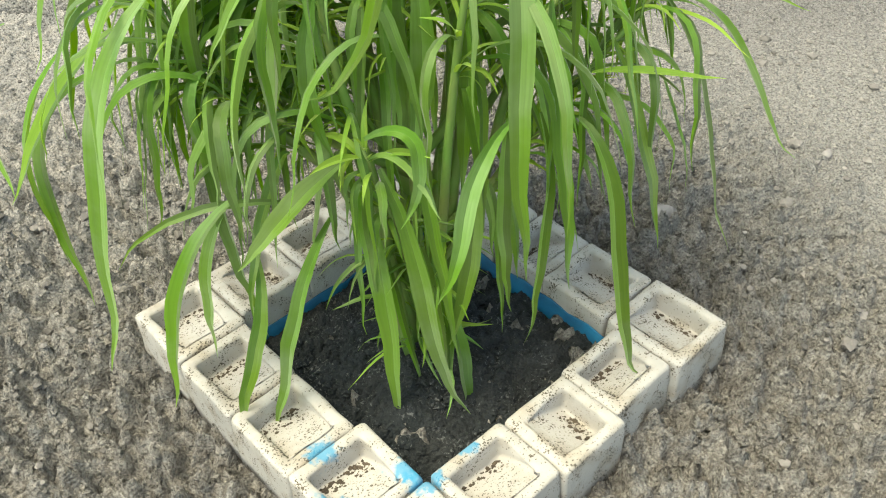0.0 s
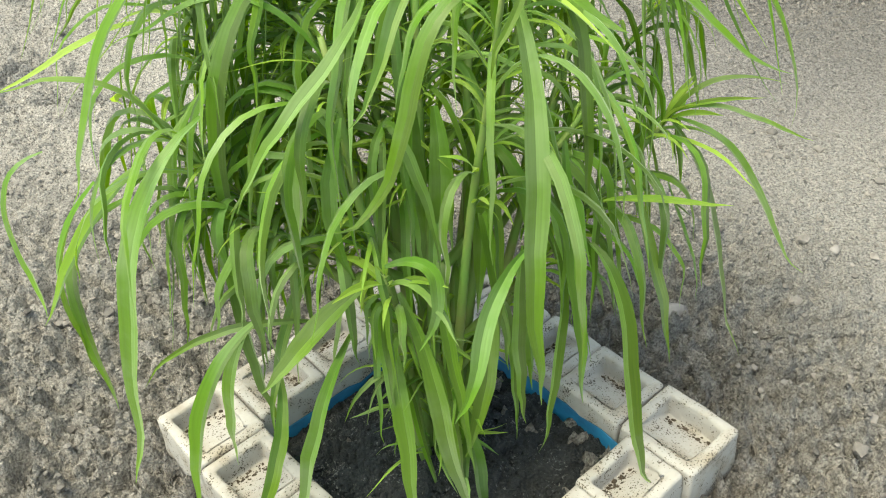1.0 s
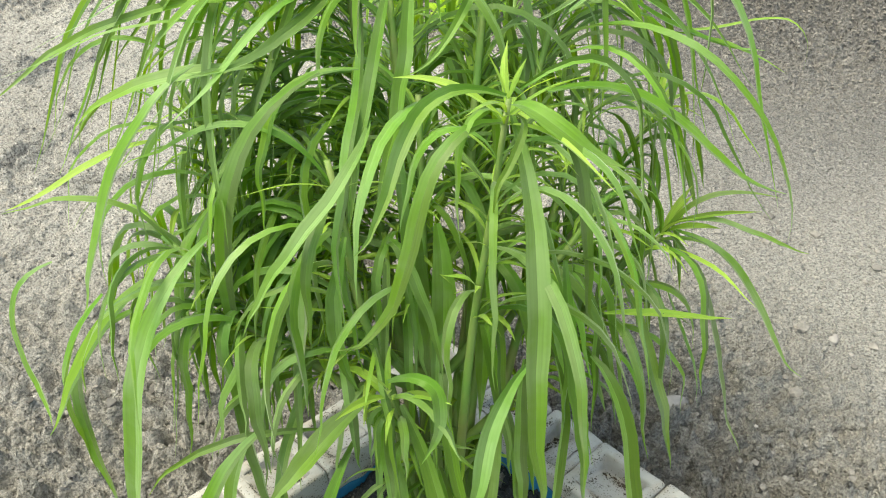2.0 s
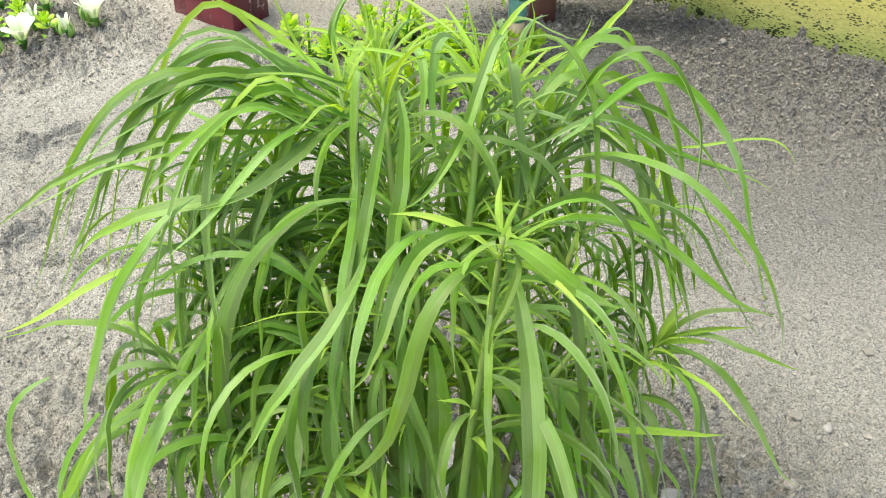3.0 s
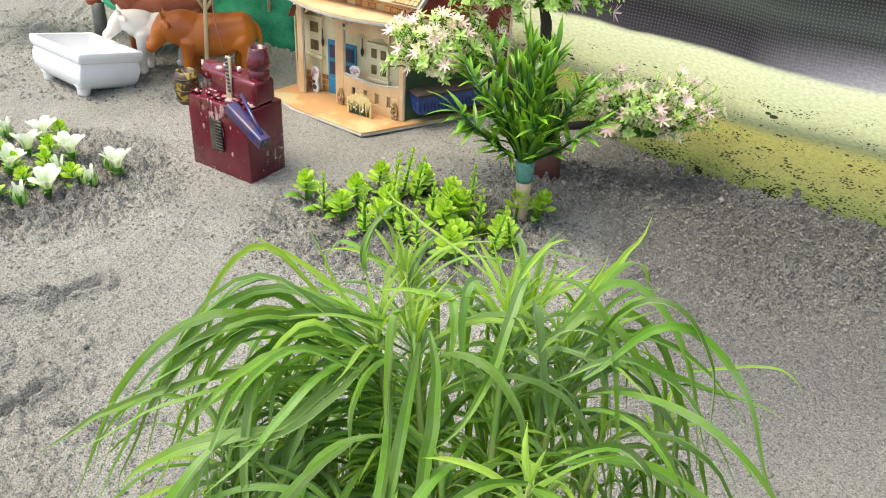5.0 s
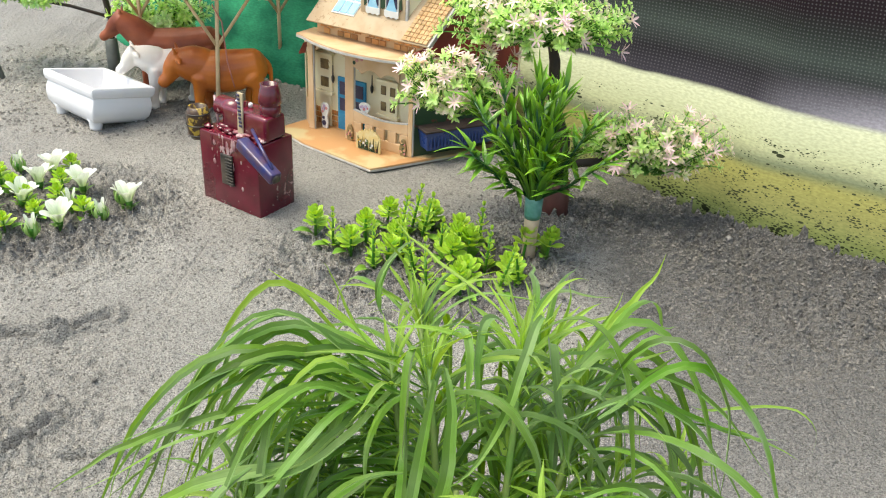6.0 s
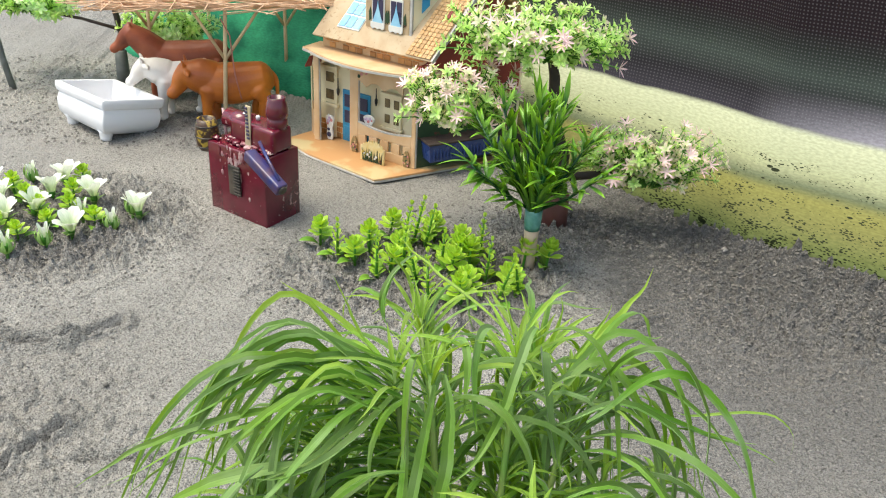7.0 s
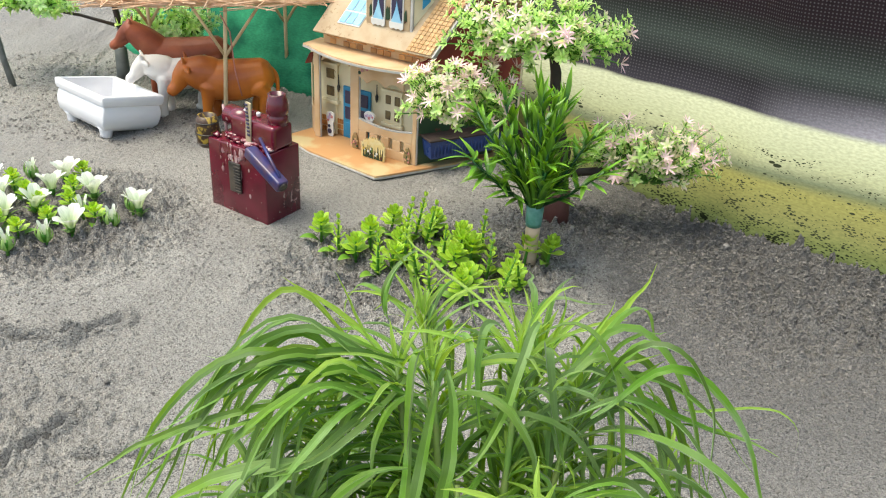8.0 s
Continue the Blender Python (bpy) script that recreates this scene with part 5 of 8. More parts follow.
    shoot(root + Vector((-0.002, 0.008, 0)), (-0.005, 0.046, 0.289), False, 32, 0.50, 1.0, 0.22, 9)
    shoot(root + Vector((0.005, -0.004, 0)), (0.034, -0.018, 0.264), False, 16, 0.55, 0.8, 0.22, 9, -0.25)
    shoot(root + Vector((0.0, 0.010, 0)), (-0.010, 0.118, 0.278), False, 34, 0.45)
    shoot(root + Vector((0.006, 0.008, 0)), (0.060, 0.055, 0.272), True, 36, 0.50)
    shoot(root + Vector((-0.006, 0.004, 0)), (-0.052, 0.050, 0.268), True, 58, 0.45, 1.0, 0.0, 6, 0.0, 3.2)
    shoot(root + Vector((-0.006, -0.004, 0)), (-0.030, 0.000, 0.235), True, 20, 0.45, 1.0, 0.1, 0, 0.0)
    shoot(root + Vector((0.004, 0.010, 0)), (0.050, 0.110, 0.262), True, 30, 0.45)
    shoot(root + Vector((0.002, 0.000, 0)), (0.004, 0.018, 0.250), False, 20, 0.50, 0.95, 0.22, 0)
    shoot(root + Vector((0.006, 0.002, 0)), (0.072, 0.038, 0.240), True, 16, 0.50, 0.90, 0.05, 5, 0.0)
    # side shoots that lean out
    for tip, count, size, tuft in (((0.104, 0.023, 0.181), 16, 0.75, 8), ((0.112, 0.080, 0.208), 18, 0.66, 7), ((-0.100, 0.010, 0.200), 26, 0.90, 0), ((-0.088, 0.045, 0.232), 28, 0.95, 5), ((-0.085, 0.000, 0.168), 20, 0.75, 0),
                                   ((-0.015, -0.033, 0.152), 7, 0.55, 6), ((0.072, 0.010, 0.200), 14, 0.80, 0), ((-0.070, 0.095, 0.225), 24, 0.9, 7), ((0.070, 0.010, 0.150), 12, 0.6, 0), ((-0.060, 0.020, 0.150), 14, 0.65, 0)):
        k = 0.10 + 0.35 * rnd.random()
        foot = root.lerp(Vector((0.0, 0.03, 0.26)), k)
        shoot(foot, tip, True, count, 0.36, size, -0.05, tuft, -0.15)
    # leaves that stand close along the bundle of stems
    for j in range(26):
        x, z = rnd.gauss(0.004, 0.016), rnd.uniform(0.075, 0.20)
        p = Vector((x, rnd.uniform(-0.025, 0.015), z))
        q = p + Vector((rnd.gauss(x * 0.4, 0.010), rnd.uniform(-0.030, -0.008), -rnd.uniform(0.05, 0.085)))
        frond(rnd.uniform(0.0030, 0.0056), 0, p, p + Vector((rnd.gauss(0, 0.004), -0.012, 0.018)), q + Vector((0, 0, 0.03)), q)
    # short thin leaves low on the stems
    for j in range(60):
        a, r = rnd.uniform(0, 6.28), rnd.uniform(0.0, 0.012)
        p = base + Vector((r * math.cos(a), r * math.sin(a), rnd.uniform(0.0, 0.09)))
        pts2, ups = leaf_curve(p, a + rnd.gauss(0, 0.6), rnd.uniform(20, 70), rnd.uniform(-80, 10), rnd.uniform(0.022, 0.050), 8, rnd.uniform(-1.8, 1.8), 0.9)
        ribbon(pts2, ups, rnd.uniform(0.0014, 0.0030), j % 3 == 0, 0.2)
    for young in (0, 1):
        ob = part("foliage", rest[young], YOUNG if young else LEAF, th)
        ob["kind"] = "stuff"


make_plant()


# ---- materials of the toys ----
CREAM = surface("cream_card", (0.84, 0.76, 0.53), 0.45, other=(0.78, 0.68, 0.45), scale=25, bump=0.05, bump_scale=200, speck=(0.40, 0.30, 0.12), speck_scale=90, speck_cut=0.72)
TAN = surface("tan_card", (0.68, 0.48, 0.29), 0.45, other=(0.60, 0.38, 0.20), scale=35, bump=0.05, bump_scale=200)
FLOOR_CARD = surface("yellow_card", (0.52, 0.41, 0.22), 0.5, other=(0.50, 0.27, 0.115), scale=14, mix=(0.42, 0.50), bump=0.05)
CARD_EDGE = surface("grey_card_edge", (0.55, 0.53, 0.50), 0.8, scale=60, bump=0.2, bump_scale=300)
BRICK = surface("orange_card", (0.62, 0.31, 0.11), 0.5, other=(0.48, 0.20, 0.06), scale=50, bump=0.05, rand=0.3)
ROOF = surface("roof_card", (0.60, 0.38, 0.18), 0.45, other=(0.50, 0.28, 0.11), scale=40, bump=0.1, bump_scale=200, rand=0.15)
SLOPE = surface("roof_print", (0.50, 0.385, 0.245), 0.5, other=(0.45, 0.32, 0.19), scale=60, bump=0.08, bump_scale=220, speck=(0.36, 0.24, 0.13), speck_scale=260, speck_cut=0.66)
RED_CARD = surface("red_card", (0.26, 0.035, 0.022), 0.5, other=(0.17, 0.02, 0.015), scale=30, bump=0.05)
SKY_BLUE = surface("blue_card", (0.035, 0.30, 0.52), 0.4, other=(0.025, 0.22, 0.42), scale=40, bump=0.05)
PALE_BLUE = surface("pale_blue_print", (0.40, 0.70, 0.85), 0.4, other=(0.24, 0.52, 0.76), scale=40, bump=0.02)
PANE_BROWN = surface("brown_print", (0.10, 0.065, 0.035), 0.4, other=(0.22, 0.16, 0.07), scale=90, bump=0.02)
DARK_GLASS = surface("dark_print", (0.03, 0.03, 0.07), 0.3, other=(0.06, 0.05, 0.10), scale=60, bump=0.02)
WHITE_CARD = surface("white_card", (0.78, 0.77, 0.74), 0.5, other=(0.70, 0.69, 0.66), scale=40, bump=0.05)
PRINT_PINK = surface("pink_print", (0.55, 0.16, 0.18), 0.5, other=(0.62, 0.32, 0.30), scale=200, bump=0.05)
LILAC = surface("lilac_card", (0.48, 0.34, 0.50), 0.5, other=(0.70, 0.62, 0.70), scale=120, bump=0.05)
GREEN_CARD = surface("green_card", (0.025, 0.060, 0.028), 0.5, other=(0.13, 0.04, 0.03), scale=70, mix=(0.56, 0.62), bump=0.05)
PRINT_CREAM = surface("cream_print", (0.66, 0.50, 0.20), 0.5, other=(0.70, 0.60, 0.34), scale=120, bump=0.03)
GREEN_PRINT = surface("shrub_print", (0.20, 0.17, 0.07), 0.5, other=(0.34, 0.22, 0.10), scale=160, bump=0.03)
FLOWER_CARD = surface("flower_card", (0.55, 0.38, 0.06), 0.5, other=(0.10, 0.19, 0.05), scale=110, mix=(0.44, 0.56), bump=0.05)
NAVY = surface("navy_plastic", (0.025, 0.055, 0.20), 0.3, other=(0.035, 0.07, 0.24), scale=30, bump=0.05)
MAROON = surface("maroon_paint", (0.150, 0.007, 0.024), 0.22, other=(0.075, 0.004, 0.011), scale=22, bump=0.15, bump_scale=120, bump_dist=0.0008, spec=0.6, coat=0.3,
                 speck=(0.34, 0.22, 0.21), speck_scale=150, speck_cut=0.672)
COBALT = surface("cobalt_paint", (0.016, 0.024, 0.135), 0.32, other=(0.075, 0.035, 0.07), scale=70, bump=0.25, bump_scale=200, bump_dist=0.0006, coat=0.3)
GLUE = surface("dried_glue", (0.52, 0.38, 0.38), 0.3, other=(0.22, 0.05, 0.07), scale=90, bump=0.6, bump_scale=160, bump_dist=0.002)
BARREL = surface("barrel_wood", (0.060, 0.030, 0.016), 0.4, other=(0.42, 0.28, 0.04), scale=110, mix=(0.52, 0.60), bump=0.3, bump_scale=180)
BLACK = surface("black_metal", (0.012, 0.012, 0.012), 0.45, other=(0.10, 0.08, 0.06), scale=60, bump=0.3, bump_scale=200)
STICK = surface("pale_wood", (0.55, 0.47, 0.33), 0.6, other=(0.45, 0.36, 0.22), scale=60, bump=0.2, bump_scale=250)
BAMBOO = surface("bamboo", (0.70, 0.56, 0.36), 0.55, other=(0.55, 0.40, 0.22), scale=40, bump=0.2, bump_scale=200)
STRAW = surface("straw", (0.78, 0.54, 0.37), 0.7, other=(0.58, 0.35, 0.21), scale=120, bump=0.4, bump_scale=300)
WHITE_PLASTIC = surface("white_plastic", (0.80, 0.80, 0.82), 0.35, other=(0.76, 0.76, 0.79), scale=20, bump=0.03, bump_scale=150)
HORSE_BROWN = surface("brown_plastic", (0.32, 0.085, 0.035), 0.42, other=(0.18, 0.040, 0.018), scale=25, bump=0.1, bump_scale=120)
COW_ORANGE = surface("orange_plastic", (0.66, 0.20, 0.020), 0.38, other=(0.24, 0.045, 0.012), scale=11, bump=0.1, bump_scale=120)
CALF_WHITE = surface("cream_plastic", (0.82, 0.80, 0.77), 0.5, other=(0.74, 0.69, 0.63), scale=30, bump=0.1, bump_scale=120)
BARK = surface("dark_bark", (0.022, 0.015, 0.013), 0.65, other=(0.045, 0.028, 0.022), scale=60, bump=0.5, bump_scale=160, bump_dist=0.002)
POT_BROWN = surface("red_brown_paint", (0.10, 0.035, 0.030), 0.5, other=(0.07, 0.025, 0.02), scale=50, bump=0.2, bump_scale=160)
GREY_POST = surface("grey_green_post", (0.17, 0.18, 0.165), 0.7, other=(0.10, 0.11, 0.10), scale=50, bump=0.3, bump_scale=160)
PALE_STEM = surface("beige_tape", (0.60, 0.46, 0.34), 0.55, other=(0.52, 0.38, 0.26), scale=60, bump=0.2, bump_scale=160)
TEAL = surface("green_tape", (0.03, 0.17, 0.13), 0.3, other=(0.12, 0.30, 0.26), scale=80, bump=0.1)
PALM = leaf_surface("palm_leaf", (0.014, 0.075, 0.022), (0.24, 0.47, 0.040), (0.10, 0.26, 0.04), 0.28, 0.2, 0.35)
SUCC = leaf_surface("seedling_leaf", (0.24, 0.45, 0.030), (0.46, 0.65, 0.09), (0.34, 0.52, 0.09), 0.38, 0.25, 0.2)
SUCC_DARK = leaf_surface("seedling_low_leaf", (0.05, 0.14, 0.02), (0.22, 0.42, 0.05), (0.2, 0.4, 0.06), 0.38, 0.2, 0.2)
BLOSSOM = leaf_surface("blossom_leaf", (0.46, 0.64, 0.22), (0.90, 0.74, 0.72), (0.78, 0.74, 0.58), 0.4, 0.45, 0.10)
PINK = leaf_surface("pink_star", (0.86, 0.70, 0.66), (0.92, 0.62, 0.68), (0.95, 0.74, 0.74), 0.4, 0.3, 0.08)
FRESH = leaf_surface("pale_leaf", (0.36, 0.60, 0.22), (0.68, 0.82, 0.50), (0.55, 0.72, 0.36), 0.4, 0.4, 0.25)
BLOSSOM_GREEN = leaf_surface("fresh_leaf", (0.36, 0.60, 0.14), (0.66, 0.82, 0.38), (0.52, 0.70, 0.26), 0.4, 0.45, 0.2)
PETAL = leaf_surface("white_petal", (0.42, 0.55, 0.22), (0.86, 0.87, 0.80), (0.80, 0.84, 0.66), 0.45, 0.25, 0.05)
SEPAL = leaf_surface("green_sepal", (0.08, 0.24, 0.03), (0.40, 0.55, 0.20), (0.3, 0.5, 0.15), 0.4, 0.2, 0.2)


# ---- white trough ----
def make_trough():
    th = thing("water_trough", Matrix.Translation((-0.512, 1.067, lay(-0.512, 1.067) + 0.002)) @ Euler((radians(-9.5), radians(4.8), radians(-43)), "XYZ").to_matrix().to_4x4(),
               "white plastic footed trough tilted in the sand", "trough")
    bm = bmesh.new()
    # stations from the foot of the bowl up, over the rim and down inside
    prof = [(0.054, 0.034, -0.003), (0.062, 0.041, 0.001), (0.0680, 0.046, 0.008), (0.0705, 0.0480, 0.018), (0.0710, 0.0485, 0.027), (0.0695, 0.0470, 0.035), (0.0690, 0.0465, 0.038), (0.0715, 0.0490, 0.0395),
            (0.0735, 0.0510, 0.045), (0.0738, 0.0512, 0.052), (0.0728, 0.0502, 0.0535), (0.0672, 0.0446, 0.0535), (0.0664, 0.0438, 0.048), (0.060, 0.038, 0.018), (0.050, 0.030, 0.012)]
    rings = []
    for a, b, z in prof:
        c = min(a, b) * 0.06
        row = []
        for sx, sy, t0 in ((1, 1, 0), (-1, 1, 90), (-1, -1, 180), (1, -1, 270)):
            for k in range(4):
                t = radians(t0 + 30 * k)
                row.append(bm.verts.new((sx * (a - c) + c * math.cos(t), sy * (b - c) + c * math.sin(t), z)))
        rings.append(row)
    n = len(rings[0])
    for r0, r1 in zip(rings, rings[1:]):
        for k in range(n):
            bm.faces.new((r0[k], r0[(k + 1) % n], r1[(k + 1) % n], r1[k]))
    bm.faces.new(rings[0][::-1])
    bm.faces.new(rings[-1])
    ob = part("bowl", bm, WHITE_PLASTIC, th)
    ob.data.set_sharp_from_angle(angle=radians(38))
    for sx in (-1, 1):
        for sy in (-1, 1):
            bm = bmesh.new()
            lathe(bm, [(0.0085, -0.012), (0.0090, -0.008), (0.0100, -0.002), (0.014, 0.004)], 12, (sx * 0.050, sy * 0.031, 0))
            part("foot", bm, WHITE_PLASTIC, th)


make_trough()


# ---- toy animals: one plain moulded shape each ----
def figurine(name, m, material, label, spec):
    """spec: chains of (x, y, z, radius); x runs towards the head."""
    bm = bmesh.new()
    for chain in spec:
        pts = [Vector(c[:3]) for c in chain]
        fine, rad = [], []
        n = len(pts)
        for i in range(n - 1):
            q = [Vector((*pts[max(0, min(n - 1, i + o))], chain[max(0, min(n - 1, i + o))][3])) for o in (-1, 0, 1, 2)]
            for k in range(6):
                s = k / 6
                v = q[1] * 2 + (q[2] - q[0]) * s + (q[0] * 2 - q[1] * 5 + q[2] * 4 - q[3]) * s * s + (q[1] * 3 - q[0] - q[2] * 3 + q[3]) * s ** 3
                fine.append(Vector(v[:3]) * 0.5)
                rad.append(max(0.0012, v[3] * 0.5))
        fine.append(pts[-1])
        rad.append(chain[-1][3])
        d0, d1 = (fine[0] - fine[1]).normalized(), (fine[-1] - fine[-2]).normalized()
        ends = ((0.95, 0.24), (0.72, 0.52), (0.5, 0.65), (0.28, 0.72))
        fine = [fine[0] + d0 * rad[0] * e for k, e in ends[::-1]] + fine + [fine[-1] + d1 * rad[-1] * e for k, e in ends]
        rad = [rad[0] * k for k, e in ends[::-1]] + rad + [rad[-1] * k for k, e in ends]
        tube(bm, fine, rad, 26)
    ob = part(name, bm, material)
    ob.matrix_world = m
    r = ob.modifiers.new("fuse", "REMESH")
    r.mode, r.voxel_size, r.use_smooth_shade = "VOXEL", 0.0013, True
    s = ob.modifiers.new("soften", "SMOOTH")
    s.factor, s.iterations = 0.5, 7
    return tagged(ob, label, "figurine", "toy farm animals")


def quadruped(ln, h, leg, thick, neck, head, horns=False, mane=False, turn=0.0, skull=1.0, throat=1.0, front=0.32):
    """Chains of a standing four-legged shape of length ln and back height h."""
    x0, x1 = -ln * 0.42, ln * front
    zb = h - thick
    c = [[(x0, 0, zb + 0.004, thick * 0.82), (x0 * 0.35, 0, zb - 0.004, thick * 1.0), (x1 * 0.4, 0, zb - 0.004, thick * 0.97), (x1, 0, zb, thick * 0.86)]]
    for sx, xx in ((0, x0 + 0.004), (1, x1 - 0.002)):
        for sy in (-1, 1):
            y = sy * thick * 0.5
            st = 0.006 * sy * (1 if sx else -1)
            c.append([(xx, y, zb - thick * 0.3, thick * 0.52), (xx + st * 0.5 - (0.006 if not sx else 0), y, h * 0.42, leg * 1.25), (xx + st, y, h * 0.2, leg * 0.85), (xx + st, y, 0.006, leg * 0.85), (xx + st + 0.002, y, 0.001, leg * 1.15)])
    nx, nz = x1 + neck[0], zb + neck[1]
    c.append([(x1 - 0.004, 0, zb + 0.004, thick * 0.84), ((x1 + nx) / 2 - 0.002, 0, (zb + nz) / 2 + 0.002, thick * 0.70 * throat), (nx, 0, nz, thick * 0.50 * throat)])
    hx, hz = nx + head[0], nz + head[1]
    c.append([(nx - 0.002, 0, nz + 0.002, thick * 0.43 * skull), (nx + head[0] * 0.38, turn * 0.4, nz + head[1] * 0.32, thick * 0.36 * skull), (nx + head[0] * 0.72, turn * 0.7, nz + head[1] * 0.72, thick * 0.245 * skull),
              (hx, turn, hz, thick * 0.255 * skull), (hx + head[0] * 0.08, turn * 1.1, hz + head[1] * 0.08, thick * 0.22 * skull)])
    # jaw and brow
    c.append([(nx + head[0] * 0.20, turn * 0.3, nz + head[1] * 0.55, thick * 0.25 * skull), (nx + head[0] * 0.70, turn * 0.7, nz + head[1] * 0.98, thick * 0.17 * skull)])
    for sy in (-1, 1):
        c.append([(nx + head[0] * 0.18, turn * 0.3 + sy * thick * 0.24 * skull, nz + head[1] * 0.18 + thick * 0.12, 0.0032), (nx + head[0] * 0.40, turn * 0.5 + sy * thick * 0.24 * skull, nz + head[1] * 0.34 + thick * 0.10, 0.0026)])
    c.append([(x1 + 0.004, 0, zb - thick * 0.2, thick * 0.55), ((x1 + nx) / 2 + 0.002, 0, (zb + nz) / 2 - thick * 0.45, thick * 0.30 * throat)])
    for sy in (-1, 1):
        if horns:
            c.append([(nx, sy * thick * 0.30, nz + thick * 0.35, 0.0036), (nx + 0.001, sy * thick * 0.42, nz + thick * 0.54, 0.0028), (nx + 0.003, sy * thick * 0.46, nz + thick * 0.72, 0.0018)])
            c.append([(nx - 0.001, sy * thick * 0.40, nz + thick * 0.22, 0.0030), (nx - 0.005, sy * thick * 0.72, nz + thick * 0.20, 0.0042), (nx - 0.008, sy * thick * 0.92, nz + thick * 0.12, 0.0024)])
        else:
            c.append([(nx - 0.002, sy * thick * 0.25, nz + thick * 0.3, 0.0030), (nx - 0.003, sy * thick * 0.36, nz + thick * 0.66, 0.0016)])
    c.append([(x0 - thick * 0.35, 0, zb + thick * 0.55, 0.0035), (x0 - thick * 0.72, 0, zb + thick * 0.05, 0.0036), (x0 - thick * 0.74, 0, h * 0.34, 0.0060 if mane else 0.0030)])
    if mane:
        c.append([(nx + 0.002, 0, nz + thick * 0.5, 0.0036), ((x1 + nx) / 2 - 0.010, 0, (zb + nz) / 2 + thick * 0.55, 0.0046), (x1 - 0.012, 0, zb + thick * 0.75, 0.0040)])
    return c


figurine("toy_cow", stand(-0.335, 1.108, 188), COW_ORANGE, "orange-brown plastic toy cow with short horns standing on sand",
         quadruped(0.136, 0.100, 0.0090, 0.033, (0.034, 0.012), (0.021, -0.030), horns=True, turn=0.010, skull=1.16, throat=1.18, front=0.18))
figurine("toy_calf", stand(-0.413, 1.128, 196), CALF_WHITE, "small cream white plastic toy calf beside the cow",
         quadruped(0.104, 0.092, 0.0078, 0.025, (0.029, 0.014), (0.021, -0.021), horns=True, turn=0.009, skull=1.24, throat=1.10, front=0.22))
figurine("toy_horse", stand(-0.430, 1.210, 188), HORSE_BROWN, "reddish brown plastic toy horse with moulded mane",
         quadruped(0.150, 0.102, 0.0074, 0.028, (0.036, 0.037), (0.028, -0.027), mane=True, skull=1.10, throat=1.12, front=0.26))


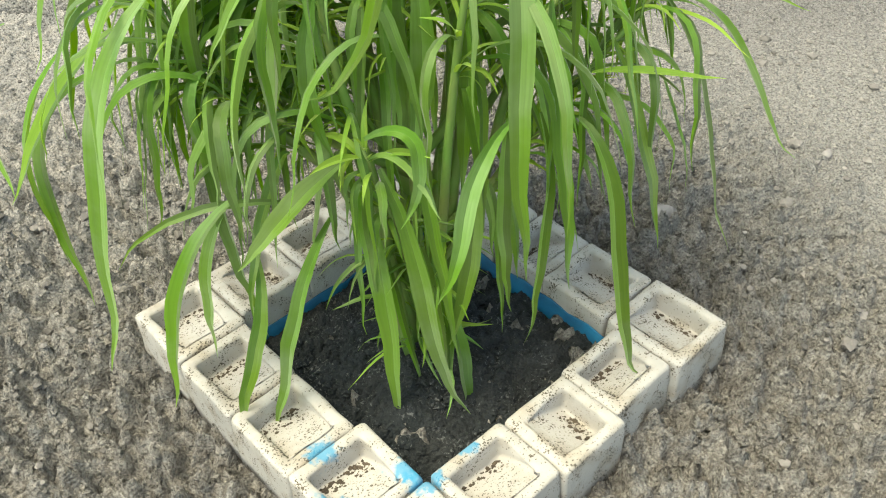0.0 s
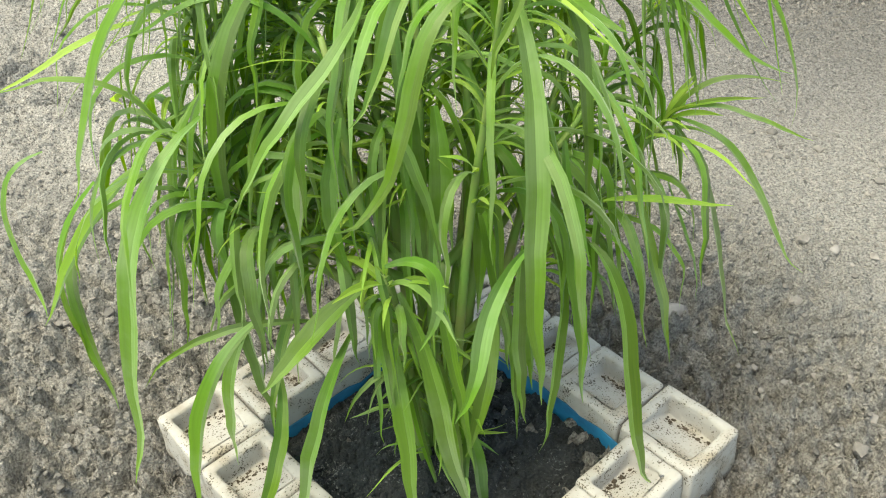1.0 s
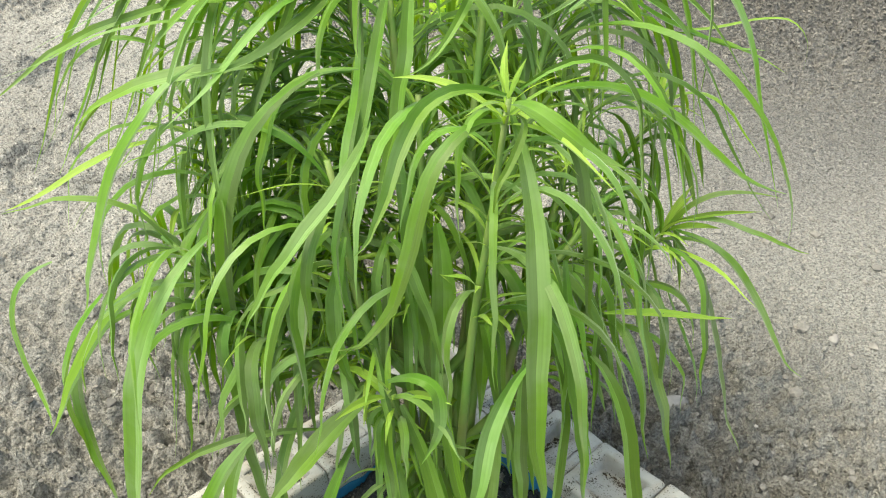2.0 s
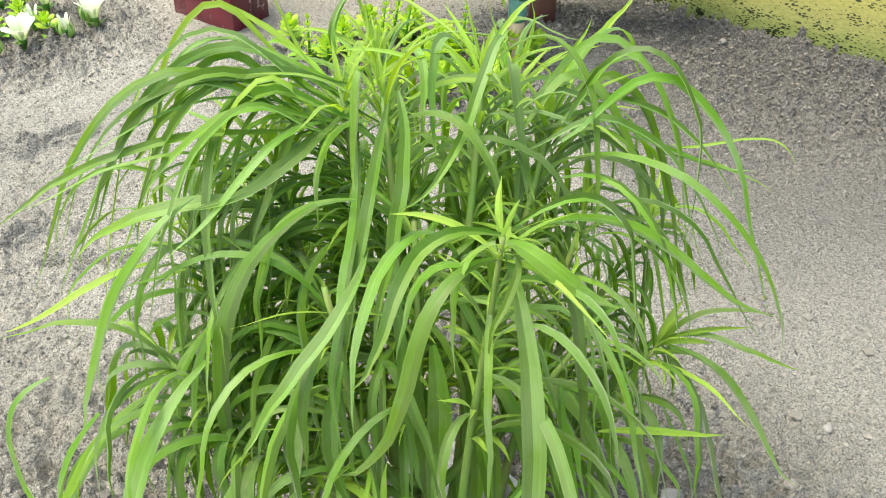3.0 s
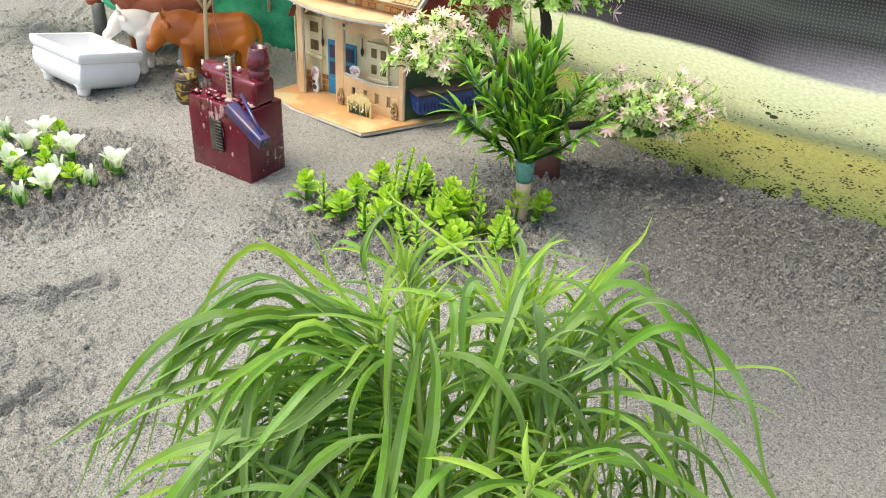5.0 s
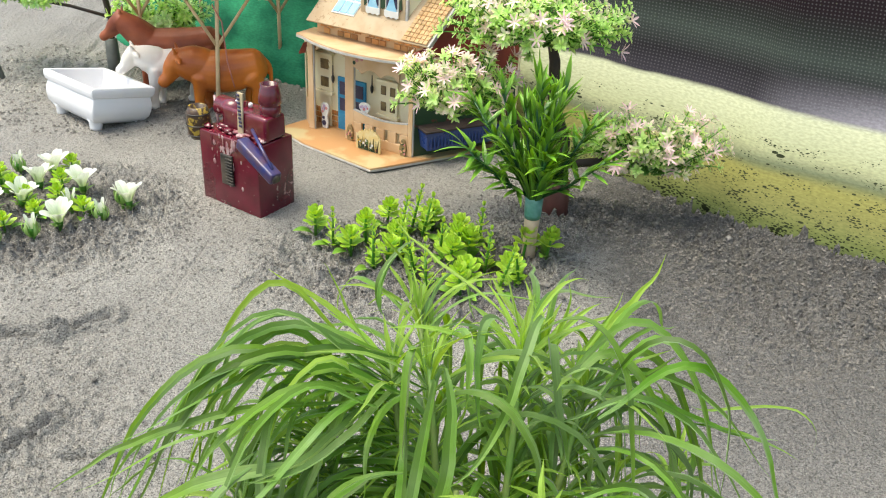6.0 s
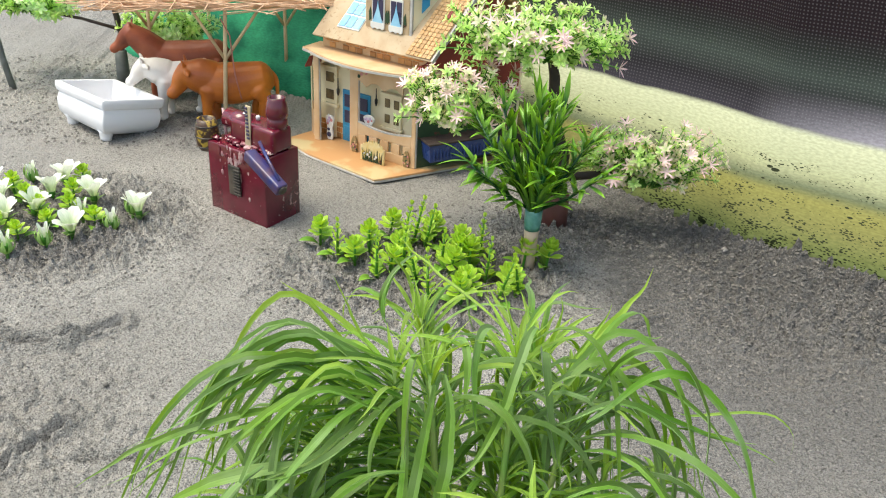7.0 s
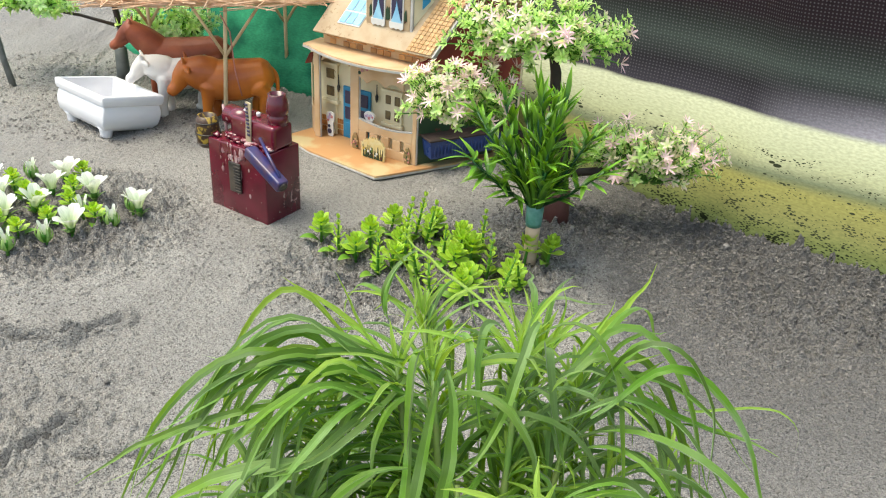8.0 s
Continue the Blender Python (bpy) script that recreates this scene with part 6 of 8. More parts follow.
# ---- maroon engine model ----
def make_engine():
    th = thing("toy_engine", stand(-0.213, 0.742, -36), "maroon painted model engine box with barrel and blue spout on sand", "toy engine")
    # the near corner is the origin; the long side runs back to the left
    L, D, H = 0.100, 0.060, 0.094
    bm = bmesh.new()
    box(bm, (-L / 2, D / 2, H / 2 - 0.004), (L, D, H + 0.004), None, 0.0018)
    body = part("body", bm, MAROON, th)
    bm = bmesh.new()
    box(bm, (-L / 2 + 0.012, D * 0.56, H + 0.014), (0.076, 0.034, 0.030), None, 0.005, 3)
    part("upper_box", bm, MAROON, th)
    bm = bmesh.new()
    tube(bm, [(-0.090, D * 0.5, H + 0.022), (-0.050, D * 0.5, H + 0.022)], [0.013, 0.013], 18)
    part("motor_drum", bm, MAROON, th)
    bm = bmesh.new()
    lathe(bm, [(0.0128, 0.0), (0.0128, 0.011), (0.0118, 0.012), (0.0118, 0.014), (0.0138, 0.0155), (0.0138, 0.022), (0.0118, 0.033), (0.0108, 0.034), (0.0112, 0.0385), (0.0084, 0.0385), (0.0078, 0.030)], 22, (-0.012, D * 0.62, H + 0.027))
    part("funnel", bm, MAROON, th)
    # spout
    bm = bmesh.new()
    d = Vector((0.066, -0.012, -0.024))
    p0 = Vector((-0.016, -0.0085, H + 0.005))
    rot = d.to_track_quat("X", "Z").to_matrix()
    box(bm, p0 + d * 0.5, (d.length, 0.0150, 0.0140), rot, 0.0026)
    sp = part("spout", bm, COBALT, th, "blue painted spout")
    bm = bmesh.new()
    tube(bm, [p0 + d * 1.0, p0 + d * 1.02], [0.0054, 0.0054], 14)
    part("opening", bm, BLACK, sp)
    bm = bmesh.new()
    tube(bm, [(-0.010, 0.004, H + 0.018), (0.016, -0.008, H + 0.006), (0.044, -0.019, H - 0.009)], [0.0022, 0.002, 0.0018], 8)
    part("stay_rod", bm, COBALT, th, "thin blue rod")
    # barrel on the far end
    bm = bmesh.new()
    lathe(bm, [(0.0110, 0.0), (0.0142, 0.006), (0.0152, 0.018), (0.0146, 0.020), (0.0152, 0.022), (0.0142, 0.032), (0.0116, 0.041), (0.0100, 0.041), (0.0102, 0.035)], 20, (-L - 0.010, 0.010, H - 0.020))
    br = part("barrel", bm, BARREL, th, "brown barrel with yellow paint worn off")
    for z in (0.006, 0.019, 0.033):
        bm = bmesh.new()
        r = 0.0144 if z != 0.019 else 0.0156
        ring = [(-L - 0.010 + r * math.cos(a), 0.010 + r * math.sin(a), H - 0.020 + z) for a in (2 * math.pi * k / 24 for k in range(25))]
        tube(bm, ring, 0.0009, 6, False)
        part("hoop", bm, BLACK, br)
    # grille
    bm = bmesh.new()
    box(bm, (-0.052, -0.0012, 0.050), (0.020, 0.003, 0.040), None, 0.001)
    gr = part("grille", bm, BLACK, th, "black ribbed grille with worn paint")
    for k in range(9):
        bm = bmesh.new()
        box(bm, (-0.046, -0.0035, 0.034 + 0.004 * k), (0.012, 0.003, 0.0016), None, 0.0004, 1)
        part("rib", bm, BLACK, gr)
    # stick with printed characters
    bm = bmesh.new()
    rot = Matrix.Rotation(radians(4), 3, "Y")
    box(bm, (-0.040, D * 0.25, H + 0.026), (0.009, 0.0022, 0.056), rot, 0.001)
    st = part("wooden_stick", bm, STICK, th, "flat wooden stick with dark printed marks")
    for k in range(9):
        bm = bmesh.new()
        box(bm, (-0.0395 - 0.0002 * k, D * 0.25 - 0.0016, H + 0.012 + 0.0048 * k), (0.0048, 0.0006, 0.0030), rot, 0)
        part("printed_bar", bm, DARK_GLASS, st)
    # lumps of dried glue and small fittings
    rnd = random.Random(3)
    for c, s in (((-0.060, 0.012, H + 0.002), 0.006), ((-0.036, 0.010, H + 0.001), 0.005), ((-0.074, 0.022, H + 0.002), 0.009), ((-0.012, 0.020, H + 0.001), 0.008)):
        bm = bmesh.new()
        r = bmesh.ops.create_icosphere(bm, subdivisions=3, radius=s)
        for v in r["verts"]:
            v.co = Vector((v.co.x * 1.3, v.co.y, v.co.z * 0.5)) * (1 + 0.35 * noise.noise(v.co * 160 + Vector(c) * 50)) + Vector(c)
        part("glue_lump", bm, GLUE if s == 0.005 else MAROON, th, "lump of dried glue" if s == 0.005 else "")
    # runs and splashes of dried glue on the front and the top
    for k in range(44):
        x, z = -0.050 + rnd.gauss(0, 0.017), H - abs(rnd.gauss(0, 0.030))
        s = rnd.uniform(0.0007, 0.0026)
        bm = bmesh.new()
        r = bmesh.ops.create_icosphere(bm, subdivisions=2, radius=s)
        for v in r["verts"]:
            v.co = Vector((v.co.x * rnd.uniform(0.8, 1.2), v.co.y * 0.28, v.co.z * (1.8 if k % 3 else 3.4))) + Vector((x, -0.0002, z))
        part("glue_run", bm, GLUE if k % 4 else MAROON, th)
    for k in range(30):
        c0 = Vector((rnd.uniform(-0.092, -0.004), rnd.uniform(0.006, 0.020), H + 0.001))
        s = rnd.uniform(0.0014, 0.0046)
        bm = bmesh.new()
        r = bmesh.ops.create_icosphere(bm, subdivisions=2, radius=s)
        for v in r["verts"]:
            v.co = Vector((v.co.x * 1.3, v.co.y, v.co.z * 0.55)) * (1 + 0.8 * noise.noise(v.co * 420 + c0 * 70)) + c0
        part("glue_lump", bm, MAROON if k % 2 else GLUE, th)
    for c in ((-0.060, 0.030, H + 0.031), (-0.042, 0.034, H + 0.030)):
        bm = bmesh.new()
        lathe(bm, [(0.0028, 0), (0.0028, 0.004), (0.002, 0.005)], 10, c)
        part("cap", bm, WHITE_PLASTIC, th, "small white cap")
    for a, b in (((-0.086, 0.020, H + 0.002), (-0.096, 0.026, H + 0.034)),):
        bm = bmesh.new()
        tube(bm, [a, b], 0.0018, 8)
        part("wire", bm, GLUE, th, "pinkish bent wire")
    return th


make_engine()


# ---- straw shelter ----
def make_shelter():
    o = Vector((-0.331, 1.073, 0))
    th = thing("straw_shelter", stand(o.x, o.y, 12), "open shelter of bamboo sticks with a straw roof", "shelter")
    H = 0.185
    feet = [(0, 0), (-0.115, 0.185), (0.11, 0.19), (-0.02, 0.30)]
    for k, (x, y) in enumerate(feet):
        bm = bmesh.new()
        lean = 0.012 if k == 0 else 0.0
        tube(bm, [(x, y, -0.006), (x + lean * 0.5, y, H * 0.5), (x + lean, y, H + 0.01)], [0.0034, 0.0032, 0.0029], 10)
        part("post", bm, BAMBOO, th)
        for s in (-1, 1):
            bm = bmesh.new()
            tube(bm, [(x + lean * 0.6, y, H * 0.60), (x + lean + s * 0.050, y, H + 0.004)], [0.0027, 0.0022], 8)
            part("brace", bm, BAMBOO, th)
    for y in (0.0, 0.19):
        bm = bmesh.new()
        tube(bm, [(-0.16, y, H + 0.006), (0.15, y, H + 0.006)], 0.004, 8)
        part("beam", bm, BAMBOO, th)
    rnd = random.Random(8)
    bm = bmesh.new()
    for k in range(1500):
        x, y = rnd.uniform(-0.17, 0.16), rnd.uniform(-0.06, 0.24)
        z = H + 0.012 + 0.035 * (1 - abs(y - 0.12) / 0.18) + rnd.uniform(0, 0.014)
        a = rnd.gauss(0.0, 0.22) + math.pi / 2 * (rnd.random() < 0.08)
        ln = rnd.uniform(0.04, 0.11)
        p = Vector((x, y, z))
        d = Vector((math.cos(a), math.sin(a), rnd.uniform(-0.12, 0.12))) * ln / 2
        tube(bm, [p - d, p + d], rnd.uniform(0.0005, 0.0011), 4, False)
    ob = part("straw_roof", bm, STRAW, th, "loose pinkish brown straw")
    # a red thread hanging from a brace
    bm = bmesh.new()
    tube(bm, [(0.004, -0.006, 0.175), (0.016, -0.008, 0.150), (0.020, -0.008, 0.090), (0.028, -0.008, 0.050)], 0.0011, 6)
    part("thread", bm, surface("red_thread", (0.55, 0.22, 0.18), 0.7), th, "hanging red thread")


make_shelter()


# ---- card house ----
def make_house():
    F = Vector((math.cos(radians(-33)), math.sin(radians(-33)), 0))     # along the front, to the right
    S = Vector((math.cos(radians(27)), math.sin(radians(27)), 0))       # along the side, backwards
    th = thing("card_house", stand(-0.029, 0.937) @ Matrix.Diagonal((1, 1, 1.04, 1)), "printed cardboard toy house with porch, tan walls and dormer", "toy house")
    Z = Vector((0, 0, 1))

    def P(a, b, z):
        """a metres left along the front, b metres back along the side, z up."""
        return -F * a + S * b + Z * z

    def Q(a, b, z):
        """The same, but b is square to the front."""
        return -F * a - NF * b + Z * z

    def slab(bm, pts, thick, out):
        lo = [bm.verts.new(p) for p in pts]
        hi = [bm.verts.new(p + out * thick) for p in pts]
        n = len(pts)
        bm.faces.new(lo[::-1])
        bm.faces.new(hi)
        for k in range(n):
            bm.faces.new((lo[k], lo[(k + 1) % n], hi[(k + 1) % n], hi[k]))

    def panel(name, pts, thick, out, mat, parent=None, label=""):
        bm = bmesh.new()
        slab(bm, pts, thick, out)
        bmesh.ops.bevel(bm, geom=bm.edges[:], offset=0.0005, segments=1, affect="EDGES")
        return part(name, bm, mat, parent or th, label, smooth=False)

    NF = F.cross(Z).normalized()                 # out of the front
    NS = S.cross(Z).normalized() * 1.0           # out of the side
    if NF.y > 0:
        NF = -NF
    if NS.y > 0:
        NS = -NS
    W, D, B = 0.180, 0.17, 0.024                # front width, side depth, porch depth

    def rect(a0, a1, z0, z1, b=0.0, off=0.0):
        return [Q(a1, b, z0) + NF * off, Q(a0, b, z0) + NF * off, Q(a0, b, z1) + NF * off, Q(a1, b, z1) + NF * off]

    def srect(b0, b1, z0, z1, a=0.0, off=0.0):
        return [P(a, b0, z0) + NS * off, P(a, b1, z0) + NS * off, P(a, b1, z1) + NS * off, P(a, b0, z1) + NS * off]

    # base plate with a printed forecourt
    plan = [(-0.205, 0.092), (-0.159, 0.037), (-0.058, -0.046), (-0.044, -0.040), (0.115, 0.044), (0.130, 0.120), (-0.100, 0.200)]
    base = panel("base_plate", [Vector((x, y, 0)) for x, y in plan], 0.0045, Z, FLOOR_CARD)
    panel("base_edge", [Vector((x * 1.012, y * 1.012, -0.001)) for x, y in plan], 0.003, Z, CARD_EDGE, base)
    G = 0.0047
    # back wall of the porch
    wall = panel("porch_wall", rect(0.0, W + 0.018, G, 0.137, B), 0.004, -NF, CREAM)
    for k in range(14):
        for r in range(3):
            a = 0.1505 + 0.0043 * k + (0.002 if r % 2 else 0)
            if a < W + 0.012:
                panel("brick", rect(a, a + 0.0040, G + 0.0005 + 0.0085 * r, G + 0.008 + 0.0085 * r, B, 0.0), 0.0012, NF, BRICK, wall)
    # side wall, dark green low and red gable above
    side = panel("side_wall", srect(0.0, D, G, 0.095), 0.004, -NS, GREEN_CARD)
    panel("gable_wall", [P(0, 0.0, 0.0952), P(0, D, 0.0952), P(0, D, 0.15), P(0, D * 0.62, 0.275), P(0, 0.012, 0.152), P(0, 0.0, 0.15)], 0.004, -NS, RED_CARD, None, "dark red side wall")
    panel("left_wall", [P(W, B, G), P(W, D, G), P(W, D, 0.15), P(W, D * 0.62, 0.27), P(W, B, 0.16)], 0.004, F, CREAM)
    panel("back_wall", [P(W, D, G), P(0, D, G), P(0, D, 0.15), P(W, D, 0.15)], 0.004, NF, CREAM)
    # posts
    for a, w in ((W + 0.001, 0.010), (0.110, 0.015), (0.0035, 0.007)):
        p = panel("porch_post", rect(a - w / 2, a + w / 2, G, 0.137, 0.0), 0.004, NF, TAN)
        panel("post_edge", rect(a - w / 2 - 0.0016, a - w / 2 - 0.0002, G, 0.137, 0.0), 0.0034, NF, CARD_EDGE, p)
    # railing with square openings
    top = [Q(0.007 + 0.0955 * k / 12, 0.0, 0.0500 - 0.0055 * math.sin(math.pi * k / 12)) for k in range(13)]
    rail = panel("railing", [Q(0.1025, 0, 0.034), Q(0.007, 0, 0.034), *top], 0.004, NF, TAN)
    panel("rail_edge", [*[p + Z * 0.0002 for p in top], *[p + Z * 0.0020 for p in top[::-1]]], 0.0042, NF, CARD_EDGE, rail)
    panel("rail_foot", rect(0.007, 0.1025, G, 0.018, 0.0), 0.004, NF, TAN, rail)
    for k in range(5):
        a = 0.007 + 0.0203 * k
        panel("baluster", rect(a, a + 0.0143, 0.0182, 0.0338, 0.0), 0.004, NF, TAN, rail)
    # scalloped valance
    n = 26
    low = []
    for k in range(n + 1):
        a = 0.024 + 0.080 * k / n
        low.append(P(a, 0.0, 0.104 + 0.009 * abs(math.sin(k / n * math.pi * 2.5))))
    panel("valance", [P(0.104, 0, 0.137), *low[::-1], P(0.024, 0, 0.137)], 0.0035, NF, TAN)
    for k, (a, z) in enumerate(((0.099, 0.128), (0.092, 0.131), (0.085, 0.129), (0.096, 0.122), (0.101, 0.118), (0.088, 0.125))):
        panel("printed_flower", [P(a + 0.0028 * math.cos(t * 1.047), 0, z + 0.0028 * math.sin(t * 1.047)) + NF * 0.0036 for t in range(6)], 0.0005, NF, PRINT_PINK if k % 2 else GREEN_CARD)
    low = [P(0.120 + 0.05 * k / 12, 0.0, 0.122 + 0.011 * math.sin(k / 12 * math.pi)) for k in range(13)]
    panel("valance", [P(0.170, 0, 0.137), *low[::-1], P(0.120, 0, 0.137)], 0.0035, NF, TAN)
    # left bay with a rounded opening
    def V(s, z):
        return Q(W + 0.005 + 0.024 * s, 0.001 + 0.020 * s, z)

    bay = panel("bay_panel", [V(1, G), V(0, G), V(0, 0.042), V(1, 0.042)], 0.003, NF, TAN, None, "card bay panel with a rounded opening")
    panel("bay_post", [V(1, 0.042), V(0.80, 0.042), V(0.80, 0.135), V(1, 0.135)], 0.003, NF, CREAM, bay)
    panel("bay_post", [V(0.18, 0.042), V(0, 0.042), V(0, 0.135), V(0.18, 0.135)], 0.003, NF, CREAM, bay)
    arch = [V(0.18 + 0.62 * k / 10, 0.098 + 0.018 * math.sin(math.pi * k / 10)) for k in range(11)]
    panel("bay_arch", [V(0.80, 0.135), *arch[::-1], V(0.18, 0.135)], 0.003, NF, CREAM, bay)
    sill = [V(0.18 + 0.62 * k / 10, 0.056 - 0.012 * math.sin(math.pi * k / 10)) for k in range(11)]
    panel("bay_sill", [V(0.80, 0.0422), V(0.18, 0.0422), *sill], 0.003, NF, TAN, bay)
    panel("awning", [P(W + 0.010, -0.005, 0.126), P(W + 0.030, 0.004, 0.108), P(W + 0.034, 0.030, 0.108), P(W + 0.012, 0.028, 0.130)], 0.003, Z, RED_CARD, None, "small striped awning")

    # doors and windows
    def window(name, a0, a1, z0, z1, b, frame, pane, bars=(1, 1), parent=None, label=""):
        w = panel(name, rect(a0, a1, z0, z1, b), 0.004, NF, frame, parent, label)
        na, nz = bars[0] + 1, bars[1] + 1
        da, dz = (a1 - a0), (z1 - z0)
        m = 0.22
        for i in range(na):
            for j in range(nz):
                x0, x1 = a0 + da * (i + m) / na, a0 + da * (i + 1 - m) / na
                y0, y1 = z0 + dz * (j + m) / nz, z0 + dz * (j + 1 - m) / nz
                panel("pane", rect(x0, x1, y0, y1, b, 0.0042), 0.0006, NF, pane, w)
        return w

    door = panel("door", rect(0.099, 0.150, G, 0.083, B), 0.003, NF, SKY_BLUE, None, "bright blue double door")
    panel("door_gap", rect(0.1235, 0.1255, G, 0.083, B, 0.0032), 0.0006, NF, CREAM, door)
    for a in (0.103, 0.1300):
        for z in (0.034, 0.058):
            panel("door_panel", rect(a, a + 0.0160, z, z + 0.019, B, 0.0032), 0.0006, NF, DARK_GLASS, door)
        panel("door_panel", rect(a, a + 0.0160, 0.010, 0.029, B, 0.0032), 0.0012, NF, SKY_BLUE, door)
    panel("fanlight", rect(0.104, 0.114, 0.098, 0.117, B), 0.002, NF, PALE_BLUE)
    w = window("window", 0.042, 0.074, 0.046, 0.092, B, CREAM, PANE_BROWN, (1, 1))
    panel("sill", rect(0.039, 0.077, 0.041, 0.0458, B), 0.008, NF, CREAM, w)
    panel("lintel", rect(0.039, 0.077, 0.0922, 0.096, B), 0.008, NF, CREAM, w)
    w = window("window", 0.160, 0.186, 0.058, 0.110, B, CREAM, PANE_BROWN, (0, 1))
    panel("sill", rect(0.157, 0.189, 0.053, 0.0578, B), 0.008, NF, CREAM, w)
    panel("lintel", rect(0.157, 0.189, 0.1102, 0.114, B), 0.008, NF, CREAM, w)
    for a in (0.086, 0.157):
        bm = bmesh.new()
        c = Q(a, B, 0.072) + NF * 0.005
        lathe(bm, [(0.0009, 0.0), (0.0022, 0.004), (0.0024, 0.009), (0.0010, 0.012), (0.0006, 0.026)], 10, c)
        part("wall_lantern", bm, BLACK, th)
    # little printed card cut-outs in the porch
    def cut_out(name, a, b, z, h, outline, back, label):
        """A card cut to a shape given by half widths up its height."""
        left = [Q(a + w, b, z + h * t) for t, w in outline]
        right = [Q(a - w, b, z + h * t) for t, w in outline[::-1]]
        return panel(name, left[::-1] + right[::-1], 0.003, NF, back, None, label)

    def dots(card, a, b, z, spots, off=0.0032):
        """Printed petals: small six-cornered patches on a card."""
        for da, dz, r, mat in spots:
            panel("printed_flower", [Q(a + da + r * math.cos(t * 1.047), b, z + dz + r * math.sin(t * 1.047)) + NF * off for t in range(6)], 0.0004, NF, mat, card)

    c = cut_out("cut_out", 0.166, 0.012, G, 0.038, ((0, 0.0045), (0.22, 0.0065), (0.40, 0.0048), (0.52, 0.0042), (0.66, 0.0072), (0.84, 0.0080), (0.95, 0.0062), (1, 0.0035)), WHITE_CARD, "white card cut-out with a lilac flower print")
    dots(c, 0.166, 0.012, G, ((0.002, 0.029, 0.0032, LILAC), (-0.0035, 0.031, 0.0026, PRINT_PINK), (0.0, 0.034, 0.0024, LILAC), (0.0035, 0.025, 0.0022, PRINT_PINK), (0.001, 0.008, 0.0042, DARK_GLASS), (0.0018, 0.016, 0.0026, DARK_GLASS)))
    c = cut_out("flower_pot", 0.088, 0.006, G + 0.040, 0.017, ((0, 0.0045), (0.25, 0.0055), (0.45, 0.0090), (0.75, 0.0098), (0.93, 0.0066), (1, 0.003)), WHITE_CARD, "white card cut-out with a lilac flower print")
    dots(c, 0.088, 0.006, G + 0.040, ((0.003, 0.011, 0.0030, LILAC), (-0.003, 0.012, 0.0028, LILAC), (0.0, 0.008, 0.0026, PRINT_PINK), (-0.006, 0.010, 0.0018, PRINT_PINK), (0.0065, 0.010, 0.0018, LILAC)))
    jag = [Q(0.041 + 0.042 * k / 18, -0.020, G + (0.021 + 0.010 * math.sin(math.pi * (k / 18) ** 0.8)) * (1 + 0.09 * (-1) ** k)) for k in range(19)]
    c = panel("flower_bed", [Q(0.083, -0.020, G), Q(0.041, -0.020, G), *jag], 0.003, NF, PRINT_CREAM, None, "jagged card cut-out printed with leaves and flowers")
    rp = random.Random(3)
    for k in range(26):
        x, h = rp.uniform(0.045, 0.079), rp.uniform(0.010, 0.021)
        d = rp.uniform(-0.004, 0.004)
        panel("printed_leaf", [Q(x + 0.0012, -0.020, G + 0.001) + NF * 0.0032, Q(x - 0.0012, -0.020, G + 0.001) + NF * 0.0032, Q(x + d, -0.020, G + h) + NF * 0.0032], 0.0002 + 0.00003 * k, NF, GREEN_CARD, c)
    dots(c, 0.062, -0.020, G, [(rp.uniform(-0.016, 0.016), rp.uniform(0.006, 0.021), rp.uniform(0.0012, 0.0021), (WHITE_CARD, FLOWER_CARD)[k % 2]) for k in range(12)], 0.0045)
    for a, b, n in ((0.107, -0.0042, 12), (0.013, -0.0042, 14)):
        c = cut_out("printed_shrub", a, b, G, 0.024, ((0, 0.004), (0.4, 0.006), (0.7, 0.005), (1, 0.002)), GREEN_PRINT, "shrub printed on the card")
        dots(c, a, b, G, [(rp.uniform(-0.005, 0.005), rp.uniform(0.004, 0.020), rp.uniform(0.0012, 0.002), (TAN, GREEN_CARD, PRINT_PINK)[k % 3]) for k in range(n)])
    # porch roof with a bowed front edge
    bow = []
    for k in range(17):
        t = k / 16
        bow.append(Q(-0.012 + (W + 0.034) * t, -0.008 - 0.026 * math.sin(math.pi * min(1, t * 1.05)) ** 0.8, 0.1372))
    pr = panel("porch_roof", [*bow, Q(W + 0.022, B + 0.01, 0.1372), P(-0.012, B + 0.01, 0.1372)], 0.0045, Z, TAN)
    panel("roof_edge", [p + NF * 0.0008 - Z * 0.0006 for p in bow] + [Q(W + 0.018, 0.02, 0.1366), P(-0.01, 0.02, 0.1366)], 0.003, Z, CARD_EDGE, pr)
    # band of bricks above it
    band = panel("brick_band", rect(-0.004, W + 0.004, 0.1418, 0.160, 0.018), 0.004, -NF, TAN)
    for k in range(15):
        for r in range(2):
            a = 0.000 + 0.0123 * k + (0.006 if r else 0)
            if (k * 7 + r * 3) % 4 == 0 or a + 0.0105 > W:
                continue
            panel("brick", rect(a, a + 0.0108, 0.1425 + 0.0088 * r, 0.150 + 0.0088 * r, 0.018), 0.0014, NF, BRICK, band)
    # front roof slope
    NR = F.cross(S * 0.10 + Z * 0.125).normalized()
    if NR.z < 0:
        NR = -NR

    def R(a, t, h=0.0):
        return P(a, 0.004 + 0.10 * t, 0.158 + 0.125 * t) + NR * h

    roof = panel("roof", [R(W + 0.012, 0), R(-0.014, 0), R(-0.014, 1), R(W + 0.012, 1)], 0.004, NR, SLOPE, None, "printed card roof slope")
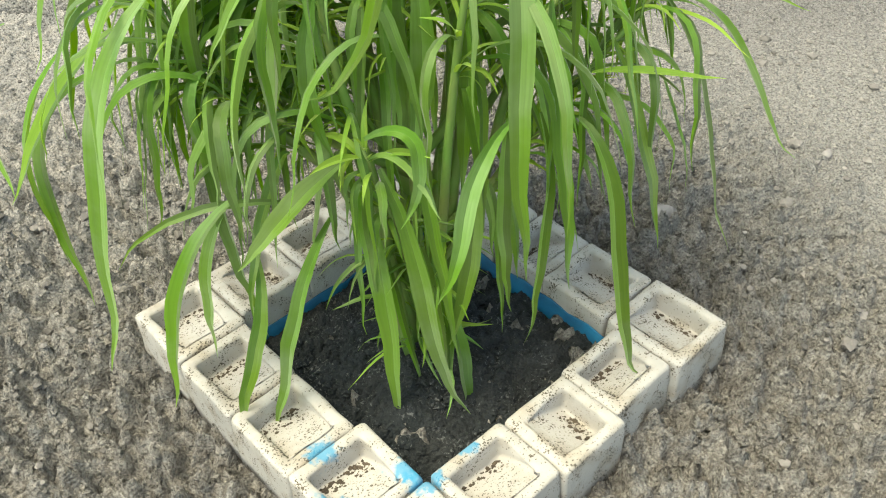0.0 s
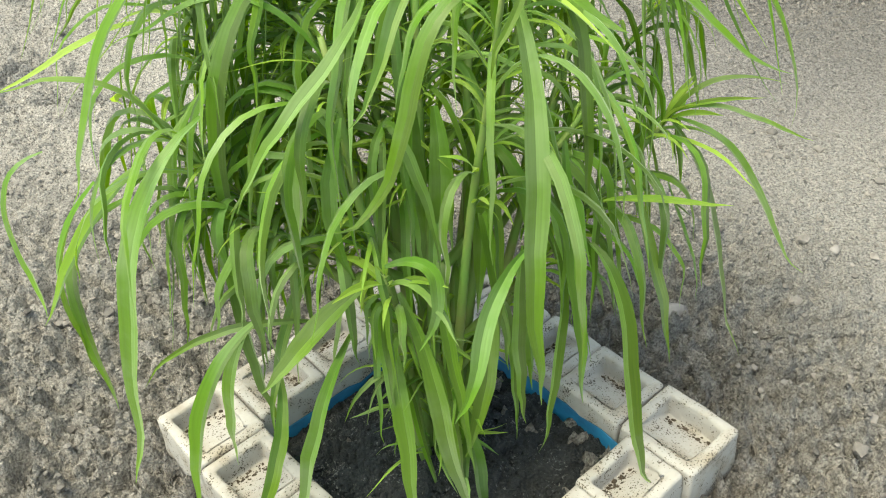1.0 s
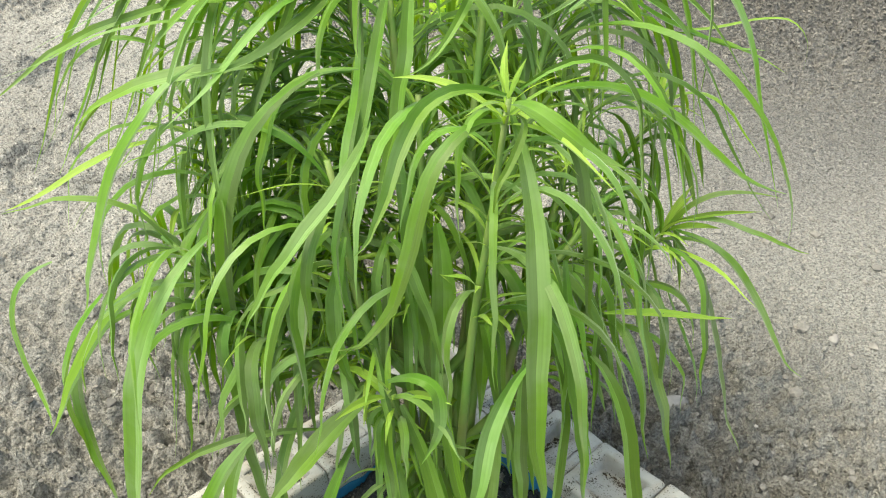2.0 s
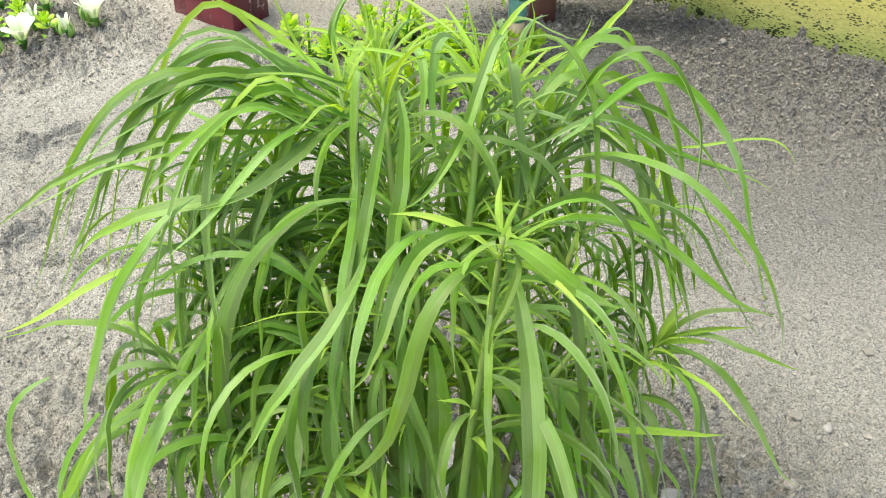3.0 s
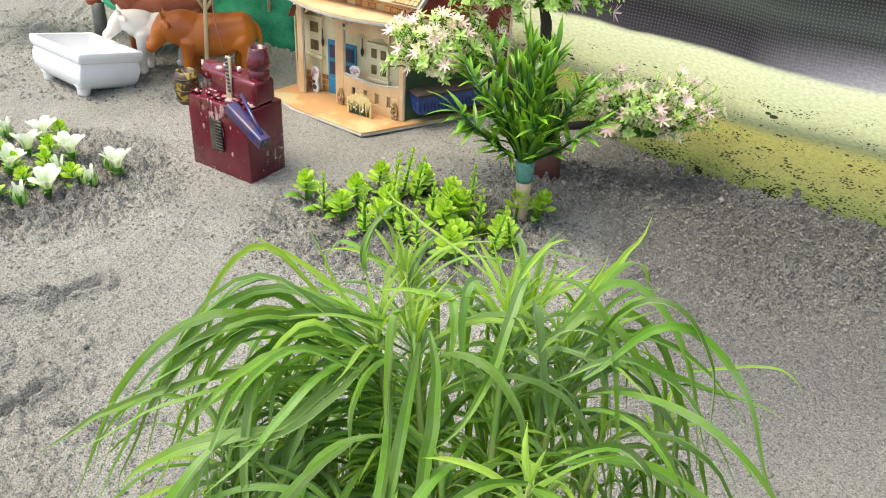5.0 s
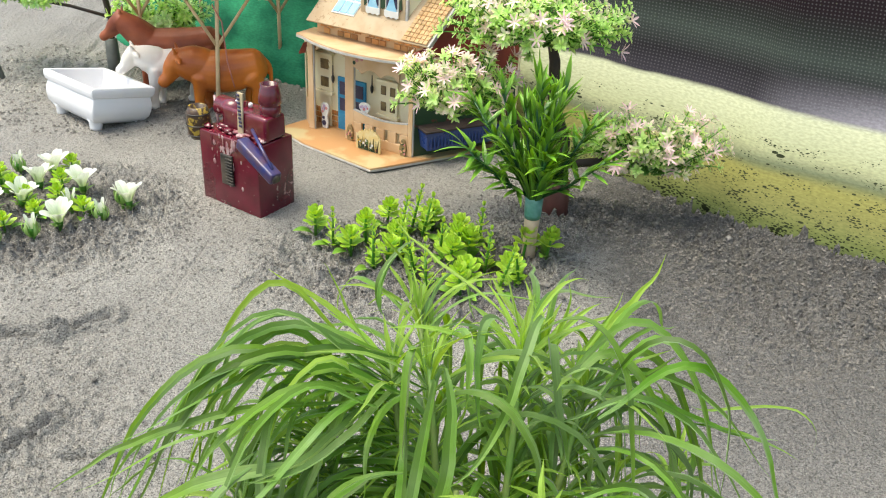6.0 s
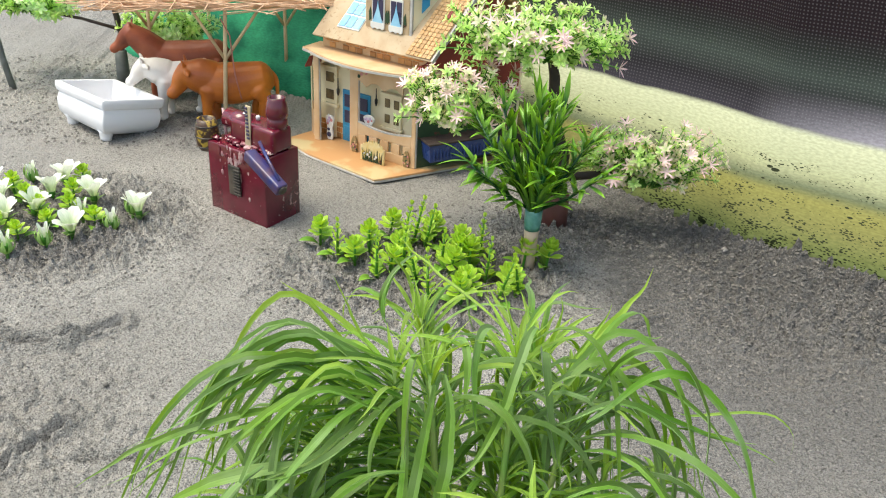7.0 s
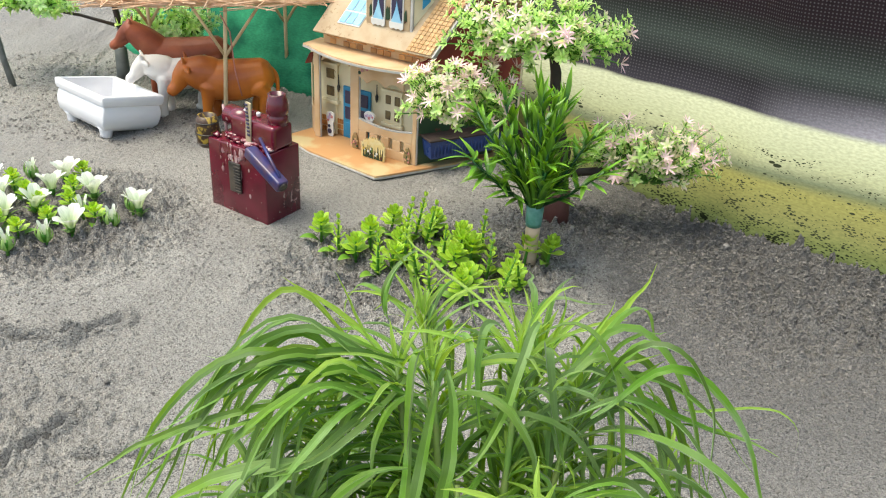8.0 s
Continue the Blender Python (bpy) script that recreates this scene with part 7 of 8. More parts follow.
    panel("roof", [R(W + 0.012, 1), R(-0.014, 1), P(-0.014, 0.20, 0.158), P(W + 0.012, 0.20, 0.158)], 0.004, NR, ROOF)
    # raised tiles along the right-hand strip
    for i in range(6):
        for j in range(24):
            a = -0.0125 + 0.0068 * i
            t = 0.015 + j * 0.0405
            panel("tile", [R(a + 0.0065, t, 0.0046), R(a, t, 0.0046), R(a, t + 0.0385, 0.0046), R(a + 0.0065, t + 0.0385, 0.0046)], 0.0014, NR, ROOF, roof)
    panel("verge", [R(-0.0146, 0.0, -0.002), R(-0.0178, 0.0, -0.002), R(-0.0178, 1.0, -0.002), R(-0.0146, 1.0, -0.002)], 0.007, NR, CARD_EDGE, roof)
    panel("slot", [R(0.004, 0.40, 0.0064), R(-0.001, 0.40, 0.0064), R(-0.001, 0.52, 0.0064), R(0.004, 0.52, 0.0064)], 0.0006, NR, RED_CARD, roof)
    # skylight print
    sk = panel("skylight", [R(0.160, 0.12, 0.0042), R(0.120, 0.12, 0.0042), R(0.120, 0.52, 0.0042), R(0.160, 0.52, 0.0042)], 0.001, NR, WHITE_CARD, roof)
    for i in range(3):
        for j in range(3):
            a, t = 0.1215 + 0.0128 * i, 0.135 + 0.128 * j
            panel("pane", [R(a + 0.0112, t, 0.0054), R(a, t, 0.0054), R(a, t + 0.112, 0.0054), R(a + 0.0112, t + 0.112, 0.0054)], 0.0006, NR, PALE_BLUE, sk)
    # dormer
    bd, zt = 0.020, 0.262
    dorm = panel("dormer_front", rect(0.030, 0.104, 0.1615, zt, bd), 0.004, NF, SLOPE, None, "dormer front with two curtained windows")
    panel("dormer_side", [Q(0.030, bd, 0.1615), P(0.030, 0.10, 0.275), P(0.030, 0.10, 0.300), Q(0.030, bd, zt)], 0.004, F, CREAM)
    panel("dormer_side", [Q(0.104, bd, 0.1615), P(0.104, 0.10, 0.275), P(0.104, 0.10, 0.300), Q(0.104, bd, zt)], 0.004, -F, CREAM)
    panel("dormer_sill", rect(0.028, 0.106, 0.160, 0.166, bd, 0.0042), 0.002, NF, BRICK, dorm)
    panel("corner_edge", rect(0.0255, 0.0298, 0.1615, zt, bd), 0.004, NF, CARD_EDGE, dorm)
    for a0 in (0.040, 0.071):
        w = panel("window", rect(a0, a0 + 0.022, 0.184, 0.228, bd, 0.0042), 0.0012, NF, WHITE_CARD, dorm)
        for i in (0, 1):
            panel("pane", rect(a0 + 0.002 + 0.0096 * i, a0 + 0.0104 + 0.0096 * i, 0.196, 0.225, bd, 0.0055), 0.0006, NF, DARK_GLASS, w)
        panel("curtain", [Q(a0 + 0.020, bd, 0.192) + NF * 0.0062, Q(a0 + 0.002, bd, 0.192) + NF * 0.0062, Q(a0 + 0.009, bd, 0.210) + NF * 0.0062, Q(a0 + 0.0105, bd, 0.222) + NF * 0.0062, Q(a0 + 0.013, bd, 0.210) + NF * 0.0062], 0.0006, NF, PALE_BLUE, w)
        low = [Q(a0 - 0.001 + 0.024 * k / 12, bd, 0.186 - 0.003 * abs(math.sin(k / 12 * math.pi * 3))) + NF * 0.0062 for k in range(13)]
        panel("lambrequin", [Q(a0 + 0.023, bd, 0.193) + NF * 0.0062, *low[::-1], Q(a0 - 0.001, bd, 0.193) + NF * 0.0062], 0.0008, NF, WHITE_CARD, w)
        for da in (-0.004, 0.024):
            panel("ivy", [Q(a0 + da + 0.003, bd, 0.192) + NF * 0.0045, Q(a0 + da - 0.002, bd, 0.196) + NF * 0.0045, Q(a0 + da, bd, 0.212) + NF * 0.0045, Q(a0 + da + 0.003, bd, 0.206) + NF * 0.0045], 0.0008, NF, GREEN_CARD, w)
    dw = panel("window", [P(0.030, 0.024, 0.214) + F * 0.0042, P(0.030, 0.036, 0.224) + F * 0.0042, P(0.030, 0.036, 0.252) + F * 0.0042, P(0.030, 0.024, 0.242) + F * 0.0042], 0.001, F, SKY_BLUE)
    panel("dormer_roof", [Q(0.020, bd - 0.012, zt + 0.002), Q(0.114, bd - 0.012, zt + 0.002), P(0.114, 0.11, zt + 0.045), P(0.020, 0.11, zt + 0.045)], 0.004, Z, ROOF)


make_house()


# ---- navy window box under the blossom ----
def make_window_box():
    th = thing("window_box", stand(-0.023, 0.9405, 27), "navy blue ribbed plastic flower box against the house", "flower box")
    bm = bmesh.new()
    L, d, h, z = 0.130, 0.028, 0.028, 0.021
    lo = [bm.verts.new(p) for p in ((0.004, -d + 0.004, z), (L - 0.004, -d + 0.004, z), (L - 0.004, -0.002, z), (0.004, -0.002, z))]
    hi = [bm.verts.new(p) for p in ((0, -d, z + h), (L, -d, z + h), (L, 0, z + h), (0, 0, z + h))]
    inn = [bm.verts.new(p) for p in ((0.003, -d + 0.003, z + h), (L - 0.003, -d + 0.003, z + h), (L - 0.003, -0.003, z + h), (0.003, -0.003, z + h))]
    fl = [bm.verts.new(p) for p in ((0.006, -d + 0.006, z + 0.012), (L - 0.006, -d + 0.006, z + 0.012), (L - 0.006, -0.005, z + 0.012), (0.006, -0.005, z + 0.012))]
    bm.faces.new(lo[::-1])
    bm.faces.new(fl)
    for a, b in ((lo, hi), (hi, inn), (inn, fl)):
        for k in range(4):
            bm.faces.new((a[k], a[(k + 1) % 4], b[(k + 1) % 4], b[k]))
    part("tray", bm, NAVY, th, smooth=False)
    for k in range(22):
        bm = bmesh.new()
        box(bm, (0.008 + 0.0055 * k, -d + 0.0015, z + h * 0.5), (0.0022, 0.003, h * 0.7), Matrix.Rotation(radians(-7), 3, "X"), 0.0005, 1)
        part("rib", bm, NAVY, th)
    bm = bmesh.new()
    box(bm, (L / 2, -d * 0.5, z + h + 0.001), (L + 0.004, d + 0.004, 0.003), None, 0.001)
    # the rim is a frame: cut by leaving the middle to the soil
    part("filling", bm, BARK, th, "dark filling of the box")


make_window_box()


# ---- artificial plants ----
def sprig(bm, p, d, size, rnd, n=6, w=0.42):
    """A whorl of small rounded leaves at p, opening along d."""
    d = d.normalized()
    s = d.orthogonal().normalized()
    t = d.cross(s)
    off = rnd.uniform(0, 6.28)
    for k in range(n):
        a = off + 2 * math.pi * k / n
        o = s * math.cos(a) + t * math.sin(a)
        pts, ups = [], []
        for i in range(5):
            q = i / 4
            pts.append(p + (o * math.sin(1.15 * q + 0.2) + d * (0.75 * q - 0.35 * q * q)) * size * q * 1.1 + d * size * 0.1 * q)
            ups.append(d)
        blade(bm, pts, [size * w * x for x in (0.22, 0.62, 0.98, 1.0, 0.42)], ups, 0.25)


def crown_pad(parent, c, rx, ry, rz, count, seed, mats, size=0.011, bloom=0.34, pale=0.42):
    """A loose pad of sprays: thin stems that fan out, each with whorls of small leaves and, on some, a flower at its tip."""
    rnd = random.Random(seed)
    bms = [bmesh.new(), bmesh.new(), bmesh.new()]
    stem = bmesh.new()
    c = Vector(c)
    for k in range(count):
        a, r = rnd.uniform(0, 6.28), rnd.uniform(0.25, 1.0) ** 0.7
        hz = rnd.uniform(-0.50, 1.0) * math.sqrt(max(0.08, 1 - r * r * 0.8))
        tip = c + Vector((rx * r * math.cos(a), ry * r * math.sin(a), rz * hz)) + Vector((rnd.gauss(0, 1), rnd.gauss(0, 1), rnd.gauss(0, 1))) * 0.005
        root = c + Vector((rx * 0.45 * r * math.cos(a + rnd.gauss(0, 0.5)), ry * 0.4 * r * math.sin(a), -rz * 0.55))
        mid = root.lerp(tip, 0.55) + Vector((0, 0, 0.10 * rz))
        tube(stem, [root, mid, tip], [0.0011, 0.0009, 0.0006], 5, False)
        d = (tip - mid).normalized()
        leafy = 0 if rnd.random() < pale else 1
        for q in (0.35, 0.65, 0.9):
            p = root.lerp(mid, q).lerp(mid.lerp(tip, q), q)
            sprig(bms[leafy], p, d + Vector((rnd.gauss(0, 0.3), rnd.gauss(0, 0.3), 0.25)), size * rnd.uniform(0.65, 1.0), rnd, rnd.choice((3, 4, 5)), rnd.uniform(0.42, 0.68))
        if len(mats) > 2 and rnd.random() < bloom:
            sprig(bms[2], tip, d + Vector((0, -0.35, 0.3 * rnd.random())), size * rnd.uniform(0.95, 1.3), rnd, rnd.choice((6, 7, 8)), rnd.uniform(0.20, 0.30))
        else:
            sprig(bms[leafy], tip, d, size * rnd.uniform(0.7, 1.1), rnd, rnd.choice((4, 5)), rnd.uniform(0.38, 0.60))
    for b, m in zip(bms, mats):
        part("crown", b, m, parent)["kind"] = "stuff"
    for b in bms[len(mats):]:
        b.free()
    part("twig", stem, SEPAL, parent)["kind"] = "stuff"


def make_blossom_tree():
    th = thing("artificial_tree", stand(0.152, 0.775), "artificial tree with dark trunk and pink-green blossom tiers", "tree")
    bm = bmesh.new()
    lathe(bm, [(0.0175, -0.008), (0.0165, 0.02), (0.0150, 0.050), (0.0120, 0.054)], 18)
    part("trunk_sleeve", bm, POT_BROWN, th, "red-brown sleeve at the foot")
    bm = bmesh.new()
    tube(bm, [(0, 0, 0.05), (0.002, 0.004, 0.10), (-0.016, 0.006, 0.15), (-0.020, 0.008, 0.20), (-0.030, 0.006, 0.235)], [0.0085, 0.0078, 0.0072, 0.0066, 0.004], 12)
    part("trunk", bm, BARK, th)
    for pts in (((0.0, 0.004, 0.10), (-0.06, -0.004, 0.125), (-0.13, -0.010, 0.145)), ((0.0, 0.004, 0.07), (0.06, 0.004, 0.078), (0.115, 0.0, 0.080))):
        bm = bmesh.new()
        tube(bm, pts, [0.006, 0.005, 0.003], 8)
        part("branch", bm, BARK, th)
    crown_pad(th, (-0.130, -0.005, 0.168), 0.070, 0.045, 0.052, 190, 41, (BLOSSOM, BLOSSOM_GREEN, PINK), 0.0082)
    crown_pad(th, (0.112, 0.0, 0.098), 0.090, 0.045, 0.052, 190, 42, (BLOSSOM, BLOSSOM_GREEN, PINK), 0.0080, 0.22, 0.38)
    crown_pad(th, (-0.046, 0.006, 0.246), 0.112, 0.055, 0.044, 300, 43, (BLOSSOM, BLOSSOM_GREEN, PINK), 0.0082, 0.18, 0.22)


make_blossom_tree()


def make_left_trees():
    th = thing("artificial_tree", stand(-0.549, 1.273), "artificial tree with grey-green post and fresh green leaf tiers", "tree")
    bm = bmesh.new()
    lathe(bm, [(0.0118, -0.008), (0.0110, 0.03), (0.0104, 0.056), (0.0080, 0.058)], 16)
    part("trunk_sleeve", bm, GREY_POST, th)
    bm = bmesh.new()
    tube(bm, [(0, 0, 0.055), (0.005, 0, 0.09), (-0.003, 0, 0.14), (0, 0, 0.20)], [0.006, 0.0055, 0.005, 0.004], 10)
    part("trunk", bm, BARK, th)
    for pts in (((0.0, 0, 0.095), (-0.06, 0, 0.110), (-0.12, 0, 0.118)), ((0.0, 0, 0.08), (0.05, 0, 0.088), (0.09, 0, 0.090))):
        bm = bmesh.new()
        tube(bm, pts, [0.0032, 0.0028, 0.002], 8)
        part("branch", bm, BARK, th)
    crown_pad(th, (-0.128, 0, 0.138), 0.082, 0.05, 0.036, 125, 51, (FRESH, BLOSSOM_GREEN), 0.0100)
    crown_pad(th, (0.088, 0.01, 0.100), 0.082, 0.05, 0.046, 125, 52, (FRESH, BLOSSOM_GREEN), 0.0100)
    pole = thing("twig_pole", stand(-0.712, 1.204), "thin dark green twig standing upright in the sand", "twig")
    bm = bmesh.new()
    tube(bm, [(0, 0, -0.01), (-0.010, 0, 0.05), (-0.016, 0.002, 0.11), (-0.012, 0, 0.17), (-0.014, 0, 0.26)], [0.0058, 0.0054, 0.005, 0.005, 0.004], 10)
    part("stick", bm, GREY_POST, pole)


make_left_trees()


def make_palm():
    th = thing("artificial_palm", stand(0.106, 0.662), "dark green artificial grass palm on a beige taped stem", "plant")
    bm = bmesh.new()
    lathe(bm, [(0.0084, -0.010), (0.0080, 0.02), (0.0084, 0.045), (0.0088, 0.058), (0.006, 0.060)], 16)
    part("stem", bm, PALE_STEM, th, "beige taped stem")
    bm = bmesh.new()
    lathe(bm, [(0.0092, 0.056), (0.0098, 0.062), (0.0104, 0.080), (0.0070, 0.082)], 16)
    part("collar", bm, TEAL, th, "shiny green tape collar")
    rnd = random.Random(77)
    root = Vector((0, 0, 0.078))
    shoots = []
    for k in range(20):
        a = 2 * math.pi * k / 7.5 + rnd.uniform(-0.2, 0.2)
        tilt = (6, 20, 32, 44, 54)[k % 5] + rnd.uniform(-4, 4)
        ln = rnd.uniform(0.090, 0.128)
        e = radians(90 - tilt)
        d = Vector((math.cos(a) * math.cos(e), math.sin(a) * math.cos(e) * 0.8, math.sin(e)))
        tip = root + d * ln + Vector((0, 0, 0.01))
        bm = bmesh.new()
        mid = root.lerp(tip, 0.5) + Vector((0, 0, -0.006))
        tube(bm, [root, mid, tip], [0.0022, 0.0017, 0.0011], 6)
        part("shoot", bm, PALM, th)
        shoots.append((root, mid, tip, a, d))
    for root, mid, tip, a, d in shoots:
        for j in range(24):
            s = 0.25 + 0.75 * j / 23
            p = root.lerp(mid, s).lerp(mid.lerp(tip, s), s)
            az = a + rnd.gauss(0, 1.3)
            e0 = math.degrees(math.asin(min(1.0, d.normalized().z))) + rnd.uniform(-40, 18)
            bm = bmesh.new()
            pts, ups = leaf_curve(p, az, e0, e0 - rnd.uniform(-10, 35), rnd.uniform(0.024, 0.042), 7, rnd.uniform(-0.3, 0.3), 1.0)
            blade(bm, pts, lance(len(pts), rnd.uniform(0.0048, 0.0074), 0.3, 0.4), ups, 0.3)
            part("leaf", bm, PALM, th)
    for j in range(44):
        a = rnd.uniform(0, 6.28)
        bm = bmesh.new()
        pts, ups = leaf_curve(root + Vector((0.008 * math.cos(a), 0.008 * math.sin(a), 0)), a, rnd.uniform(60, 86), rnd.uniform(26, 70), rnd.uniform(0.050, 0.092), 8, rnd.uniform(-0.3, 0.3), 1.0)
        blade(bm, pts, lance(len(pts), rnd.uniform(0.0046, 0.0070), 0.4, 0.4), ups, 0.3)
        part("leaf", bm, PALM, th)


make_palm()


def make_seedling(h, tiers, seed, m, spire=True, low=True):
    """A plastic seedling: a stalk with whorls of rounded leaves, either close up a spire or in a cup on a bare stalk."""
    rnd = random.Random(seed)
    th = thing("seedling", m, "bright green plastic seedling stuck in the sand bed", "seedling", "seedlings in the bed")
    bm = bmesh.new()
    tube(bm, [(0, 0, -0.008), (0, 0, h * 0.5), (0, 0, h * 0.97)], [0.0019, 0.0016, 0.0008], 7)
    part("stalk", bm, SEPAL, th)
    for k in range(tiers):
        s = k / max(1, tiers - 1)
        z = h * ((0.24 + 0.76 * s) if spire else (0.55 + 0.45 * s ** 0.8))
        size = ((0.0112 - 0.0052 * s) if spire else (0.0185 - 0.0125 * s)) * rnd.uniform(0.92, 1.1)
        n = 4 if spire else 6
        a = 0.78 * k + rnd.uniform(-0.2, 0.2)
        for j in range(n):
            a += 6.28 / n + rnd.uniform(-0.15, 0.15)
            bm = bmesh.new()
            e0 = (8 + 56 * s * s if spire else 2 + 62 * s) + rnd.uniform(-8, 8)
            pts, ups = leaf_curve((0.001 * math.cos(a), 0.001 * math.sin(a), z), a, e0, e0 + 34 + rnd.uniform(-10, 10), size * rnd.uniform(0.88, 1.12), 7, 0, 1.0)
            blade(bm, pts, [size * 0.60 * x for x in (0.22, 0.30, 0.52, 0.82, 1.0, 1.0, 0.80, 0.25)], ups, 0.35)
            part("leaf", bm, SUCC, th)
    for j in range(2 if low else 0):
        a = 1.3 + 2.6 * j + rnd.uniform(-0.5, 0.5)
        bm = bmesh.new()
        pts, ups = leaf_curve((0, 0, 0.005), a, 48, -2, 0.030, 8, 0, 1.0)
        blade(bm, pts, [0.0135 * x for x in (0.14, 0.30, 0.62, 0.90, 1.0, 0.96, 0.78, 0.48, 0.06)], ups, 0.3)
        part("low_leaf", bm, SUCC_DARK, th)
    return th


def make_beds():
    spots = [(-0.141, 0.692), (-0.118, 0.663), (-0.097, 0.651), (-0.070, 0.615), (-0.082, 0.679), (-0.060, 0.723), (-0.044, 0.689), (-0.057, 0.631), (-0.017, 0.698),
             (-0.004, 0.721), (-0.024, 0.618), (-0.012, 0.572), (0.022, 0.660), (0.028, 0.688), (0.050, 0.683), (0.025, 0.569), (0.011, 0.634), (0.053, 0.624), (0.078, 0.614),
             (0.098, 0.653), (0.125, 0.655), (0.039, 0.599), (0.063, 0.583), (-0.041, 0.642), (-0.030, 0.715), (0.004, 0.655), (0.034, 0.642), (-0.052, 0.665), (0.090, 0.596)]
    protos = [make_seedling(h, t, s, stand(*spots[i]), sp) for i, (h, t, s, sp) in enumerate(((0.042, 5, 1, False), (0.054, 6, 2, True), (0.036, 4, 3, False), (0.064, 7, 4, True), (0.046, 5, 5, False)))]
    pick = [0, 3, 2, 3, 0, 1, 3, 4, 2, 1, 4, 0, 1, 2, 4, 0, 2, 3, 1, 3, 1, 4, 0, 3, 1, 4, 0]
    rnd = random.Random(9)
    for k, (x, y) in enumerate(spots[5:]):
        copy_thing(protos[pick[k]], stand(x, y, rnd.uniform(0, 360)) @ Euler((rnd.uniform(-0.22, 0.22), rnd.uniform(-0.22, 0.22), 0)).to_matrix().to_4x4())
    for x, y in ((-0.472, 0.840), (-0.542, 0.790), (-0.490, 0.739), (-0.491, 0.674), (-0.463, 0.781), (-0.455, 0.745), (-0.515, 0.765), (-0.470, 0.710), (-0.545, 0.725), (-0.415, 0.715), (-0.520, 0.690), (-0.585, 0.760)):
        c = copy_thing(protos[rnd.choice((0, 2))], stand(x, y, rnd.uniform(0, 360)) @ Matrix.Scale(rnd.uniform(0.74, 0.92), 4))
        tagged(c, "bright green plastic seedling among white flowers", "seedling", "seedlings in the flower bed")


make_beds()


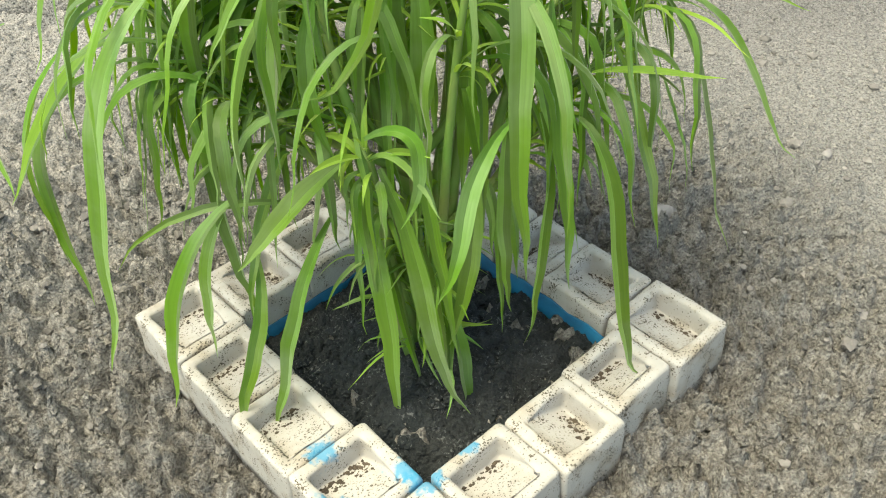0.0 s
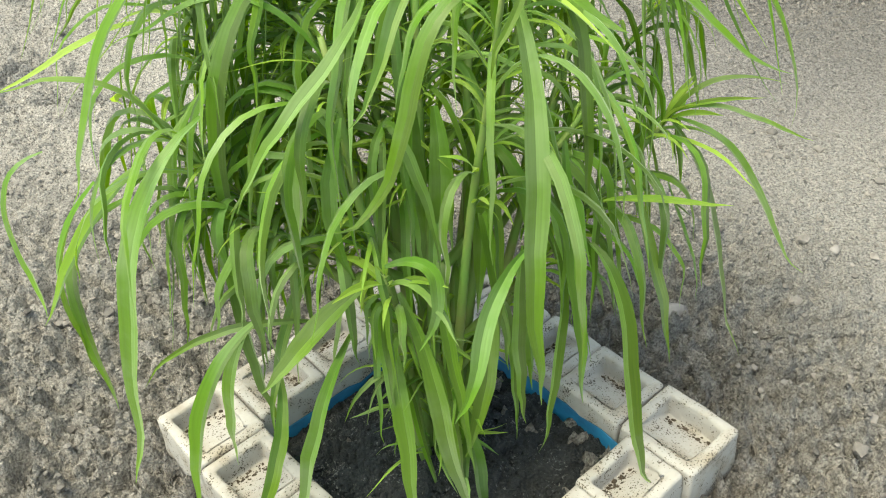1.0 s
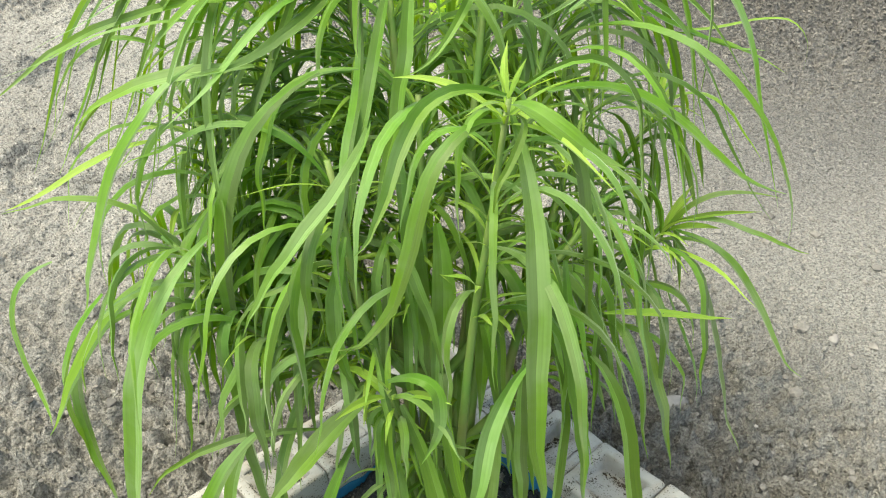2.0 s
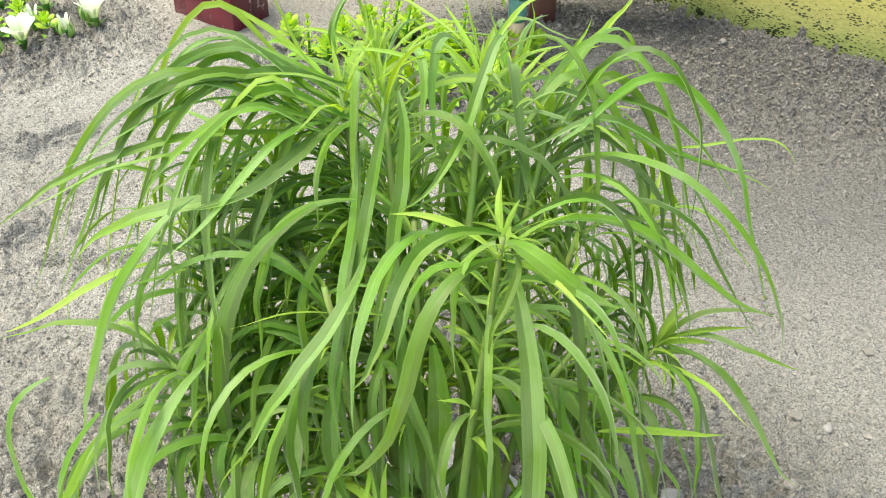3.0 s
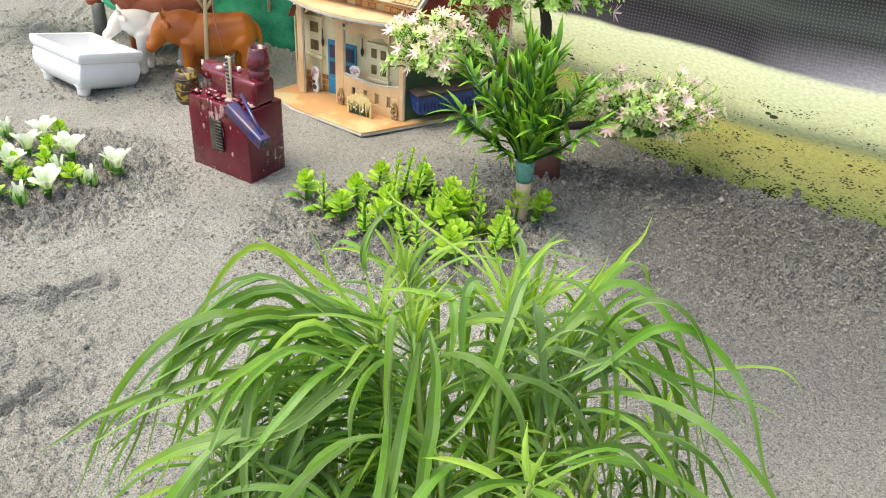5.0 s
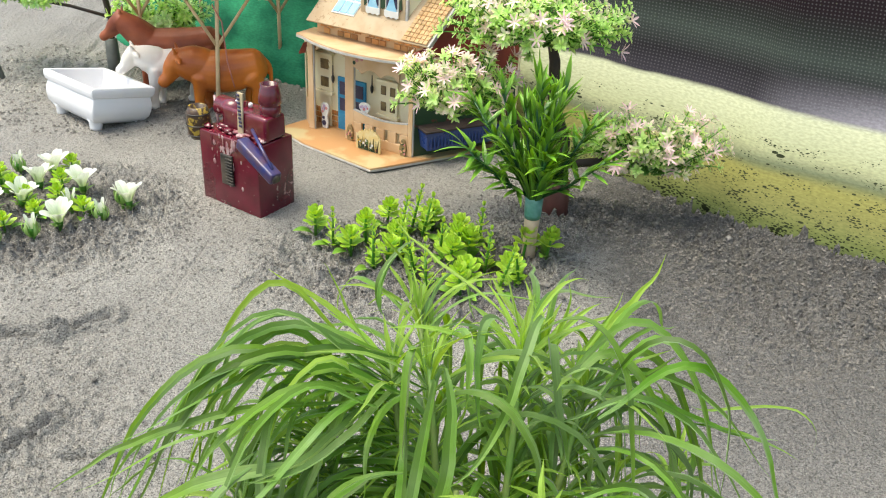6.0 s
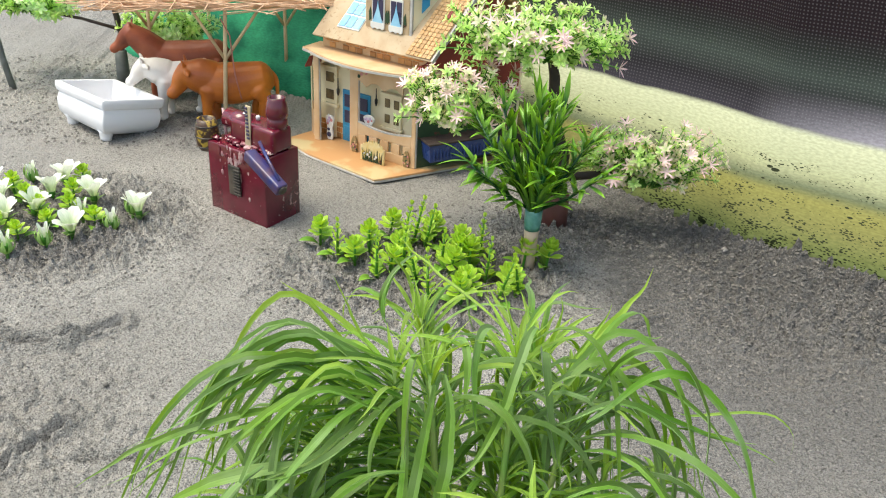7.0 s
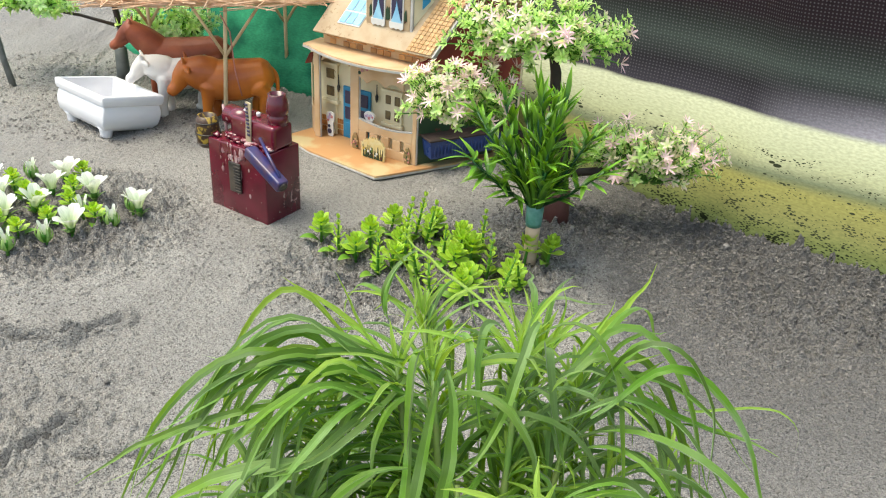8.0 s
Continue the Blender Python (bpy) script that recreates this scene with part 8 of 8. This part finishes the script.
def make_flower(m, seed, opened=True):
    rnd = random.Random(seed)
    th = thing("white_flower" if opened else "flower_bud", m, "white trumpet-shaped artificial flower stuck in sand" if opened else "green and white half-closed artificial flower bud in sand", "flower", "flowers in the bed")
    h = rnd.uniform(0.008, 0.013)
    bm = bmesh.new()
    tube(bm, [(0, 0, -0.008), (0, 0, h)], [0.0020, 0.0018], 7)
    part("stalk", bm, SEPAL, th)
    bm = bmesh.new()
    lathe(bm, [(0.001, h - 0.004), (0.0036, h), (0.0044, h + 0.006), (0.0036, h + 0.009)], 10)
    part("cup", bm, SEPAL, th)
    n = 6 if opened else 5
    for k in range(n):
        a = 2 * math.pi * k / n + rnd.uniform(-0.15, 0.15)
        bm = bmesh.new()
        ln = rnd.uniform(0.027, 0.033) if opened else rnd.uniform(0.018, 0.024)
        pts, ups = leaf_curve((0.003 * math.cos(a), 0.003 * math.sin(a), h + 0.002), a, 80 if opened else 86, rnd.uniform(20, 50) if opened else 66, ln, 8, 0, 1.0)
        blade(bm, pts, [ln * 0.43 * (x if opened else x * 0.45) for x in (0.16, 0.30, 0.48, 0.70, 0.90, 1.05, 1.1, 0.98, 0.55)], ups, 0.22)
        part("petal", bm, PETAL, th)
    for k in range(6):
        a = rnd.uniform(0, 6.28)
        bm = bmesh.new()
        pts, ups = leaf_curve((0, 0, h * (0.3 if opened else 0.6)), a, 70, 20 if opened else 62, rnd.uniform(0.016, 0.026), 6, 0, 1.0) if opened else leaf_curve((0, 0, h * 0.6), 1.05 * k + rnd.uniform(-0.2, 0.2), 28, 128, rnd.uniform(0.026, 0.033), 6, 0, 1.0)
        blade(bm, pts, lance(7, 0.0058, 0.4, 0.45), ups, 0.4)
        part("sepal", bm, SEPAL, th)
    return th


def make_flowers():
    rnd = random.Random(31)
    spots = [(-0.491, 0.830), (-0.436, 0.775), (-0.494, 0.787), (-0.497, 0.731), (-0.436, 0.692), (-0.368, 0.735), (-0.523, 0.714), (-0.540, 0.752), (-0.572, 0.800), (-0.560, 0.690)]
    buds = [(-0.537, 0.834), (-0.392, 0.707), (-0.455, 0.663), (-0.490, 0.640), (-0.435, 0.729), (-0.382, 0.752), (-0.530, 0.660)]
    pa, pb = make_flower(stand(*spots[0], 20), 1), make_flower(stand(*spots[1], 70), 2)
    for k, (x, y) in enumerate(spots[2:]):
        copy_thing((pa, pb)[k % 2], stand(x, y, rnd.uniform(0, 360)) @ Euler((rnd.uniform(-0.2, 0.2), rnd.uniform(-0.2, 0.2), 0)).to_matrix().to_4x4())
    qa = make_flower(stand(*buds[0]), 5, False)
    for x, y in buds[1:]:
        copy_thing(qa, stand(x, y, rnd.uniform(0, 360)))


make_flowers()


# ---- pebbles ----
def make_pebbles():
    STONE = surface("pale_stone", (0.27, 0.255, 0.24), 0.85, other=(0.17, 0.16, 0.15), scale=120, bump=0.4, bump_scale=300)
    rnd = random.Random(4)
    for x, y, s in ((0.168, 0.748, 0.006), (0.363, 0.729, 0.0045), (0.205, 0.735, 0.004), (0.255, 0.137, 0.0035), (0.14, 0.085, 0.0065), (-0.024, 0.548, 0.004), (0.118, 0.600, 0.004)):
        bm = bmesh.new()
        r = bmesh.ops.create_icosphere(bm, subdivisions=2, radius=s)
        off = Vector((x * 99, y * 99, 0))
        for v in r["verts"]:
            v.co = Vector((v.co.x * 1.2, v.co.y * 0.9, v.co.z * 0.65)) * (1 + 0.6 * noise.noise(v.co * 240 + off))
        ob = part("pebble", bm, STONE)
        ob.matrix_world = Matrix.Translation((0, 0, ground_relief(x, y) + s * 0.25)) @ stand(x, y, rnd.uniform(0, 360))
        tagged(ob, "small grey pebble lying on the sand", "pebble", "pebbles on the sand")


make_pebbles()
